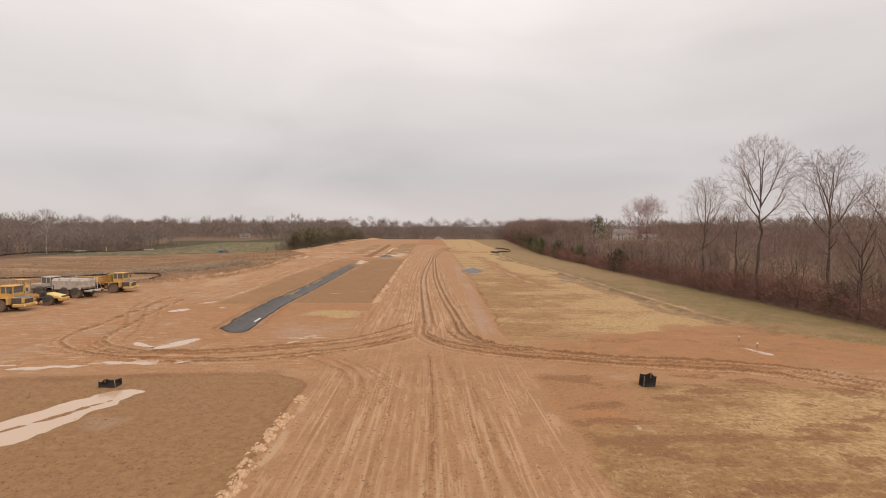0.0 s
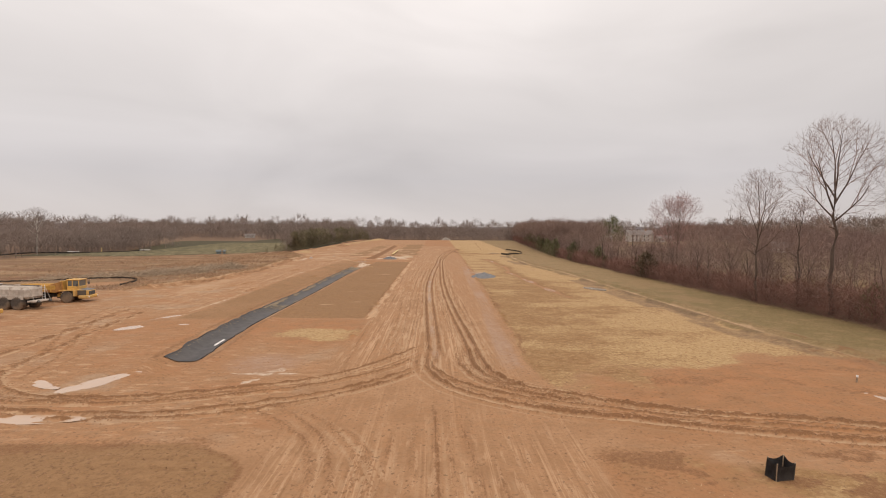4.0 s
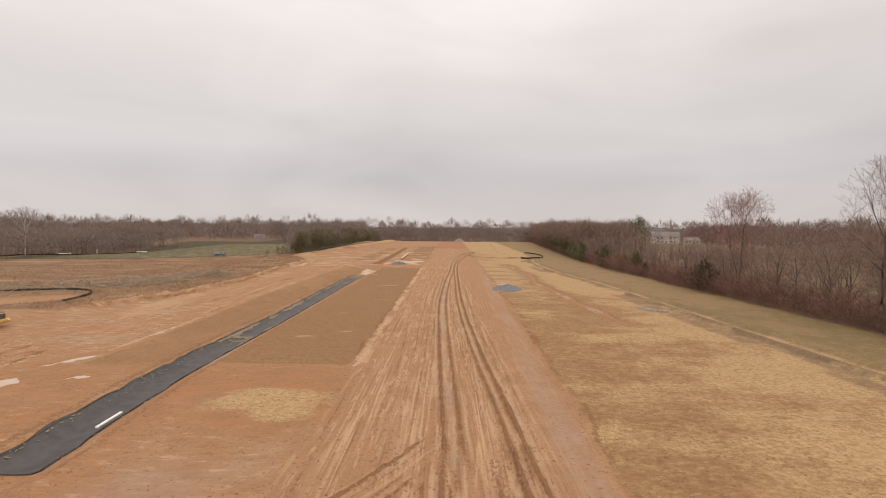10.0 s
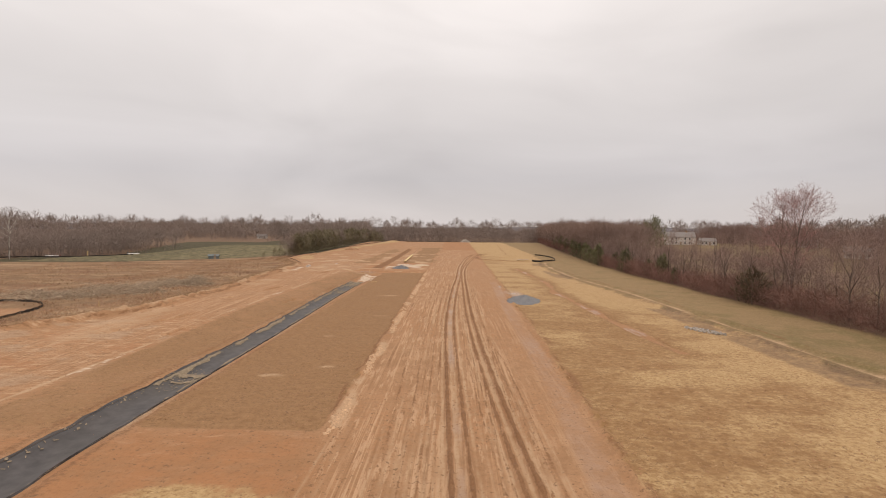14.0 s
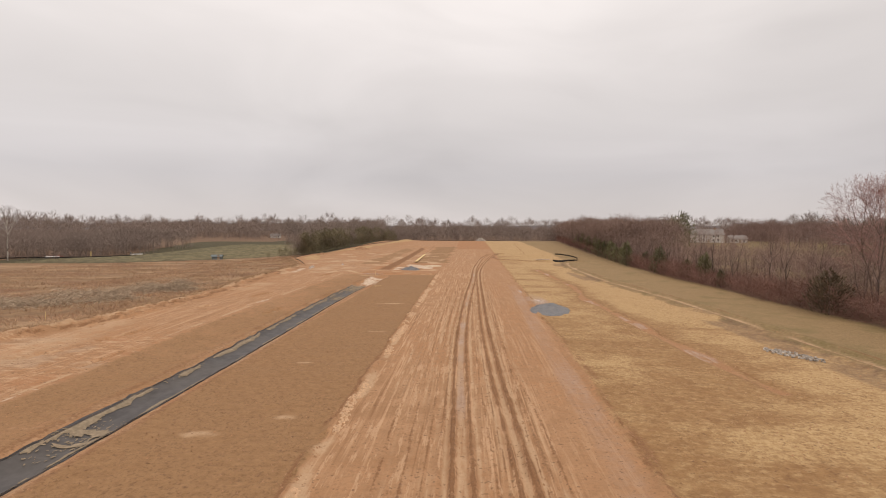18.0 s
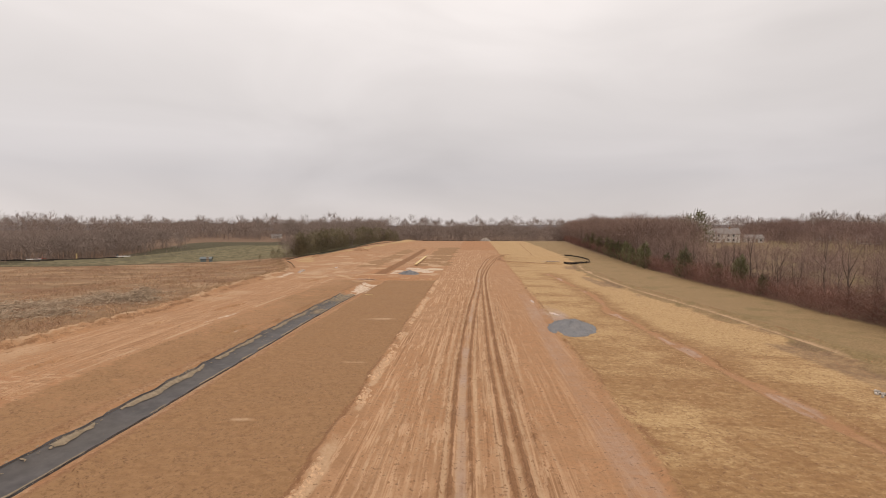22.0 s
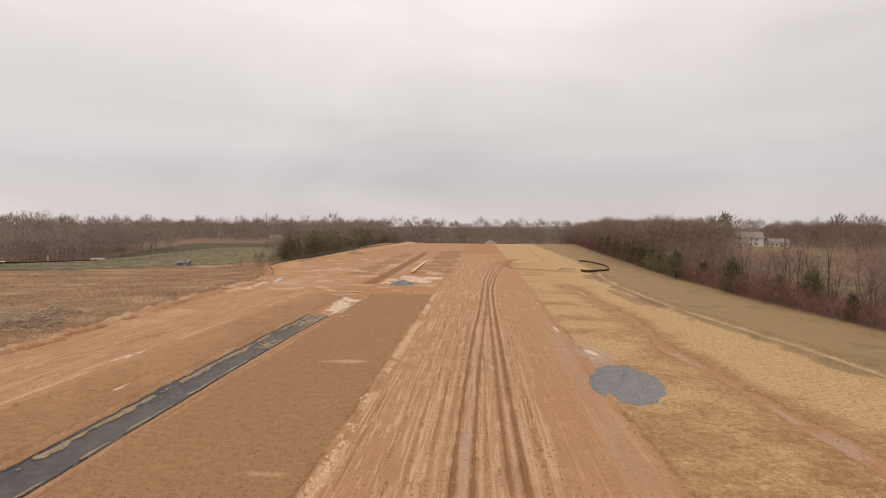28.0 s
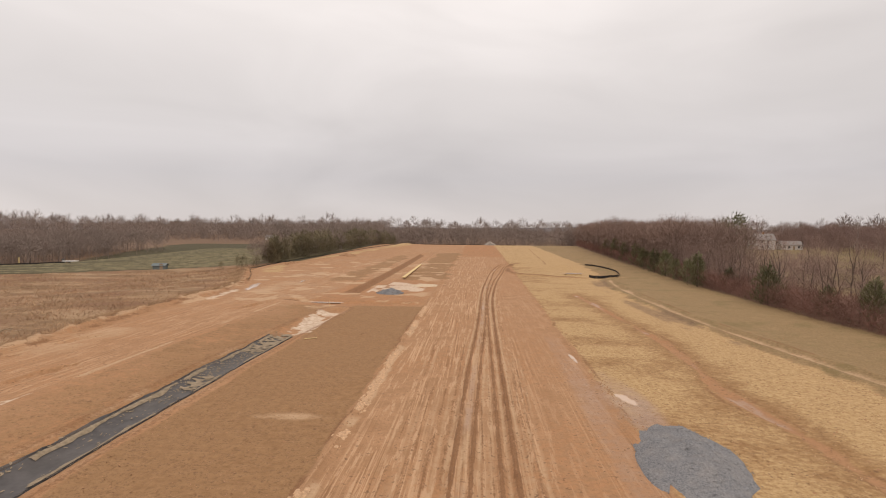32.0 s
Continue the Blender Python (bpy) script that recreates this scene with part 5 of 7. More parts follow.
# ---- heaps of gravel, sand and rock ----
def build_heap(name, x, y, rx, ry, h, turn, mat, label, category, stones, size, seed):
    """A mound with a ragged foot, and loose stones lying on it."""
    rnd = random.Random(seed)
    root = thing(name, pose(x, y, spot(x, y), 0, 0, turn), label, category, "heaps")
    bm = bmesh.new()
    rings = []
    rows, cols = 14, 48
    top = []
    for j in range(rows + 1):
        k = j / rows
        ring = []
        for i in range(cols):
            a = 2 * math.pi * i / cols
            rag = 1 + 0.13 * (noise.noise((2.2 * math.cos(a), 2.2 * math.sin(a), seed)) + 0.5 * noise.noise((6 * math.cos(a), 6 * math.sin(a), seed)))
            px, py = rx * k * rag * math.cos(a), ry * k * rag * math.sin(a)
            pz = h * (1 - k * k) ** 1.35 * (1 + 0.5 * noise.noise((px * 0.8, py * 0.8, seed))) + 0.05 * noise.noise((px * 3, py * 3, seed)) * (1 - k) + (0.03 if j < rows else -0.12)
            ring.append(bm.verts.new((px, py, pz)))
            if k < 0.97:
                top.append((px, py, pz))
        rings.append(ring)
    for p, q in zip(rings[:-1], rings[1:]):
        for i in range(cols):
            bm.faces.new((p[i], q[i], q[(i + 1) % cols], p[(i + 1) % cols]))
    bmesh.ops.remove_doubles(bm, verts=bm.verts[:], dist=0.001)
    bmesh.ops.recalc_face_normals(bm, faces=bm.faces[:])
    part("mound", bm, mat, root, smooth_it=True)
    if stones:
        v, f = [], []
        for _ in range(stones):
            px, py, pz = top[int(len(top) * math.sqrt(rnd.random()))]
            px, py = px + rnd.uniform(-0.2, 0.2), py + rnd.uniform(-0.2, 0.2)
            s = size * rnd.uniform(0.5, 1.3)
            n = len(v)
            for dx, dy, dz in ((-1, -1, 0), (1, -1, 0), (1, 1, 0), (-1, 1, 0), (0, 0, 1), (0, 0, -1)):
                v.append((px + s * dx * rnd.uniform(0.5, 1), py + s * dy * rnd.uniform(0.5, 1), pz + s * 0.8 * dz))
            f += [(n, n + 1, n + 4), (n + 1, n + 2, n + 4), (n + 2, n + 3, n + 4), (n + 3, n, n + 4), (n + 1, n, n + 5), (n + 2, n + 1, n + 5), (n + 3, n + 2, n + 5), (n, n + 3, n + 5)]
        ob = new("loose_gravel", triangles("loose_gravel", v, f, mat))
        ob.parent = root
        tagged(ob, kind="stuff")
    return root


build_heap("gravel_pile", 12.2, 135.3, 3.05, 5.6, 0.8, -10, STONE, "low pile of blue-grey crushed gravel beside the road", "gravel pile", 2600, 0.026, 3)
build_heap("gravel_pile", -17.2, 207.0, 2.9, 2.4, 0.9, 0, STONE, "small pile of blue-grey gravel by the pit", "gravel pile", 400, 0.09, 4)
build_heap("sand_pile", -11.5, 222, 3.5, 3.0, 0.3, 20, SAND, "flat heap of pale sand beside the gravel", "sand pile", 0, 0, 5)
build_heap("rock_pile", 10.5, 468, 4.0, 3.0, 2.0, 0, RIPRAP, "heap of pale broken rock at the road's far end", "rock pile", 260, 0.45, 6)
build_heap("soil_heap", -58, 330, 4, 7, 0.9, 30, CLOD, "small heap of tan soil by the fence", "soil heap", 40, 0.3, 8)
build_heap("soil_heap", -66, 282, 2.4, 7, 0.7, 10, CLOD, "small heap of tan soil by the fence", "soil heap", 60, 0.25, 9)


def build_riprap():
    """A patch of angular grey stones in the straw."""
    rnd = random.Random(8)
    root = thing("riprap_patch", pose(31.6, 109.5, spot(31.6, 109.5), 0, 0, -62), "patch of angular grey stones in the straw", "riprap")
    kinds = []
    for i in range(6):
        bm = bmesh.new()
        bmesh.ops.create_icosphere(bm, subdivisions=1, radius=0.12)
        for v in bm.verts:
            v.co = Vector((v.co.x * rnd.uniform(0.7, 1.5), v.co.y * rnd.uniform(0.7, 1.4), v.co.z * rnd.uniform(0.5, 1.0)))
        me = bpy.data.meshes.new("rock")
        bm.to_mesh(me)
        bm.free()
        me.materials.append(RIPRAP)
        kinds.append(me)
    for i in range(170):
        a, r = rnd.uniform(0, 6.283), math.sqrt(rnd.random())
        ob = new("rock", kinds[i % 6])
        ob.parent = root
        ob.matrix_basis = pose(2.9 * r * math.cos(a), 1.05 * r * math.sin(a) * (0.7 + 0.5 * rnd.random()), rnd.uniform(0.0, 0.08), rnd.uniform(0, 360), rnd.uniform(0, 360), rnd.uniform(0, 360))


build_riprap()
for sx, sy in ((32.2, 50.0), (32.1, 47.0)):
    post = thing("marker_post", pose(sx, sy, spot(sx, sy)), "short wooden marker post with a white top", "marker post", "marker posts")
    part("stake", rod((0, 0, -0.1), (0.03, 0, 0.4), 0.07, 0.06, 8), WOOD, post)
    part("cap", rod((0.03, 0, 0.4), (0.04, 0, 0.55), 0.075, 0.07, 8), WHITE, post, "white painted top")
for sx, sy in ((-54.6, 121), (-24.3, 188.8)):
    post = thing("survey_stake", pose(sx, sy, spot(sx, sy)), "thin wooden survey stake in bare soil", "stake", "survey stakes")
    part("stake", box(-0.03, 0.03, -0.02, 0.02, -0.1, 1.0, 0.005), BRIGHT_WOOD, post)


# ---- trees ----
class Growth:
    """Collects tapered tubes and thin blades as triangles."""

    def __init__(self, seed):
        self.r, self.v, self.f = random.Random(seed), [], []

    def tube(self, pts, radii, sides):
        start = len(self.v)
        for i, p in enumerate(pts):
            a = pts[min(i + 1, len(pts) - 1)] - pts[max(i - 1, 0)]
            q = a.to_track_quat("Z", "Y")
            for k in range(sides):
                w = 2 * math.pi * k / sides
                self.v.append(p + q @ Vector((radii[i] * math.cos(w), radii[i] * math.sin(w), 0)))
        for i in range(len(pts) - 1):
            for k in range(sides):
                a, b = start + i * sides + k, start + i * sides + (k + 1) % sides
                self.f += [(a, b, b + sides), (a, b + sides, a + sides)]

    def blade(self, p, d, width):
        side = d.cross(Vector((self.r.uniform(-1, 1), self.r.uniform(-1, 1), self.r.uniform(-1, 1))))
        if side.length < 1e-4:
            return
        side = side.normalized() * width * 0.5
        n = len(self.v)
        self.v += [p - side, p + side, p + d]
        self.f.append((n, n + 1, n + 2))

    def arrays(self):
        return np.array([tuple(v) for v in self.v], np.float32).reshape(-1, 3), np.array(self.f, np.int32).reshape(-1, 3)


def branches(r, h, low, wide, limbs, subs, fine, stems=1, lean=0.0, girth=0.011, tip=0.008):
    """A bare tree as runs of points: (points, first radius, last radius, level), filling a lumpy round crown."""
    out = []
    seed = r.uniform(0, 90)

    def reach(p, d, mid):
        """How far from p along d the crown's rim lies."""
        a, c = wide * h, h * (1 - low) * 0.5
        q, e = Vector(((p.x - mid.x) / a, (p.y - mid.y) / a, (p.z - mid.z) / c)), Vector((d.x / a, d.y / a, d.z / c))
        aa, bb, cc = e.dot(e), q.dot(e), q.dot(q) - 1
        root = bb * bb - aa * cc
        if root <= 0:
            return 0.04 * h
        k = (-bb + math.sqrt(root)) / aa
        rim = (p + d * k - mid).normalized()
        return max(0.03 * h, k * (0.93 + 0.26 * noise.noise((2.3 * rim.x, 2.3 * rim.y, 2.3 * rim.z + seed))))

    def run(p, d, length, n, wobble, lift):
        pts = [p.copy()]
        for _ in range(n):
            d = (d + Vector((r.gauss(0, wobble), r.gauss(0, wobble), r.gauss(0, wobble) + lift))).normalized()
            p = p + d * length / n
            pts.append(p)
        return pts

    def aside(d, angle, w):
        q = d.to_track_quat("Z", "Y")
        return (q @ Vector((math.sin(angle) * math.cos(w), math.sin(angle) * math.sin(w), math.cos(angle)))).normalized()

    def grow(p, d, rad, level, cap, mid):
        length = min(cap, reach(p, d, mid) * (r.uniform(0.74, 0.9) if level == 1 else r.uniform(0.88, 1.0)))
        n = (0, 6, 4, 2)[level]
        pts = run(p, d, length, n, (0, 0.085, 0.13, 0.18)[level], (0, 0.045, 0.05, 0.04)[level])
        last = max(tip, rad * (0, 0.22, 0.3, 0.5)[level])
        out.append((pts, rad, last, level))
        if level == 3:
            return
        count = max(2, int((0, subs, fine)[level] * (0.45 + 0.55 * min(1, length / ((0, 0.45, 0.2)[level] * h)))))
        w = r.uniform(0, 6.28)
        for c in range(count):
            k = (0.0, 0.22, 0.18)[level] + (0.0, 0.76, 0.8)[level] * (c + r.random()) / count
            i = min(int(k * n), n - 1)
            q = pts[i].lerp(pts[i + 1], k * n - i)
            w += 2.4 + r.gauss(0, 0.4)
            here = rad + (last - rad) * k
            fork = level == 1 and c in (count // 4, count // 2)
            way = aside((pts[i + 1] - pts[i]).normalized(), r.uniform(0.3, 0.45) if fork else r.uniform(0.5, 0.95), w)
            if fork:
                grow(q, way, here * 0.75, 2, 0.5 * h, mid)
            else:
                grow(q, way, max(tip, here * (0, 0.42, 0.5)[level]), level + 1, (0, 0.27, 0.095)[level] * h * r.uniform(0.7, 1.1), mid)

    base = h * girth
    for s in range(stems):
        w0 = 2.1 * s + seed
        part_wide = 0.45 * wide * h if stems > 1 else 0.0
        off = Vector((math.cos(w0), math.sin(w0), 0)) * part_wide + Vector((lean * h, 0, 0))
        tall = h * (1 if s == 0 else r.uniform(0.86, 0.97))
        mid = Vector((off.x, off.y, tall * (1 + low) / 2))
        foot = Vector((0.02 * h * s, 0.012 * h * s, -0.3))
        top = Vector((off.x * 0.8, off.y * 0.8, tall * (low + 0.38 * (1 - low))))
        pts = [foot.lerp(top, i / 8) + Vector((r.gauss(0, 0.006 * h), r.gauss(0, 0.006 * h), 0)) * (0 < i) for i in range(9)]
        rad = base / math.sqrt(stems)
        out.append((pts, rad * 1.15, rad * 0.5, 0))
        first = max(0.1, low * 0.86) / (low + 0.38 * (1 - low))
        for c in range(limbs):
            up = c / max(1, limbs - 1)
            k = first + (1 - first) * min(1, up + r.uniform(-0.05, 0.05)) if c else first
            k = min(max(k, 0), 1)
            i = min(int(k * 8), 7)
            q = pts[i].lerp(pts[i + 1], k * 8 - i)
            tilt = (1.22 - 1.08 * up) * r.uniform(0.85, 1.12)
            a = c * 2.4 + w0 + r.uniform(-0.4, 0.4)
            grow(q, Vector((math.cos(a) * math.sin(tilt), math.sin(a) * math.sin(tilt), math.cos(tilt))), rad * (0.5 - 0.08 * up), 1, h, mid)
    return out


def grow_tree(seed, h, low=0.4, wide=0.25, limbs=8, subs=9, fine=6, twigs=6, girth=0.0105, blade=0.018, lean=0.0, stems=1):
    """A bare broadleaf tree: trunk and limbs, and a crown of branches and twigs."""
    wood, crown = Growth(seed), Growth(seed + 77)
    r = wood.r
    for pts, r0, r1, level in branches(r, h, low, wide, limbs, subs, fine, stems, lean, girth, blade * 0.45):
        n = len(pts) - 1
        (wood if level < 2 else crown).tube(pts, [r0 + (r1 - r0) * i / n for i in range(n + 1)], (7, 5, 3, 3)[level])
        if level < 2:
            continue
        for _ in range(twigs if level == 3 else twigs // 2):
            k = r.uniform(0.3, 1)
            i = min(int(k * n), n - 1)
            d = ((pts[i + 1] - pts[i]).normalized() + Vector((r.gauss(0, 0.5), r.gauss(0, 0.5), r.gauss(0.1, 0.4)))).normalized()
            crown.blade(pts[i].lerp(pts[i + 1], k * n - i), d * h * r.uniform(0.016, 0.042), blade * r.uniform(0.6, 1.0))
    return wood.arrays(), crown.arrays()


def tree_thing(data, label, x, y, turn=0, size=1.0, bark=None, twig=None, name="bare_tree", group="hedgerow trees"):
    (wv, wf), (cv, cf) = data
    root = thing(name, pose(x, y, spot(x, y) - 0.1, 0, 0, turn) @ Matrix.Scale(size, 4), label, "tree", group)
    for n, v, f, m in (("trunk", wv, wf, bark or BARK), ("crown", cv, cf, twig or TWIG)):
        ob = new(n, triangles(n, v, f, m))
        ob.parent = root
    return root


# the tall trees of the hedgerow, each grown by itself
HEROES = [  # x, y, height, crown's foot, spread, limbs, budding, label, stems
    (54.8, 80.5, 27.4, 0.46, 0.245, 9, False, "very tall bare tree with a high rounded crown", 1),
    (58.8, 71.0, 24.0, 0.40, 0.25, 9, False, "tall bare tree with a broad crown", 1),
    (53.2, 94.0, 21.8, 0.36, 0.255, 9, False, "tall bare tree with fanned limbs above brush", 1),
    (56.0, 88.5, 17.0, 0.46, 0.17, 6, False, "slim bare tree with an open crown", 1),
    (60.5, 137.0, 22.0, 0.34, 0.24, 7, True, "bare tree with reddish buds on forked trunks", 3),
    (55.5, 62.0, 17.5, 0.28, 0.28, 8, False, "bare hedgerow tree tangled with vines", 1),
    (62.0, 65.0, 21.0, 0.38, 0.24, 8, False, "tall bare tree behind the hedgerow", 1),
    (56.2, 118.0, 14.0, 0.20, 0.40, 7, False, "spreading bare tree with low crooked limbs", 1),
    (56.0, 106.0, 13.5, 0.20, 0.42, 8, False, "spreading bare tree with low crooked limbs", 1),
    (54.6, 52.0, 15.0, 0.26, 0.32, 8, False, "bare hedgerow tree tangled with vines", 1),
    (57.5, 99.0, 12.0, 0.20, 0.36, 7, False, "spreading bare tree with low crooked limbs", 1),
]
for i, (x, y, h, low, spread, limbs, bud, label, stems) in enumerate(HEROES):
    tree_thing(grow_tree(100 + i, h, low, spread, limbs, 13, 8, 10 if bud else 8, 0.0105, 0.019, 0.03 if i == 5 else 0.0, stems), label, x, y, twig=BUD if bud else TWIG)

VARIANTS = [grow_tree(200 + i, 10.0, (0.30, 0.18, 0.36, 0.24, 0.16, 0.34)[i], (0.26, 0.38, 0.2, 0.22, 0.3, 0.22)[i], (6, 7, 5, 4, 4, 6)[i], 6, 4, 4, 0.0115, 0.016, 0.0, (1, 1, 1, 2, 2, 1)[i]) for i in range(6)]
FIRST = [None] * 6


def put_variant(k, x, y, turn, h, label):
    if FIRST[k] is None:
        FIRST[k] = tree_thing(VARIANTS[k], label, x, y, turn, h / 10)
        return FIRST[k]
    ob = copy_thing(FIRST[k], pose(x, y, spot(x, y) - 0.1, 0, 0, turn))
    ob.scale = (h / 10,) * 3
    return tagged(ob, label)


def plant_hedgerow():
    rnd = random.Random(21)
    y = 33.0
    while y < 268:
        e = float(tree_edge(y))
        for _ in range(1 if y < 165 else 2):
            h = rnd.uniform(7, 12.5) if y < 150 else rnd.uniform(9, 14)
            k = rnd.randrange(6)
            label = ("slim bare tree in the hedgerow", "crooked bare tree in the hedgerow", "slim bare tree in the hedgerow", "forked bare tree in the hedgerow",
                     "many-limbed bare tree in the hedgerow", "slim bare tree in the hedgerow")[k]
            put_variant(k, e + rnd.uniform(1.5, 9), y + rnd.uniform(-1.5, 1.5), rnd.uniform(0, 360), h, label)
        y += rnd.uniform(2.6, 4.6) if y < 150 else rnd.uniform(3.2, 6)
    # single trees in the pasture behind
    for x, y, h in ((92, 150, 11), (105, 190, 12), (84, 205, 10), (118, 230, 13), (98, 250, 12), (135, 262, 13), (150, 215, 12), (88, 120, 10), (110, 135, 12), (128, 165, 12), (172, 240, 14), (96, 88, 10),
                    (160, 175, 13), (158, 405, 12), (172, 400, 11), (196, 402, 13), (140, 392, 13), (130, 360, 12), (188, 352, 11), (196, 280, 12), (212, 286, 13), (222, 360, 14), (238, 372, 13), (120, 320, 13), (140, 330, 14), (112, 282, 14), (150, 300, 15), (182, 330, 14), (205, 290, 14)):
        put_variant(rnd.randrange(6), x, y, rnd.uniform(0, 360), h, "bare tree standing in a pasture")
    # the front of the deep wood
    y = 264.0
    while y < 470:
        put_variant(rnd.randrange(6), float(tree_edge(y)) + rnd.uniform(1, 7), y, rnd.uniform(0, 360), rnd.uniform(13, 19), "tall bare tree at the wood's edge")
        y += rnd.uniform(4, 7)


plant_hedgerow()


def grow_cedar(seed, h, wide, bushy=False):
    g = Growth(seed)
    r = g.r
    trunk = Growth(seed)
    trunk.tube([Vector((0, 0, -0.2)), Vector((0, 0, h * 0.5)), Vector((0, 0, h * 0.95))], [h * 0.02, h * 0.012, 0.02], 5)
    for _ in range(1500):
        a = r.uniform(0, 2 * math.pi)
        k = r.random() ** 0.8 * (0.86 + 0.3 * noise.noise((1.5 * math.cos(a), 1.5 * math.sin(a), seed * 1.7)))
        lobe = 0.72 + 0.7 * noise.noise((1.8 * math.cos(a), 1.8 * math.sin(a), k * 4 + seed))
        rad = wide * (math.sqrt(max(0, 1 - (2 * k - 0.75) ** 2 / 1.6)) if bushy else max(0.05, 1 - k ** 2.4) ** 0.8 * min(1, 0.6 + k * 2)) * lobe * r.uniform(0.3, 1.1)
        p = Vector((rad * math.cos(a), rad * math.sin(a), 0.25 + k * h * 0.92))
        g.blade(p, Vector((math.cos(a) * r.uniform(0.1, 0.6), math.sin(a) * r.uniform(0.1, 0.6), r.uniform(0.15, 0.75))) * (0.9 if h > 6 else 0.6), r.uniform(0.10, 0.24))
    return trunk.arrays(), g.arrays()


CEDARS = [grow_cedar(300 + i, 8.0, (3.2, 3.6, 2.8)[i]) for i in range(3)]
CEDAR_FIRST = [None] * 3
BUSHY = grow_cedar(310, 6.6, 3.6, True)
tree_thing(BUSHY, "broad round evergreen bush wrapped in dry vines", 52.0, 134.0, name="evergreen_bush", twig=material("dull_needles", (0.11, 0.082, 0.052), 0.9, grain=0.7, vary=0.45, bump=0), group="hedgerow evergreens")
for i, (x, y, h) in enumerate(((55.6, 256, 8.5), (56.6, 268, 8), (53.0, 229, 9.0), (54.5, 238, 7), (52.6, 199.5, 8.0), (55.6, 179.5, 7.6), (54.5, 246, 6.5), (55, 188, 5.2), (53.6, 168, 4.5), (59, 285, 8), (61, 300, 9), (62, 318, 9), (57, 222, 6), (60, 290, 7),
                              (54.8, 140, 5.0), (57, 76, 5.5), (56.5, 66, 4.8), (64, 340, 10), (66, 362, 9))):
    k = i % 3
    if CEDAR_FIRST[k] is None:
        CEDAR_FIRST[k] = tree_thing(CEDARS[k], "dark green cedar at the hedgerow's foot", x, y, i * 40, h / 8, twig=NEEDLE, name="cedar", group="hedgerow evergreens")
    else:
        ob = copy_thing(CEDAR_FIRST[k], pose(x, y, spot(x, y) - 0.1, 0, 0, i * 77))
        ob.scale = (h / 8,) * 3


def scatter(name, kinds, places, mat, label, category):
    """Many small trees or tufts as one mesh: places are x, y, z, turn, size, kind."""
    vs, fs, n = [], [], 0
    for x, y, z, turn, size, k in places:
        v, f = kinds[k]
        c, s = math.cos(turn), math.sin(turn)
        w = v * size
        vs.append(np.stack([w[:, 0] * c - w[:, 1] * s + x, w[:, 0] * s + w[:, 1] * c + y, w[:, 2] + z], 1))
        fs.append(f + n)
        n += len(v)
    ob = new(name, triangles(name, np.concatenate(vs), np.concatenate(fs), mat))
    return tagged(ob, label, category, kind="stuff")


def grow_far(seed, limbs, subs, twigs, blade, haze):
    """A bare tree of the woods, 10 m high, of thin blades: stem, branches and a soft round haze of twigs."""
    g = Growth(seed)
    r = g.r
    low, wide = r.uniform(0.10, 0.22), r.uniform(0.33, 0.42)
    for pts, r0, r1, level in branches(r, 9.6, low, wide, limbs, subs, 0, 1, 0.0, 0.0075, blade * 0.4):
        n = len(pts) - 1
        if level == 0:
            g.tube([pts[0], pts[n // 2], pts[n]], [r0, (r0 + r1) / 2, r1], 3)
        else:
            g.blade(pts[0], pts[n] - pts[0], max(blade, r0 * 1.6))
        for _ in range(twigs if level > 1 else 0):
            q = pts[0].lerp(pts[n], r.uniform(0.3, 1))
            d = ((pts[n] - pts[0]).normalized() * 0.7 + Vector((r.gauss(0, 0.6), r.gauss(0, 0.6), r.gauss(0, 0.5)))).normalized()
            g.blade(q, d * r.uniform(0.3, 0.8), blade * r.uniform(0.6, 1.1))
    for _ in range(haze):
        d = Vector((r.gauss(0, 1), r.gauss(0, 1), r.gauss(0.25, 1))).normalized()
        rim = Vector((d.x * wide * 10, d.y * wide * 10, d.z * 5 * (1 - low)))
        k = r.uniform(0.3, 0.72)
        q = Vector((0, 0, 5 * (1 + low))) + rim * k
        way = (d * 0.8 + Vector((r.gauss(0, 0.35), r.gauss(0, 0.35), r.gauss(0.25, 0.3)))).normalized()
        g.blade(q, way * rim.length * (1 - k) * r.uniform(0.7, 1.05), blade * r.uniform(0.7, 1.2))
    for _ in range(12):
        g.blade(Vector((r.gauss(0, 1.7), r.gauss(0, 1.7), r.uniform(-0.2, 1.4))), Vector((r.gauss(0, 0.8), r.gauss(0, 0.8), r.uniform(0.2, 1.7))), blade)
    return g.arrays()


NEAR_FAR = [grow_far(400 + i, 6, 5, 2, 0.040, 150) for i in range(6)]
HAZE = [grow_far(440 + i, 3, 3, 1, 0.15, 90) for i in range(6)]
FAR_FAR = [grow_far(420 + i, 4, 4, 1, 0.07, 150) for i in range(6)]


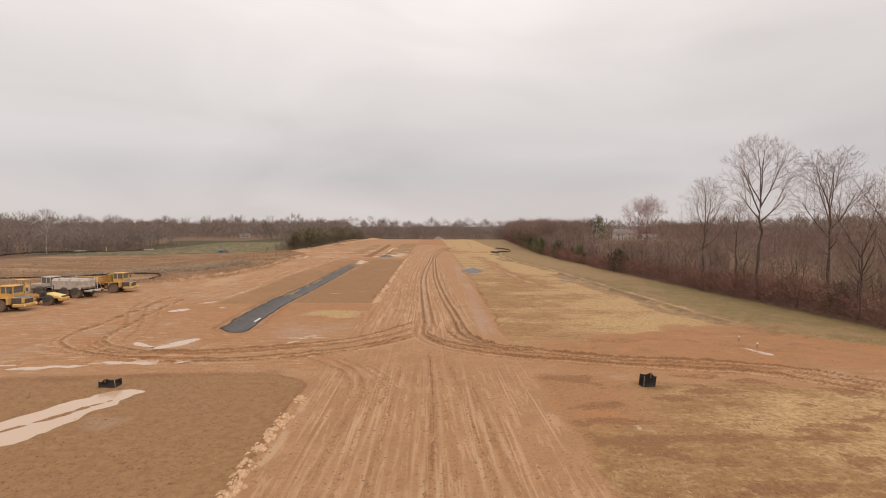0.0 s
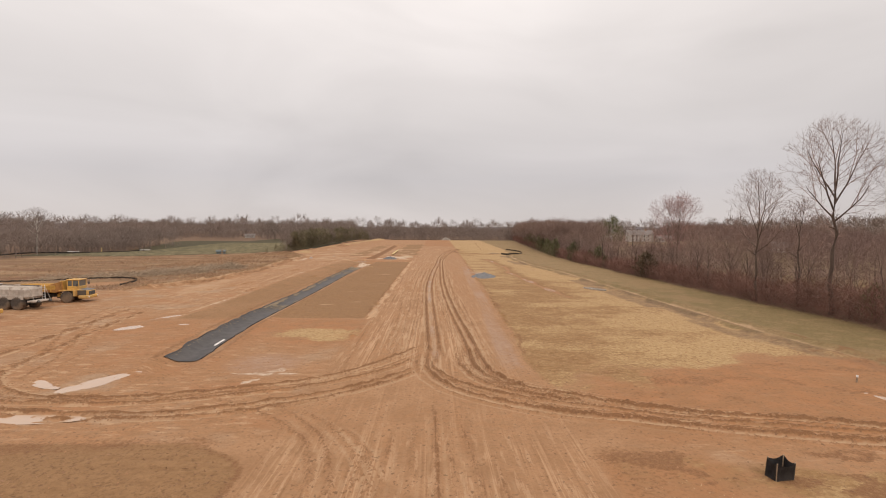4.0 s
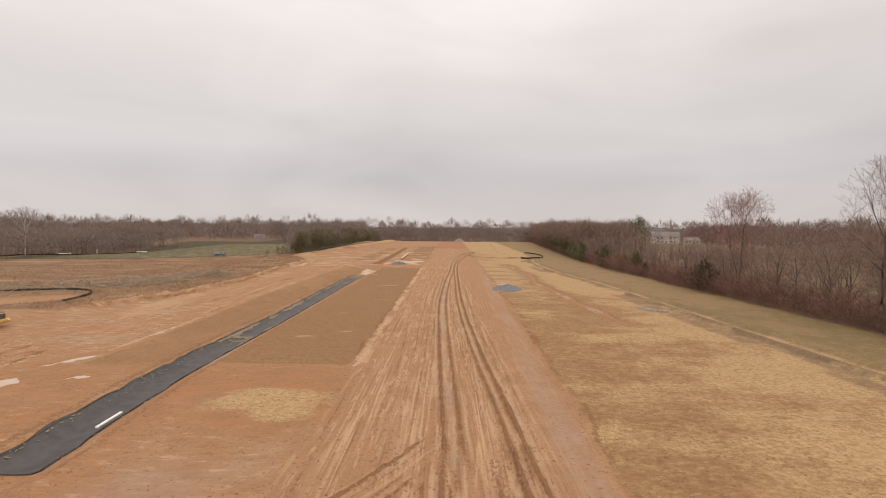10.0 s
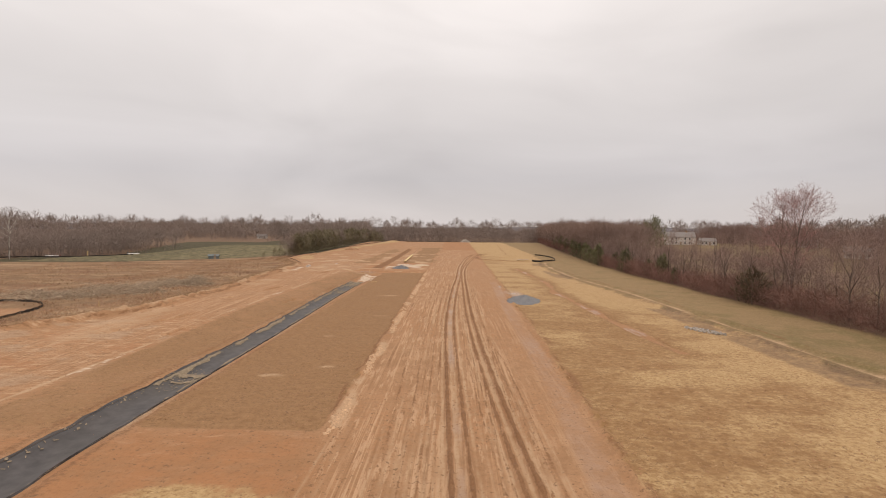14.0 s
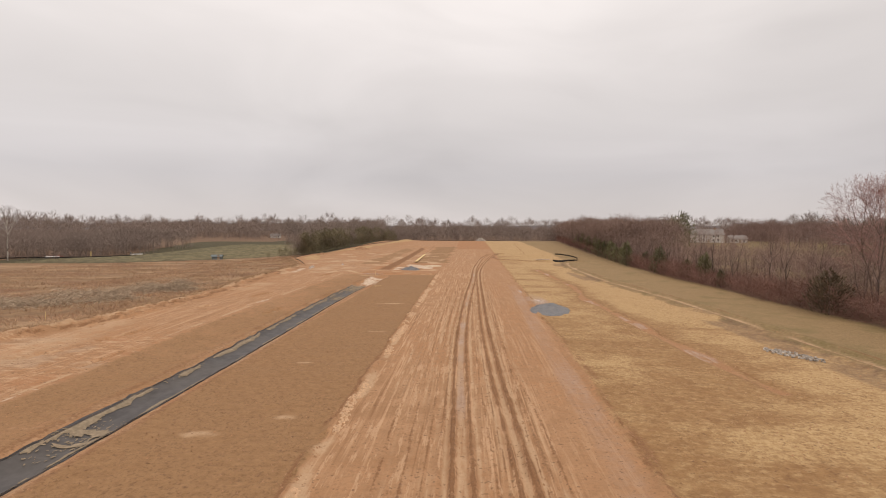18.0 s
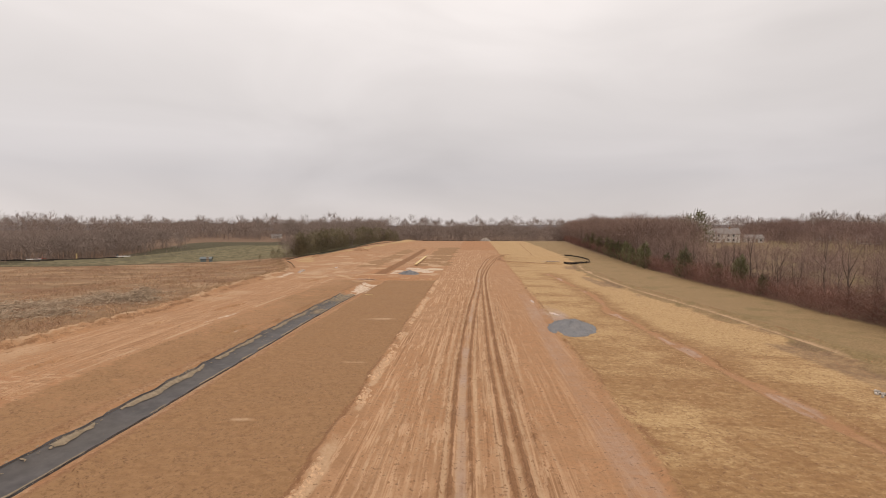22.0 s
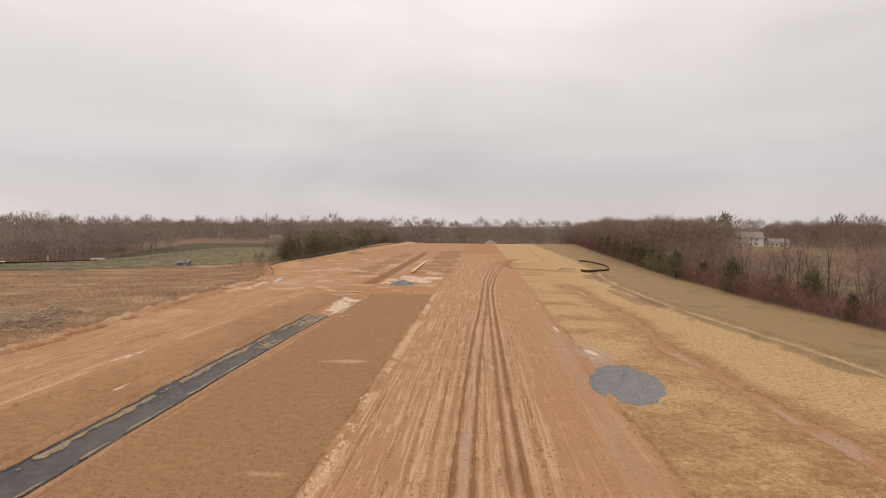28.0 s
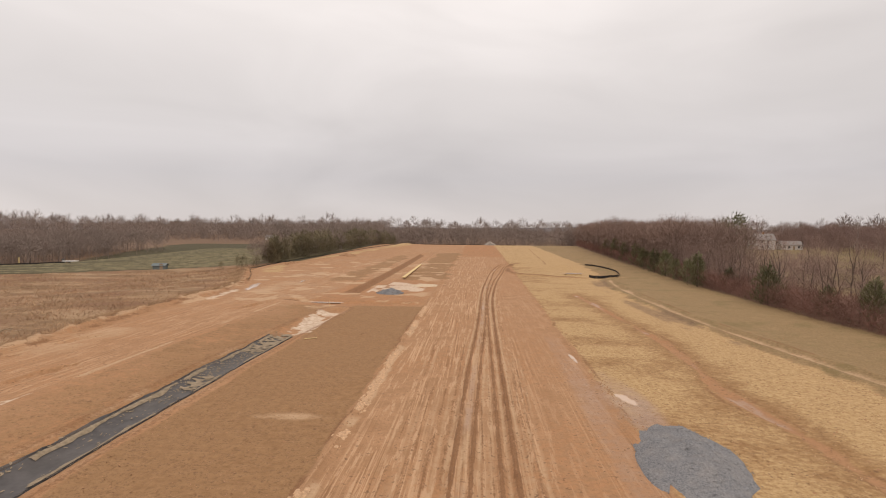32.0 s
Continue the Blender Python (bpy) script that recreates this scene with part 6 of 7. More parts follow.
def plant_woods():
    rnd = random.Random(31)

    def stand(count, pick, lo, hi, kinds, name, mat, label):
        ps = [pick() for _ in range(count)]
        zs = heights(ps)
        crowd = [0.83 + 0.34 * float(lump(p[0], p[1], 30.0, 2)) for p in ps]
        scatter(name, kinds, [(p[0], p[1], z, rnd.uniform(0, 6.28), rnd.uniform(lo, hi) / 10 * c, rnd.randrange(6)) for p, z, c in zip(ps, zs, crowd)], mat, label, "woods")

    def deep():
        y = rnd.uniform(262, 620)
        return (float(tree_edge(y)) + 3 + rnd.random() ** 1.6 * (26 + (y - 262) * 0.24), y)

    stand(720, deep, 15.5, 18.5, NEAR_FAR, "bare_woods", TWIG, "deep stand of bare grey-brown trees")

    def hedge():
        y = rnd.uniform(34, 260)
        return (float(tree_edge(y)) + 2 + rnd.random() * 9, y)

    stand(130, hedge, 5, 9, NEAR_FAR, "bare_woods", RED_TWIG, "bare saplings behind the hedgerow")

    def behind():
        y = rnd.uniform(52, 235)
        return (float(tree_edge(y)) + 8 + rnd.random() ** 1.3 * 55, y)

    stand(150, behind, 8, 11.5, NEAR_FAR, "bare_woods", RED_TWIG, "loose reddish-brown trees behind the hedgerow")

    def pasture():
        y = rnd.uniform(110, 380)
        return (rnd.uniform(66, 215), y)

    stand(120, pasture, 7, 11, NEAR_FAR, "bare_woods", TWIG, "scattered bare trees over the pasture")

    def west():
        k = rnd.random()
        x, y = -178 - 150 * k * rnd.random() - 40 * rnd.random(), 130 + rnd.random() * 330
        return (x - 0.25 * max(0, y - 300), y)

    stand(880, west, 13.6, 16.4, FAR_FAR, "bare_woods", FAR_TWIG, "wide stand of bare grey-brown trees behind the fields")

    def west_far():
        y = rnd.uniform(590, 1000)
        return (rnd.uniform(-700, -60 - 0.28 * (y - 440)), y + rnd.uniform(0, 200))

    stand(800, west_far, 21, 27, HAZE, "bare_woods", FAR_TWIG, "far bare woods along the horizon")

    def north():
        return (rnd.uniform(-180, 170), rnd.uniform(505, 760))

    stand(950, north, 17, 20.5, FAR_FAR, "bare_woods", FAR_TWIG, "bare woods beyond the road's end")

    # the dense reddish wood that closes the pasture in the east
    def east_near():
        y = rnd.uniform(70, 560)
        edge = float(np.interp(y, (70, 200, 290, 480, 560), (142, 147, 180, 214, 222)))
        return (edge + rnd.random() ** 1.4 * 70, y)

    stand(850, east_near, 13.5, 16.5, NEAR_FAR, "bare_woods", RED_TWIG, "dense reddish-brown wood behind the pasture")

    def east_far():
        return (rnd.uniform(250, 620), rnd.uniform(20, 760))

    stand(700, east_far, 19, 25, HAZE, "bare_woods", FAR_TWIG, "far bare woods behind the pasture")

    def horizon():
        a = radians(rnd.uniform(20, 160))
        d = rnd.uniform(900, 1700)
        return (d * math.cos(a), d * math.sin(a))

    stand(800, horizon, 30, 40, HAZE, "bare_woods", FAR_TWIG, "far bare woods along the horizon")
    # cedar wood west of the road's far half
    low = [grow_cedar(330 + i, 8.0, 3.0, i != 1)[1] for i in range(3)]
    low = [(v[:1500], f[:500]) for v, f in low]
    ps = []
    while len(ps) < 170:
        y = rnd.uniform(292, 520)
        ps.append((-78 + (y - 300) * 0.06 - rnd.random() ** 1.5 * (5 + (y - 292) * 0.12), y))
    ps += [(-79, 272), (-83, 276), (-77, 278), (-86, 270), (-81, 283)]
    zs = heights(ps)
    scatter("cedar_wood", low, [(p[0], p[1], z, rnd.uniform(0, 6.28), rnd.uniform(0.9, 1.7) if p[1] > 290 else rnd.uniform(0.4, 0.7), rnd.randrange(3)) for p, z in zip(ps, zs)], material("olive_needles", (0.150, 0.124, 0.072), 0.85, grain=0.12, vary=0.45, bump=0), "dense stand of olive green cedars", "cedar wood")
    ps = [(-80 + (y - 300) * 0.06 - rnd.random() ** 2 * (4 + (y - 285) * 0.1), y) for y in [rnd.uniform(285, 520) for _ in range(170)]]
    zs = heights(ps)
    scatter("bare_woods", FAR_FAR, [(p[0], p[1], z, rnd.uniform(0, 6.28), rnd.uniform(0.8, 1.15), rnd.randrange(6)) for p, z in zip(ps, zs)], FAR_TWIG, "bare saplings among the cedars", "woods")
    # thicket at the hedgerow's foot
    g = Growth(55)
    count = 64000
    ys = np.array([rnd.uniform(28, 275) for _ in range(count)])
    xs = tree_edge(ys) + np.array([rnd.random() ** 1.3 * 9.5 - 0.8 for _ in range(count)]) + 1.6 * (lump(ys * 0, ys, 7.0, 3) - 0.5)
    zs = heights(np.stack([xs, ys], 1))
    tall = (0.55 + 1.5 * rough(xs, ys, 9.0, 4)) * np.where(ys < 140, 1.12, 0.95)
    for x, y, z, t in zip(xs, ys, zs, tall):
        g.blade(Vector((x, y, z + rnd.random() ** 1.4 * 2.4 * t)), Vector((rnd.gauss(0, 1.1), rnd.gauss(0, 1.1), rnd.uniform(-0.1, 2.0))) * t, rnd.uniform(0.02, 0.055))
    v, f = g.arrays()
    tagged(new("thicket", triangles("thicket", v, f, THICKET)), "tangled reddish-brown thicket of vines and stems", "thicket", kind="stuff")
    g = Growth(56)
    for _ in range(16000):
        y = rnd.uniform(262, 480)
        x = float(tree_edge(y)) + rnd.random() * 9 - 0.5
        g.blade(Vector((x, y, 1.2 + rnd.random() * 3)), Vector((rnd.gauss(0, 0.8), rnd.gauss(0, 0.8), rnd.uniform(0.8, 3.0))), rnd.uniform(0.06, 0.14))
    v, f = g.arrays()
    v[:, 2] += base_height(v[:, 0].astype(float), v[:, 1].astype(float)) - 1.3
    tagged(new("thicket", triangles("thicket", v, f, THICKET)), "tangled brown undergrowth at the wood's edge", "thicket", kind="stuff")


plant_woods()
tree_thing(grow_tree(501, 23.5, 0.45, 0.40, 9, 9, 5, 4, 0.012, 0.05), "tall pale-barked tree before the far woods", -196, 262, bark=PALE_BARK, twig=FAR_TWIG, name="bare_tree", group="")
tree_thing(grow_tree(502, 21.0, 0.35, 0.28, 8, 8, 5, 4, 0.014, 0.05), "pale-barked tree behind the pasture", 228, 420, bark=PALE_BARK, twig=FAR_TWIG, name="bare_tree", group="")
tree_thing(grow_cedar(515, 8.0, 4.2, True), "great dark green pine above the bare wood", 115.5, 340, 0, 2.75, twig=NEEDLE, name="pine_tree", group="")


def grow_field():
    """Dry weeds of the western field, and its windrow of roots and branches."""
    rnd = random.Random(61)
    for mat, count, lo, hi, shift, label in ((DRY_GRASS, 60000, 0.18, 0.5, 1, "tall dry tan grass of a fallow field"), (RUSSET, 46000, 0.22, 0.65, 2, "russet dry weeds of a fallow field")):
        ys = np.array([rnd.uniform(104, 292) for _ in range(count)])
        xs = np.interp(ys, [p[1] for p in BERM], [p[0] for p in BERM]) - 1.0 - np.array([rnd.random() ** 1.5 * 95 for _ in range(count)])
        keep = (rough(xs, ys, 7.0, 30 + shift) > 0.43) & (ys < np.interp(-xs, (50, 90, 146), (285, 280, 250))) & (((xs + 82) / 20) ** 2 + ((ys - 117) / 10) ** 2 > 1)
        xs, ys = xs[keep], ys[keep]
        zs = heights(np.stack([xs, ys], 1))
        g = Growth(62 + shift)
        for x, y, z in zip(xs, ys, zs):
            t = rnd.uniform(lo, hi)
            g.blade(Vector((x, y, z - 0.05)), Vector((rnd.gauss(0, 0.7), rnd.gauss(0, 0.7), 1)) * t, rnd.uniform(0.04, 0.11))
        v, f = g.arrays()
        tagged(new("dry_weeds", triangles("dry_weeds", v, f, mat)), label, "weeds", kind="stuff")
    g = Growth(66)
    for _ in range(6800):
        k = rnd.random()
        heap = rnd.choice(((-56, 153, 3), (-60, 151, 5), (-64, 155, 5), (-59, 139, 4), (-64, 136, 5), (-69, 134, 5), (-75, 135, 5), (-66, 146, 6), (-74, 147, 6), (-84, 142, 7), (-93, 138, 7), (-60, 160, 4)))
        dx, dy = rnd.gauss(0, 0.6) * heap[2], rnd.gauss(0, 0.42) * heap[2]
        x, y = heap[0] + dx, heap[1] + dy
        z = spot(x, y)
        up = 0.1 + 1.5 * math.exp(-((dx / heap[2]) ** 2 + (dy / heap[2] / 0.7) ** 2) * 2)
        a = rnd.uniform(0, 6.28)
        L = rnd.uniform(0.3, 1.5)
        d = Vector((math.cos(a), math.sin(a), rnd.gauss(0, 0.25))) * L
        p = Vector((x, y, z + up * rnd.random()))
        rad = rnd.uniform(0.015, 0.065)
        g.tube([p, p + d * 0.5 + Vector((0, 0, rnd.gauss(0, 0.1))), p + d], [rad, rad * 0.8, rad * 0.4], 3)
    v, f = g.arrays()
    tagged(new("brush_windrow", triangles("brush_windrow", v, f, material("dead_branches", (0.40, 0.305, 0.215), 0.95, grain=1.5, vary=0.4))), "windrow of dead roots and branches in the weedy field", "brush pile", kind="stuff")
    # litter along the berm and tufts in the straw
    g = Growth(67)
    for _ in range(900):
        x, y = rnd.choice(BERM)
        x, y = x + rnd.gauss(0, 1.2), y + rnd.uniform(-1.5, 1.5)
        a, L = rnd.uniform(0, 6.28), rnd.uniform(0.2, 1.0)
        p = Vector((x, y, spot(x, y) + 0.05))
        g.tube([p, p + Vector((math.cos(a) * L, math.sin(a) * L, 0.06))], [0.025, 0.012], 3)
    v, f = g.arrays()
    g2 = Growth(68)
    for _ in range(15000):
        x, y = rnd.choice(BERM)
        x, y = x + rnd.gauss(-1.6, 0.9), y + rnd.uniform(-1.6, 1.6)
        g2.blade(Vector((x, y, spot(x, y) - 0.03)), Vector((rnd.gauss(0, 0.4), rnd.gauss(0, 0.4), 1)) * rnd.uniform(0.2, 0.7), rnd.uniform(0.03, 0.08))
    v2, f2 = g2.arrays()
    tagged(new("berm_grass", triangles("berm_grass", v2, f2, DRY_GRASS)), "dry grass along the low berm", "grass", kind="stuff")
    tagged(new("berm_litter", triangles("berm_litter", v, f, CLOD)), "sticks and clods along the low berm", "litter", kind="stuff")


grow_field()


def strew_clods():
    """Loose clods beside the ruts and along the road's edges."""
    rnd = random.Random(71)
    xs, ys, ss = [], [], []
    for way, deep, wide in RUTS:
        for _ in range(int(200 * deep * 10)):
            i = rnd.randrange(len(way) - 1)
            k = rnd.random()
            side = rnd.choice((-1, 1))
            xs.append(way[i][0] * (1 - k) + way[i + 1][0] * k + side * wide * rnd.uniform(0.1, 1.6))
            ys.append(way[i][1] * (1 - k) + way[i + 1][1] * k + side * wide * rnd.uniform(-1.4, 1.4))
            ss.append(rnd.uniform(0.03, 0.11))
    for _ in range(1500):
        y = rnd.uniform(14, 200)
        xs.append(rnd.choice((-8.4, float(right_edge(y)) + 0.4)) + rnd.gauss(0, 0.3))
        ys.append(y)
        ss.append(rnd.uniform(0.03, 0.10))
    for _ in range(11000):
        x, y = rnd.uniform(-36, 38), rnd.uniform(14, 175)
        if -8.2 < x < 9 and rnd.random() < 0.93:
            continue
        xs.append(x)
        ys.append(y)
        ss.append(rnd.uniform(0.02, 0.05) if rnd.random() < 0.7 else rnd.uniform(0.05, 0.10))
    xs, ys = np.array(xs), np.array(ys)
    zs = heights(np.stack([xs, ys], 1))
    v, f = [], []
    for x, y, z, s in zip(xs, ys, zs, ss):
        n = len(v)
        for dx, dy, dz in ((-1, -1, -0.4), (1, -1, -0.4), (1, 1, -0.4), (-1, 1, -0.4), (0, 0, 1)):
            v.append((x + s * dx * rnd.uniform(0.5, 1.2), y + s * dy * rnd.uniform(0.5, 1.2), z + s * dz))
        f += [(n, n + 1, n + 4), (n + 1, n + 2, n + 4), (n + 2, n + 3, n + 4), (n + 3, n, n + 4)]
    tagged(new("soil_clods", triangles("soil_clods", v, f, CLOD)), "loose brown clods strewn over the soil", "clods", kind="stuff")


strew_clods()


def strew_windrow():
    """Dry pale lumps that the grader's blade left along the road's western edge."""
    rnd = random.Random(72)
    v, f = [], []
    ys = [rnd.uniform(76, 190) for _ in range(1900)] + [rnd.uniform(14, 34) for _ in range(350)]
    ys = [y for y in ys if float(rough(np.array(y), np.array(0.0), 3.5, 80)) > 0.44]
    xs = [(-8.1 if y > 50 else -8.45) + 0.5 * (float(rough(np.array(0.0), np.array(y), 4.0, 81)) - 0.5) + rnd.gauss(0, 0.17) for y in ys]
    for x, y, z in zip(xs, ys, heights(list(zip(xs, ys)))):
        s = rnd.uniform(0.05, 0.17)
        n = len(v)
        for dx, dy, dz in ((-1, -1.3, -0.3), (1, -1.3, -0.3), (1, 1.3, -0.3), (-1, 1.3, -0.3), (rnd.uniform(-0.5, 0.1), rnd.uniform(-0.6, 0.2), 0.7), (rnd.uniform(0, 0.5), rnd.uniform(0, 0.6), 0.55)):
            v.append((x + s * dx * rnd.uniform(0.6, 1.2), y + s * dy * rnd.uniform(0.6, 1.3), z + s * dz))
        f += [(n, n + 1, n + 4), (n + 1, n + 5, n + 4), (n + 1, n + 2, n + 5), (n + 2, n + 3, n + 5), (n + 3, n + 4, n + 5), (n + 3, n, n + 4)]
    tagged(new("dry_lumps", triangles("dry_lumps", v, f, material("dry_lumps", (0.46, 0.295, 0.175), 0.95, grain=5, vary=0.3))), "pale dry lumps of clay along the road's edge", "clods", kind="stuff")


strew_windrow()


def sow_tufts():
    """Low dead tufts on the seeded plots and in the straw, thickest where the walk passes."""
    rnd = random.Random(73)
    for mat, count, x0, x1, label in ((RUSSET, 26000, -33.0, -8.9, "low dead weed tufts on the seeded plots"), (DRY_GRASS, 22000, 9.5, 34.0, "loose straw wisps lying on the soil")):
        xs = np.array([rnd.uniform(x0, x1) for _ in range(count)])
        ys = np.array([rnd.uniform(14, 190) ** 1.0 for _ in range(count)])
        if x0 < 0:
            keep = ((ys < 38) | ((ys > 77) & (xs > -20.4))) & (rough(xs, ys, 2.5, 40) > 0.40) & (np.hypot(xs + 23, (ys - 31) * 0.5) > 3.2)
        else:
            keep = ((ys < 36) | (ys > 60)) & (xs > right_edge(ys) + 1) & (rough(xs, ys, 5, 41) > 0.5)
        xs, ys = xs[keep], ys[keep]
        zs = heights(np.stack([xs, ys], 1))
        g = Growth(74)
        for x, y, z in zip(xs, ys, zs):
            g.blade(Vector((x, y, z - 0.02)), Vector((rnd.gauss(0, 0.6), rnd.gauss(0, 0.6), rnd.uniform(0.3, 1))) * rnd.uniform(0.06, 0.15), rnd.uniform(0.04, 0.10))
        v, f = g.arrays()
        tagged(new("dry_tufts", triangles("dry_tufts", v, f, mat)), label, "tufts", kind="stuff")


sow_tufts()


# ---- earthmoving machines ----
def truck_cab(root, x, w, z, paint):
    cab = new("cab")
    cab.parent = root
    part("shell", box(x - 0.85, x + 0.85, -w / 2, w / 2, z, z + 0.75, 0.06), paint, cab)
    part("roof", box(x - 0.95, x + 0.9, -w / 2 - 0.05, w / 2 + 0.05, z + 1.62, z + 1.78, 0.06), paint, cab)
    for px, py in ((-0.8, -1), (-0.8, 1), (0.78, -1), (0.78, 1), (-0.1, -1), (-0.1, 1)):
        part("pillar", box(x + px - 0.06, x + px + 0.06, py * (w / 2 - 0.06) - 0.05, py * (w / 2 - 0.06) + 0.05, z + 0.7, z + 1.65, 0.015), paint, cab)
    for s in (-1, 1):
        part("side_window", box(x - 0.75, x + 0.74, s * (w / 2 - 0.09) - 0.015, s * (w / 2 - 0.09) + 0.015, z + 0.74, z + 1.63, 0), GLASS, cab)
    part("windscreen", box(x + 0.74, x + 0.78, -w / 2 + 0.1, w / 2 - 0.1, z + 0.72, z + 1.63, 0), GLASS, cab)
    part("rear_window", box(x - 0.80, x - 0.77, -w / 2 + 0.1, w / 2 - 0.1, z + 0.85, z + 1.63, 0), GLASS, cab)
    return cab


def build_dump_truck(x, y, turn, label):
    """Articulated dump truck, its nose towards +x, the front axle at x = 0."""
    root = thing("dump_truck", pose(x, y, spot(x, y) - 0.04, 0, 0, turn), label, "dump truck", "dump trucks")
    for wx in (0, -4.6, -6.5):
        for s in (-1, 1):
            wheel(root, wx, s * 1.25, 0.88, 0.72, YELLOW)
    part("front_frame", box(-1.9, 2.3, -0.5, 0.5, 0.75, 1.3, 0.06), YELLOW, root)
    part("rear_frame", box(-7.4, -1.8, -0.42, 0.42, 0.8, 1.3, 0.05), STEEL, root)
    part("hitch", rod((-1.85, 0, 0.6), (-1.85, 0, 1.5), 0.3, 0.3, 12), STEEL, root)
    part("hood", box(1.15, 2.75, -1.12, 1.12, 1.05, 2.02, 0.10, None, lambda a, b, c: (a, b * (0.93 if a > 2 else 1), c - (0.20 if a > 2 and c > 1.5 else 0))), YELLOW, root)
    part("hood_top", box(1.2, 2.7, -0.95, 0.95, 1.99, 2.07, 0.03, None, lambda a, b, c: (a, b, c - (0.20 if a > 2 else 0))), HOOD_GREY, root, "blue-grey anti-glare hood top")
    part("bumper", box(1.5, 2.95, -1.42, 1.42, 0.60, 1.08, 0.12), YELLOW, root, "thick yellow front bumper")
    part("grille", box(2.70, 2.78, -0.78, 0.78, 1.14, 1.72, 0.01), STEEL, root, "black front grille")
    for k in range(5):
        part("grille_bar", box(2.77, 2.80, -0.76, 0.76, 1.20 + 0.11 * k, 1.23 + 0.11 * k, 0), HOOD_GREY, root)
    for s in (-1, 1):
        part("side_vent", box(1.3, 2.5, s * 1.10 - 0.05, s * 1.10 + 0.05, 1.12, 1.86, 0.02, None, lambda a, b, c, s=s: (a, b - s * (0.05 if a > 2 else 0), c)), STEEL, root, "large black louvred side vent")
        part("fender", box(-1.0, 1.1, s * 1.25 - 0.40, s * 1.25 + 0.40, 1.84, 1.94, 0.03), YELLOW, root)
        part("fender_front", box(0.95, 1.25, s * 1.25 - 0.40, s * 1.25 + 0.40, 1.0, 1.9, 0.04), YELLOW, root)
        part("headlight", box(2.92, 2.97, s * 1.12 - 0.16, s * 1.12 + 0.16, 0.78, 0.95, 0.01), WHITE, root)
        part("mirror", box(1.45, 1.55, s * 1.55 - 0.12, s * 1.55 + 0.12, 2.5, 2.95, 0.02), STEEL, root)
        part("mirror_arm", rod((1.35, s * 1.0, 2.8), (1.5, s * 1.5, 2.8), 0.025, 0.025, 6), STEEL, root)
        part("ladder_step", box(0.2, 0.75, s * 1.3 - 0.15, s * 1.3 + 0.15, 0.42, 0.5, 0.01), STEEL, root)
    truck_cab(root, 0.62, 2.0, 1.72, YELLOW)
    part("beacon", rod((0.2, 0.6, 3.5), (0.2, 0.6, 3.68), 0.07, 0.06, 10), RUSTY, root)
    part("exhaust", rod((-0.45, 0.8, 2.0), (-0.45, 0.8, 3.3), 0.08, 0.07, 10), STEEL, root)
    # open dump body: sloping floor, flared sides, high front guard leaning over the cab
    bed = new("dump_body")
    bed.parent = root
    part("floor", box(-8.2, -1.6, -1.30, 1.30, 1.50, 1.66, 0.02, None, lambda a, b, c: (a, b, c + (0.45 if a < -5 else 0))), RUSTY, bed)
    for s in (-1, 1):
        part("side", box(-8.4, -1.5, s * 1.40 - 0.06, s * 1.40 + 0.06, 1.55, 2.62, 0.03, None, lambda a, b, c, s=s: (a + (0.5 if a < -5 and c < 2 else 0), b + (s * 0.20 if c > 2 else 0), c + (0.45 if a < -5 and c < 2 else 0) - (0.10 if a < -5 and c > 2 else 0))), YELLOW, bed)
        for rx in (-7.2, -5.9, -4.6, -3.3, -2.1):
            part("rib", box(rx - 0.07, rx + 0.07, s * 1.50 - 0.07, s * 1.50 + 0.07, 1.62, 2.5, 0.02, None, lambda a, b, c, s=s: (a, b + (s * 0.17 if c > 2 else 0), c)), YELLOW, bed)
        part("top_rail", box(-8.35, -1.5, s * 1.62 - 0.09, s * 1.62 + 0.09, 2.50, 2.64, 0.02), YELLOW, bed)
        part("guard_wing", box(-2.9, -0.55, s * 1.50 - 0.05, s * 1.50 + 0.05, 1.7, 3.3, 0.02, None, lambda a, b, c, s=s: (a, b, 2.55 if (a < -2 and c > 2) else c)), RUSTY, bed, "rusty orange front guard wing")
    part("headboard", box(-0.85, -0.65, -1.55, 1.55, 1.7, 3.32, 0.04), YELLOW, bed)
    for s in (-1, 1):
        part("hoist", rod((-2.6, s * 0.7, 1.1), (-4.2, s * 0.7, 1.75), 0.10, 0.08, 10), STEEL, root)
        part("mudflap", box(-3.62, -3.58, s * 1.25 - 0.36, s * 1.25 + 0.36, 0.7, 1.6, 0), STEEL, root)
    return root


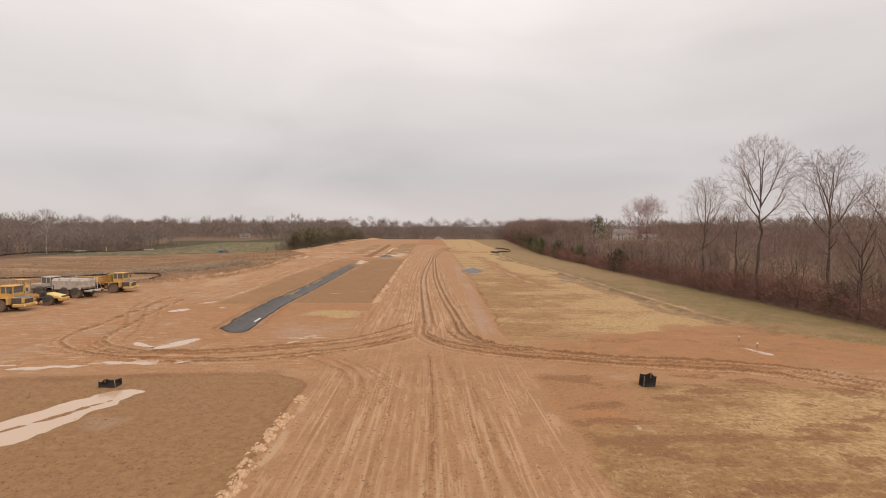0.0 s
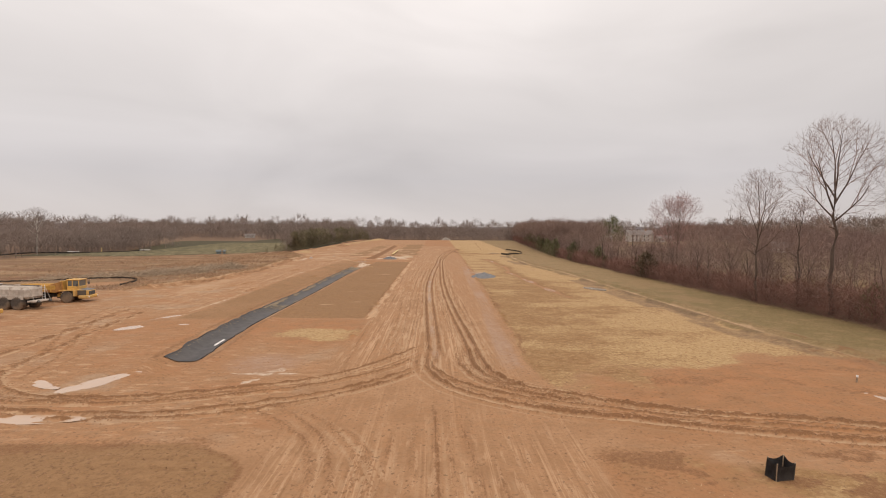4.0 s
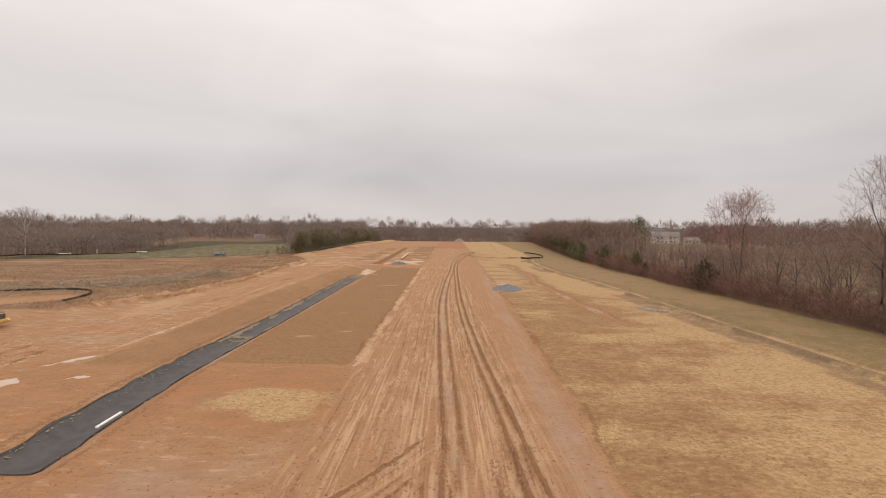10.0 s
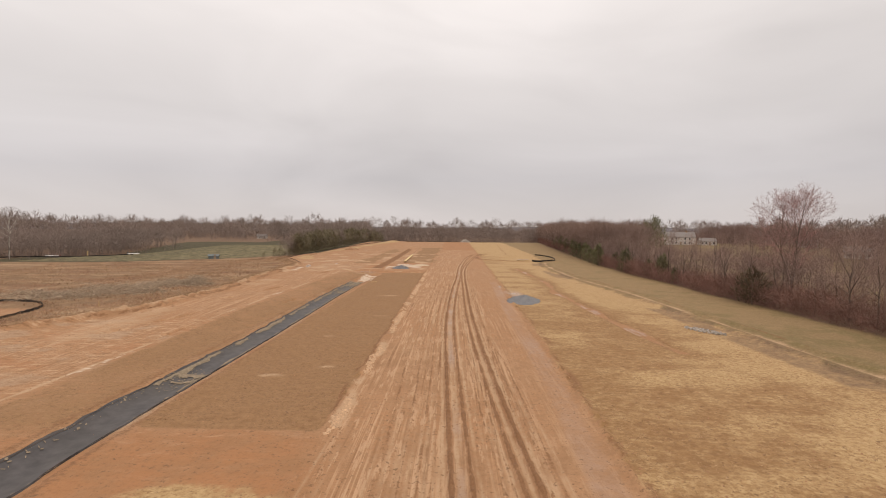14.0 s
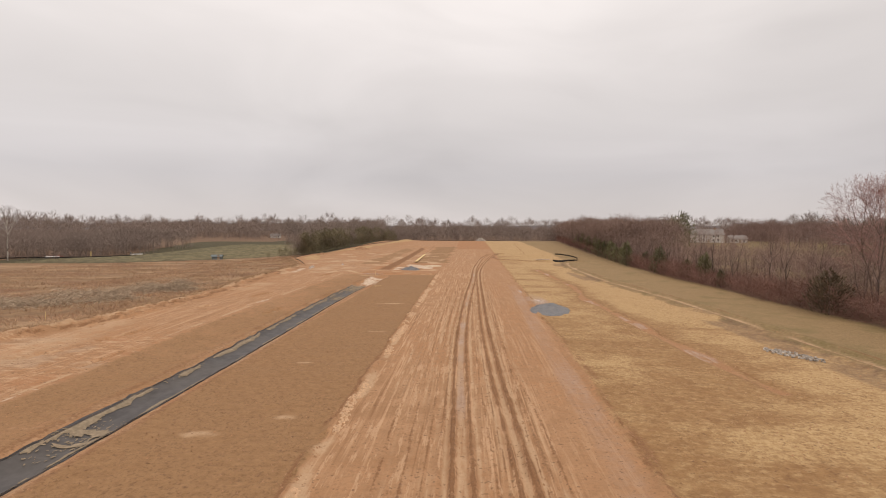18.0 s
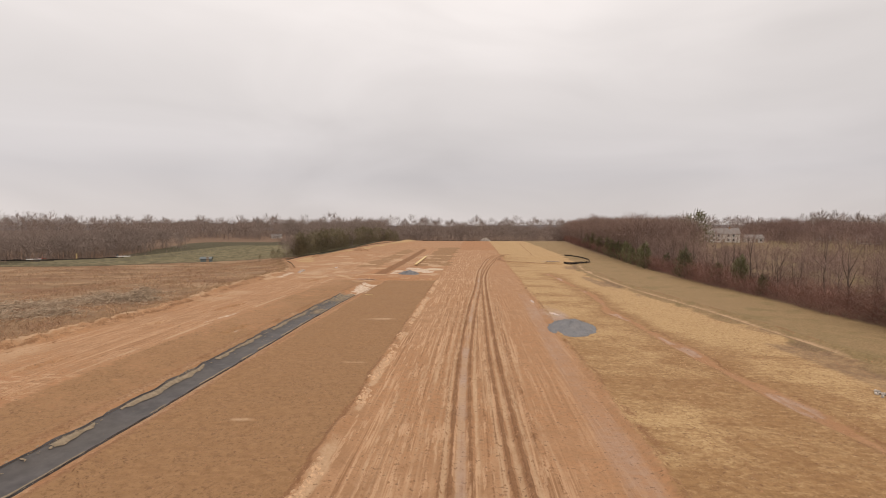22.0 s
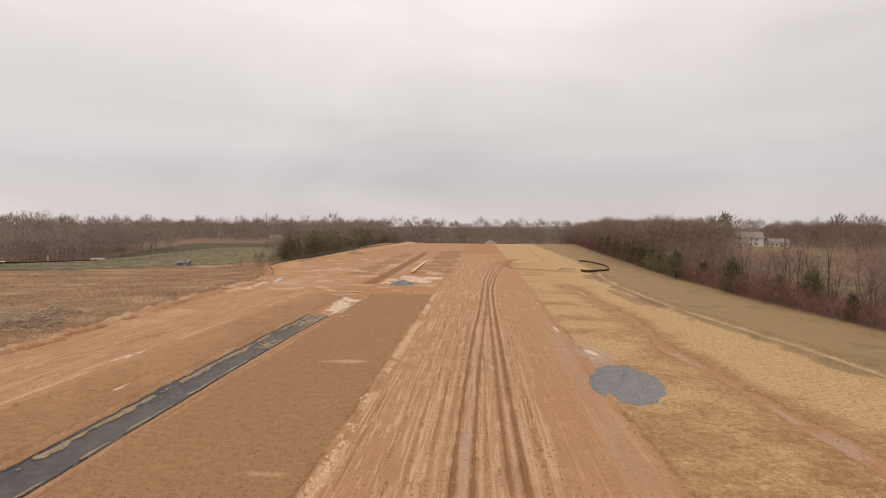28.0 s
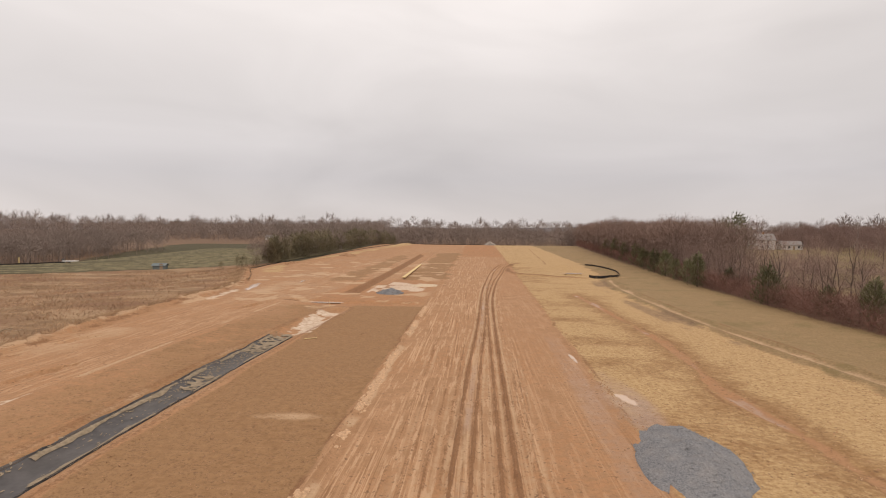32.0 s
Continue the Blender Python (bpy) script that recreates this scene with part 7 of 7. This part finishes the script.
def build_tanker(x, y, turn):
    """Dusty off-road water truck, its nose towards +x; the rear axle at x = 0."""
    root = thing("water_truck", pose(x, y, spot(x, y) - 0.04, 0, 0, turn), "dust-grey off-road water tank truck with a rear ladder", "water truck")
    for wx in (0.0, 2.0, 6.6):
        for s in (-1, 1):
            wheel(root, wx, s * 1.2, 0.90, 0.70, DUSTY)
    part("chassis", box(-1.2, 8.0, -0.45, 0.45, 0.75, 1.2, 0.05), STEEL, root)
    tank = part("tank", box(-1.4, 4.6, -1.35, 1.35, 1.45, 3.15, 0.35), DUSTY, root, "rounded pale grey water tank")
    for k in (-0.6, 1.2, 3.0):
        part("band", box(k - 0.06, k + 0.06, -1.38, 1.38, 1.42, 3.18, 0.33), DUSTY, tank)
    part("hatch", rod((1.4, 0, 3.12), (1.4, 0, 3.35), 0.35, 0.32, 14), DUSTY, tank)
    part("walkway", box(-1.3, 4.4, -0.9, -0.5, 3.16, 3.22, 0.01), STEEL, root)
    for s in (-1, 1):
        part("skirt", box(-1.0, 4.2, s * 1.42 - 0.05, s * 1.42 + 0.05, 1.42, 2.0, 0.03), DUSTY, root)
    part("pump_deck", box(-2.6, -1.4, -1.25, 1.25, 1.1, 1.3, 0.03), DUSTY, root)
    for s in (-1, 1):
        part("spray_head", rod((-2.6, s * 0.9, 1.0), (-2.85, s * 0.9, 1.25), 0.14, 0.2, 10), STEEL, root)
        part("handrail", rod((-2.5, s * 1.2, 1.3), (-1.6, s * 1.2, 3.1), 0.03, 0.03, 6), DUSTY, root)
    ladder = new("ladder")
    ladder.parent = root
    for s in (-0.22, 0.22):
        part("rail", rod((-1.15 + s, -1.5, 1.0), (-1.15 + s, -1.42, 3.2), 0.035, 0.035, 6), WHITE, ladder)
    for k in range(6):
        part("rung", rod((-1.37, -1.49, 1.2 + 0.33 * k), (-0.93, -1.49, 1.2 + 0.33 * k), 0.025, 0.025, 6), WHITE, ladder)
    part("hood", box(6.4, 8.6, -1.05, 1.05, 1.4, 2.2, 0.1), DUSTY, root)
    part("bumper", box(8.2, 9.0, -1.35, 1.35, 0.7, 1.4, 0.1), DUSTY, root)
    truck_cab(root, 5.7, 1.9, 1.6, DUSTY)
    return root


def build_roller(x, y, turn):
    """Soil compactor: engine hood over rear tyres, platform with roll bar, steel drum ahead (+x)."""
    root = thing("soil_compactor", pose(x, y, spot(x, y) - 0.03, 0, 0, turn), "yellow and cream soil compactor with an open roll bar", "compactor")
    for s in (-1, 1):
        wheel(root, 0, s * 0.85, 0.76, 0.55, CREAM)
    part("engine_hood", box(-1.7, 0.5, -0.72, 0.72, 1.0, 1.85, 0.14, None, lambda a, b, c: (a, b, c - (0.45 if a < -1 and c > 1.5 else 0))), CREAM, root)
    part("counterweight", box(-1.95, -1.3, -0.8, 0.8, 0.65, 1.2, 0.10), YELLOW, root)
    part("radiator_grille", box(-1.78, -1.70, -0.5, 0.5, 1.2, 1.42, 0), STEEL, root)
    part("platform", box(0.45, 1.9, -0.85, 0.85, 1.0, 1.12, 0.02), STEEL, root)
    part("seat", box(0.6, 1.1, -0.3, 0.3, 1.15, 1.85, 0.08), STEEL, root)
    part("console", box(1.55, 1.85, -0.35, 0.35, 1.1, 1.9, 0.05), STEEL, root)
    bar = new("roll_bar")
    bar.parent = root
    for s in (-1, 1):
        part("upright", rod((0.5, s * 0.78, 1.05), (0.55, s * 0.74, 2.75), 0.06, 0.06, 8), STEEL, bar)
    part("crossbar", rod((0.55, -0.76, 2.72), (0.55, 0.76, 2.72), 0.06, 0.06, 8), STEEL, bar)
    part("joint", box(1.8, 2.6, -0.3, 0.3, 0.6, 1.0, 0.05), STEEL, root)
    for s in (-1, 1):
        part("drum_frame", box(2.3, 4.7, s * 1.12 - 0.08, s * 1.12 + 0.08, 0.6, 1.0, 0.04), YELLOW, root)
    for a in (2.3, 4.55):
        part("crossbeam", box(a, a + 0.2, -1.2, 1.2, 0.6, 1.0, 0.04), YELLOW, root)
    drum = lathe([(0.2, -1.02), (0.72, -1.02), (0.75, -0.98), (0.75, 0.98), (0.72, 1.02), (0.2, 1.02)], 30)
    d = part("drum", drum, RUSTY, root, "muddy steel roller drum")
    d.matrix_basis = pose(3.5, 0, 0.75)
    return root


def build_dozer(x, y, turn):
    """Crawler dozer with open roll frame, blade ahead (+x)."""
    root = thing("bulldozer", pose(x, y, spot(x, y) - 0.03, 0, 0, turn), "small muddy yellow bulldozer parked behind trucks", "bulldozer")
    for s in (-1, 1):
        bm = bmesh.new()
        prof = []
        for i in range(24):
            a = 2 * math.pi * i / 24
            prof.append((1.1 * (1 if math.cos(a) > 0 else -1) * (abs(math.cos(a)) > 0.01) + 0.42 * math.cos(a), 0.45 + 0.42 * math.sin(a)))
        left, right = [bm.verts.new((px, s * 0.85 - 0.22, pz)) for px, pz in prof], [bm.verts.new((px, s * 0.85 + 0.22, pz)) for px, pz in prof]
        bm.faces.new(left)
        bm.faces.new(right[::-1])
        for i in range(24):
            bm.faces.new((left[i], right[i], right[(i + 1) % 24], left[(i + 1) % 24]))
        bmesh.ops.recalc_face_normals(bm, faces=bm.faces[:])
        track = part("track", bm, STEEL, root)
        for i in range(10):
            part("track_shoe", box(-1.35 + i * 0.28, -1.2 + i * 0.28, s * 0.85 - 0.26, s * 0.85 + 0.26, 0.86, 0.93, 0.01), STEEL, track)
    part("engine_hood", box(0.0, 1.6, -0.5, 0.5, 0.8, 1.7, 0.08), YELLOW, root)
    part("body", box(-1.4, 0.1, -0.62, 0.62, 0.7, 1.35, 0.06), YELLOW, root)
    part("seat", box(-0.9, -0.4, -0.3, 0.3, 1.35, 2.0, 0.08), STEEL, root)
    for px in (-1.2, 0.1):
        for s in (-1, 1):
            part("roof_post", rod((px, s * 0.6, 1.3), (px, s * 0.6, 2.7), 0.06, 0.06, 8), YELLOW, root)
    part("roof", box(-1.4, 0.3, -0.75, 0.75, 2.68, 2.8, 0.04), YELLOW, root)
    part("blade", box(2.0, 2.15, -1.6, 1.6, 0.15, 1.1, 0.03), YELLOW, root)
    for s in (-1, 1):
        part("push_arm", box(0.2, 2.05, s * 1.15 - 0.07, s * 1.15 + 0.07, 0.35, 0.55, 0.02), YELLOW, root)
    part("exhaust", rod((0.9, 0.2, 1.7), (0.9, 0.2, 2.35), 0.05, 0.05, 8), STEEL, root)
    return root


build_dump_truck(-55.3, 90.2, 6, "yellow articulated dump truck with a muddy bed")
build_dump_truck(-57.3, 69.4, 4, "muddy yellow articulated dump truck parked on clay")
build_tanker(-56.6, 83.2, 172)
build_roller(-55.3, 75.0, 176)
build_dozer(-70.0, 88.5, -15)


# ---- buildings and field things ----
def gabled(name, x, y, turn, w, d, eave, ridge, walls, roof, label, category, openings=(), chimney=False, group=""):
    """A house or shed: four walls with windows set in, a gabled roof with overhang, gable ends."""
    root = thing(name, pose(x, y, spot(x, y) - 0.1, 0, 0, turn), label, category, group)
    t = 0.18
    for n, a in (("front_wall", (-w / 2, w / 2, -d / 2, -d / 2 + t)), ("rear_wall", (-w / 2, w / 2, d / 2 - t, d / 2)), ("side_wall", (-w / 2, -w / 2 + t, -d / 2 + t, d / 2 - t)), ("side_wall", (w / 2 - t, w / 2, -d / 2 + t, d / 2 - t))):
        part(n, box(*a, 0, eave, 0), walls, root)
    for s in (-1, 1):
        bm = bmesh.new()
        lo = [bm.verts.new((s * w / 2, -d / 2, eave)), bm.verts.new((s * w / 2, d / 2, eave)), bm.verts.new((s * w / 2, 0, ridge))]
        hi = [bm.verts.new((s * (w / 2 - t), v.co.y, v.co.z)) for v in lo]
        bm.faces.new(lo)
        bm.faces.new(hi[::-1])
        for i in range(3):
            bm.faces.new((lo[i], hi[i], hi[(i + 1) % 3], lo[(i + 1) % 3]))
        bmesh.ops.recalc_face_normals(bm, faces=bm.faces[:])
        part("gable", bm, walls, root)
        slope = (ridge - eave) / (d / 2)
        over = 0.4
        part("roof_slope", box(-w / 2 - over, w / 2 + over, 0, d / 2 + over, 0, 0.14, 0.02, None, lambda a, b, c, s=s: (a, s * b, c + ridge - b * slope + 0.02)), roof, root)
    for ox, oz, ow, oh, kind in openings:
        win = new(kind)
        win.parent = root
        part("frame", box(ox - ow / 2 - 0.1, ox + ow / 2 + 0.1, -d / 2 - 0.05, -d / 2 + 0.01, oz - 0.1, oz + oh + 0.1, 0.01), WHITE if kind == "window" else TEAL, win)
        part("pane" if kind == "window" else "leaf", box(ox - ow / 2, ox + ow / 2, -d / 2 - 0.07, -d / 2 - 0.045, oz, oz + oh, 0), WINDOW if kind == "window" else WOOD, win)
    if chimney:
        part("chimney", box(w * 0.22, w * 0.22 + 0.8, -0.4, 0.4, ridge - 0.8, ridge + 1.0, 0.03), RUSTY, root)
    return root


two_rows = tuple((ox, oz, 1.1, 1.5, "window") for oz in (1.0, 3.9) for ox in (-6, -3, 3, 6)) + ((0, 0.2, 1.2, 2.1, "door"),)
one_row = tuple((ox, 1.0, 1.2, 1.3, "window") for ox in (-4, -1.5, 3.5)) + ((1, 0.2, 1.0, 2.0, "door"),)
gabled("house", 170, 423, -12, 20, 10, 5.8, 9.4, SIDING, ROOFING, "white two-storey house with a grey gabled roof", "house", two_rows, True, "houses")
gabled("house", 189, 420, -10, 11, 8, 3.0, 5.2, SIDING, ROOFING, "low white house wing with a grey roof", "house", one_row, False, "houses")
gabled("house", 144, 430, -10, 10, 8, 2.8, 4.8, SIDING, ROOFING, "low white outbuilding behind bare trees", "house", one_row, False, "houses")
gabled("house", 205, 300, -40, 13, 9, 3.2, 5.8, SIDING, ROOFING, "white single-storey house beyond the pasture", "house", one_row, True, "houses")
gabled("house", 245, 395, -30, 12, 9, 3.0, 5.6, SIDING, ROOFING, "white single-storey house beyond the pasture", "house", one_row, False, "houses")
gabled("house", 270, 470, -30, 12, 9, 3.0, 5.6, SIDING, ROOFING, "white single-storey house beyond the pasture", "house", one_row, False, "houses")
gabled("house", -275, 760, 20, 14, 9, 3.2, 6.0, SIDING, ROOFING, "far white farmhouse before dark woods", "house", one_row, False, "houses")
gabled("field_shed", -112.5, 277.5, 14, 4.0, 2.8, 1.5, 2.1, TEAL, TEAL, "small teal shed beside the crop field", "shed", ((0.8, 0.2, 1.0, 1.9, "door"),))


def build_trailer(x, y, turn):
    root = thing("hay_trailer", pose(x, y, spot(x, y), 0, 0, turn), "pale flat trailer at the field's edge", "trailer")
    part("deck", box(-2.6, 2.6, -1.1, 1.1, 0.75, 0.95, 0.03), WHITE, root)
    part("headboard", box(-2.6, -2.45, -1.1, 1.1, 0.95, 1.9, 0.03), STEEL, root)
    part("drawbar", rod((2.6, 0, 0.8), (4.0, 0, 0.5), 0.07, 0.06, 8), STEEL, root)
    for s in (-1, 1):
        wheel(root, -0.7, s * 1.0, 0.4, 0.25, STEEL)


def build_implement(x, y, turn):
    root = thing("farm_implement", pose(x, y, spot(x, y), 0, 0, turn), "red farm implement standing in dry weeds", "farm implement")
    part("frame", box(-1.8, 1.8, -0.15, 0.15, 1.0, 1.25, 0.03), RED, root)
    for k in range(5):
        part("tine", rod((-1.6 + 0.8 * k, 0, 1.0), (-1.75 + 0.8 * k, 0.3, 0.05), 0.05, 0.04, 6), RED, root)
    part("mast", rod((0, 0, 1.2), (0, 0.4, 2.0), 0.08, 0.06, 8), RED, root)
    for s in (-1, 1):
        wheel(root, s * 1.5, -0.3, 0.42, 0.22, STEEL)


build_trailer(-164, 298, 20)
build_trailer(-190, 278, 40)
build_implement(-199, 292, 10)
post = thing("field_post", pose(-193, 305, spot(-193, 305)), "lone pale post standing in weeds", "post")
part("shaft", box(-0.25, 0.25, -0.25, 0.25, -0.1, 3.6, 0.05), BRIGHT_WOOD, post)


def build_crop_rows():
    """Raised beds of the green field."""
    bm = bmesh.new()
    for k in range(24):
        off = k * 5.0
        pts = []
        for i in range(10):
            x = -76 - i * 12
            y = float(np.interp(x, (-400, -260, -146, -112, -90, -72), (225, 244, 258, 282, 300, 304))) + off * (1 + 0.004 * (-76 - x))
            pts.append((x, y))
        top = heights(pts)
        prev = None
        for (x, y), z in zip(pts, top):
            row = [bm.verts.new((x, y - 0.7, z - 0.1)), bm.verts.new((x, y - 0.25, z + 0.22)), bm.verts.new((x, y + 0.25, z + 0.22)), bm.verts.new((x, y + 0.7, z - 0.1))]
            if prev:
                for i in range(3):
                    bm.faces.new((prev[i], prev[i + 1], row[i + 1], row[i]))
            prev = row
    tagged(part("crop_rows", bm, material("pale_mulch", (0.165, 0.138, 0.080), 0.9, grain=0.4, vary=0.4)), "long raised crop rows under pale mulch", "crop rows", kind="stuff")


build_crop_rows()


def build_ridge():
    """Wooded hills that close the horizon, bluish with haze put into their colour."""
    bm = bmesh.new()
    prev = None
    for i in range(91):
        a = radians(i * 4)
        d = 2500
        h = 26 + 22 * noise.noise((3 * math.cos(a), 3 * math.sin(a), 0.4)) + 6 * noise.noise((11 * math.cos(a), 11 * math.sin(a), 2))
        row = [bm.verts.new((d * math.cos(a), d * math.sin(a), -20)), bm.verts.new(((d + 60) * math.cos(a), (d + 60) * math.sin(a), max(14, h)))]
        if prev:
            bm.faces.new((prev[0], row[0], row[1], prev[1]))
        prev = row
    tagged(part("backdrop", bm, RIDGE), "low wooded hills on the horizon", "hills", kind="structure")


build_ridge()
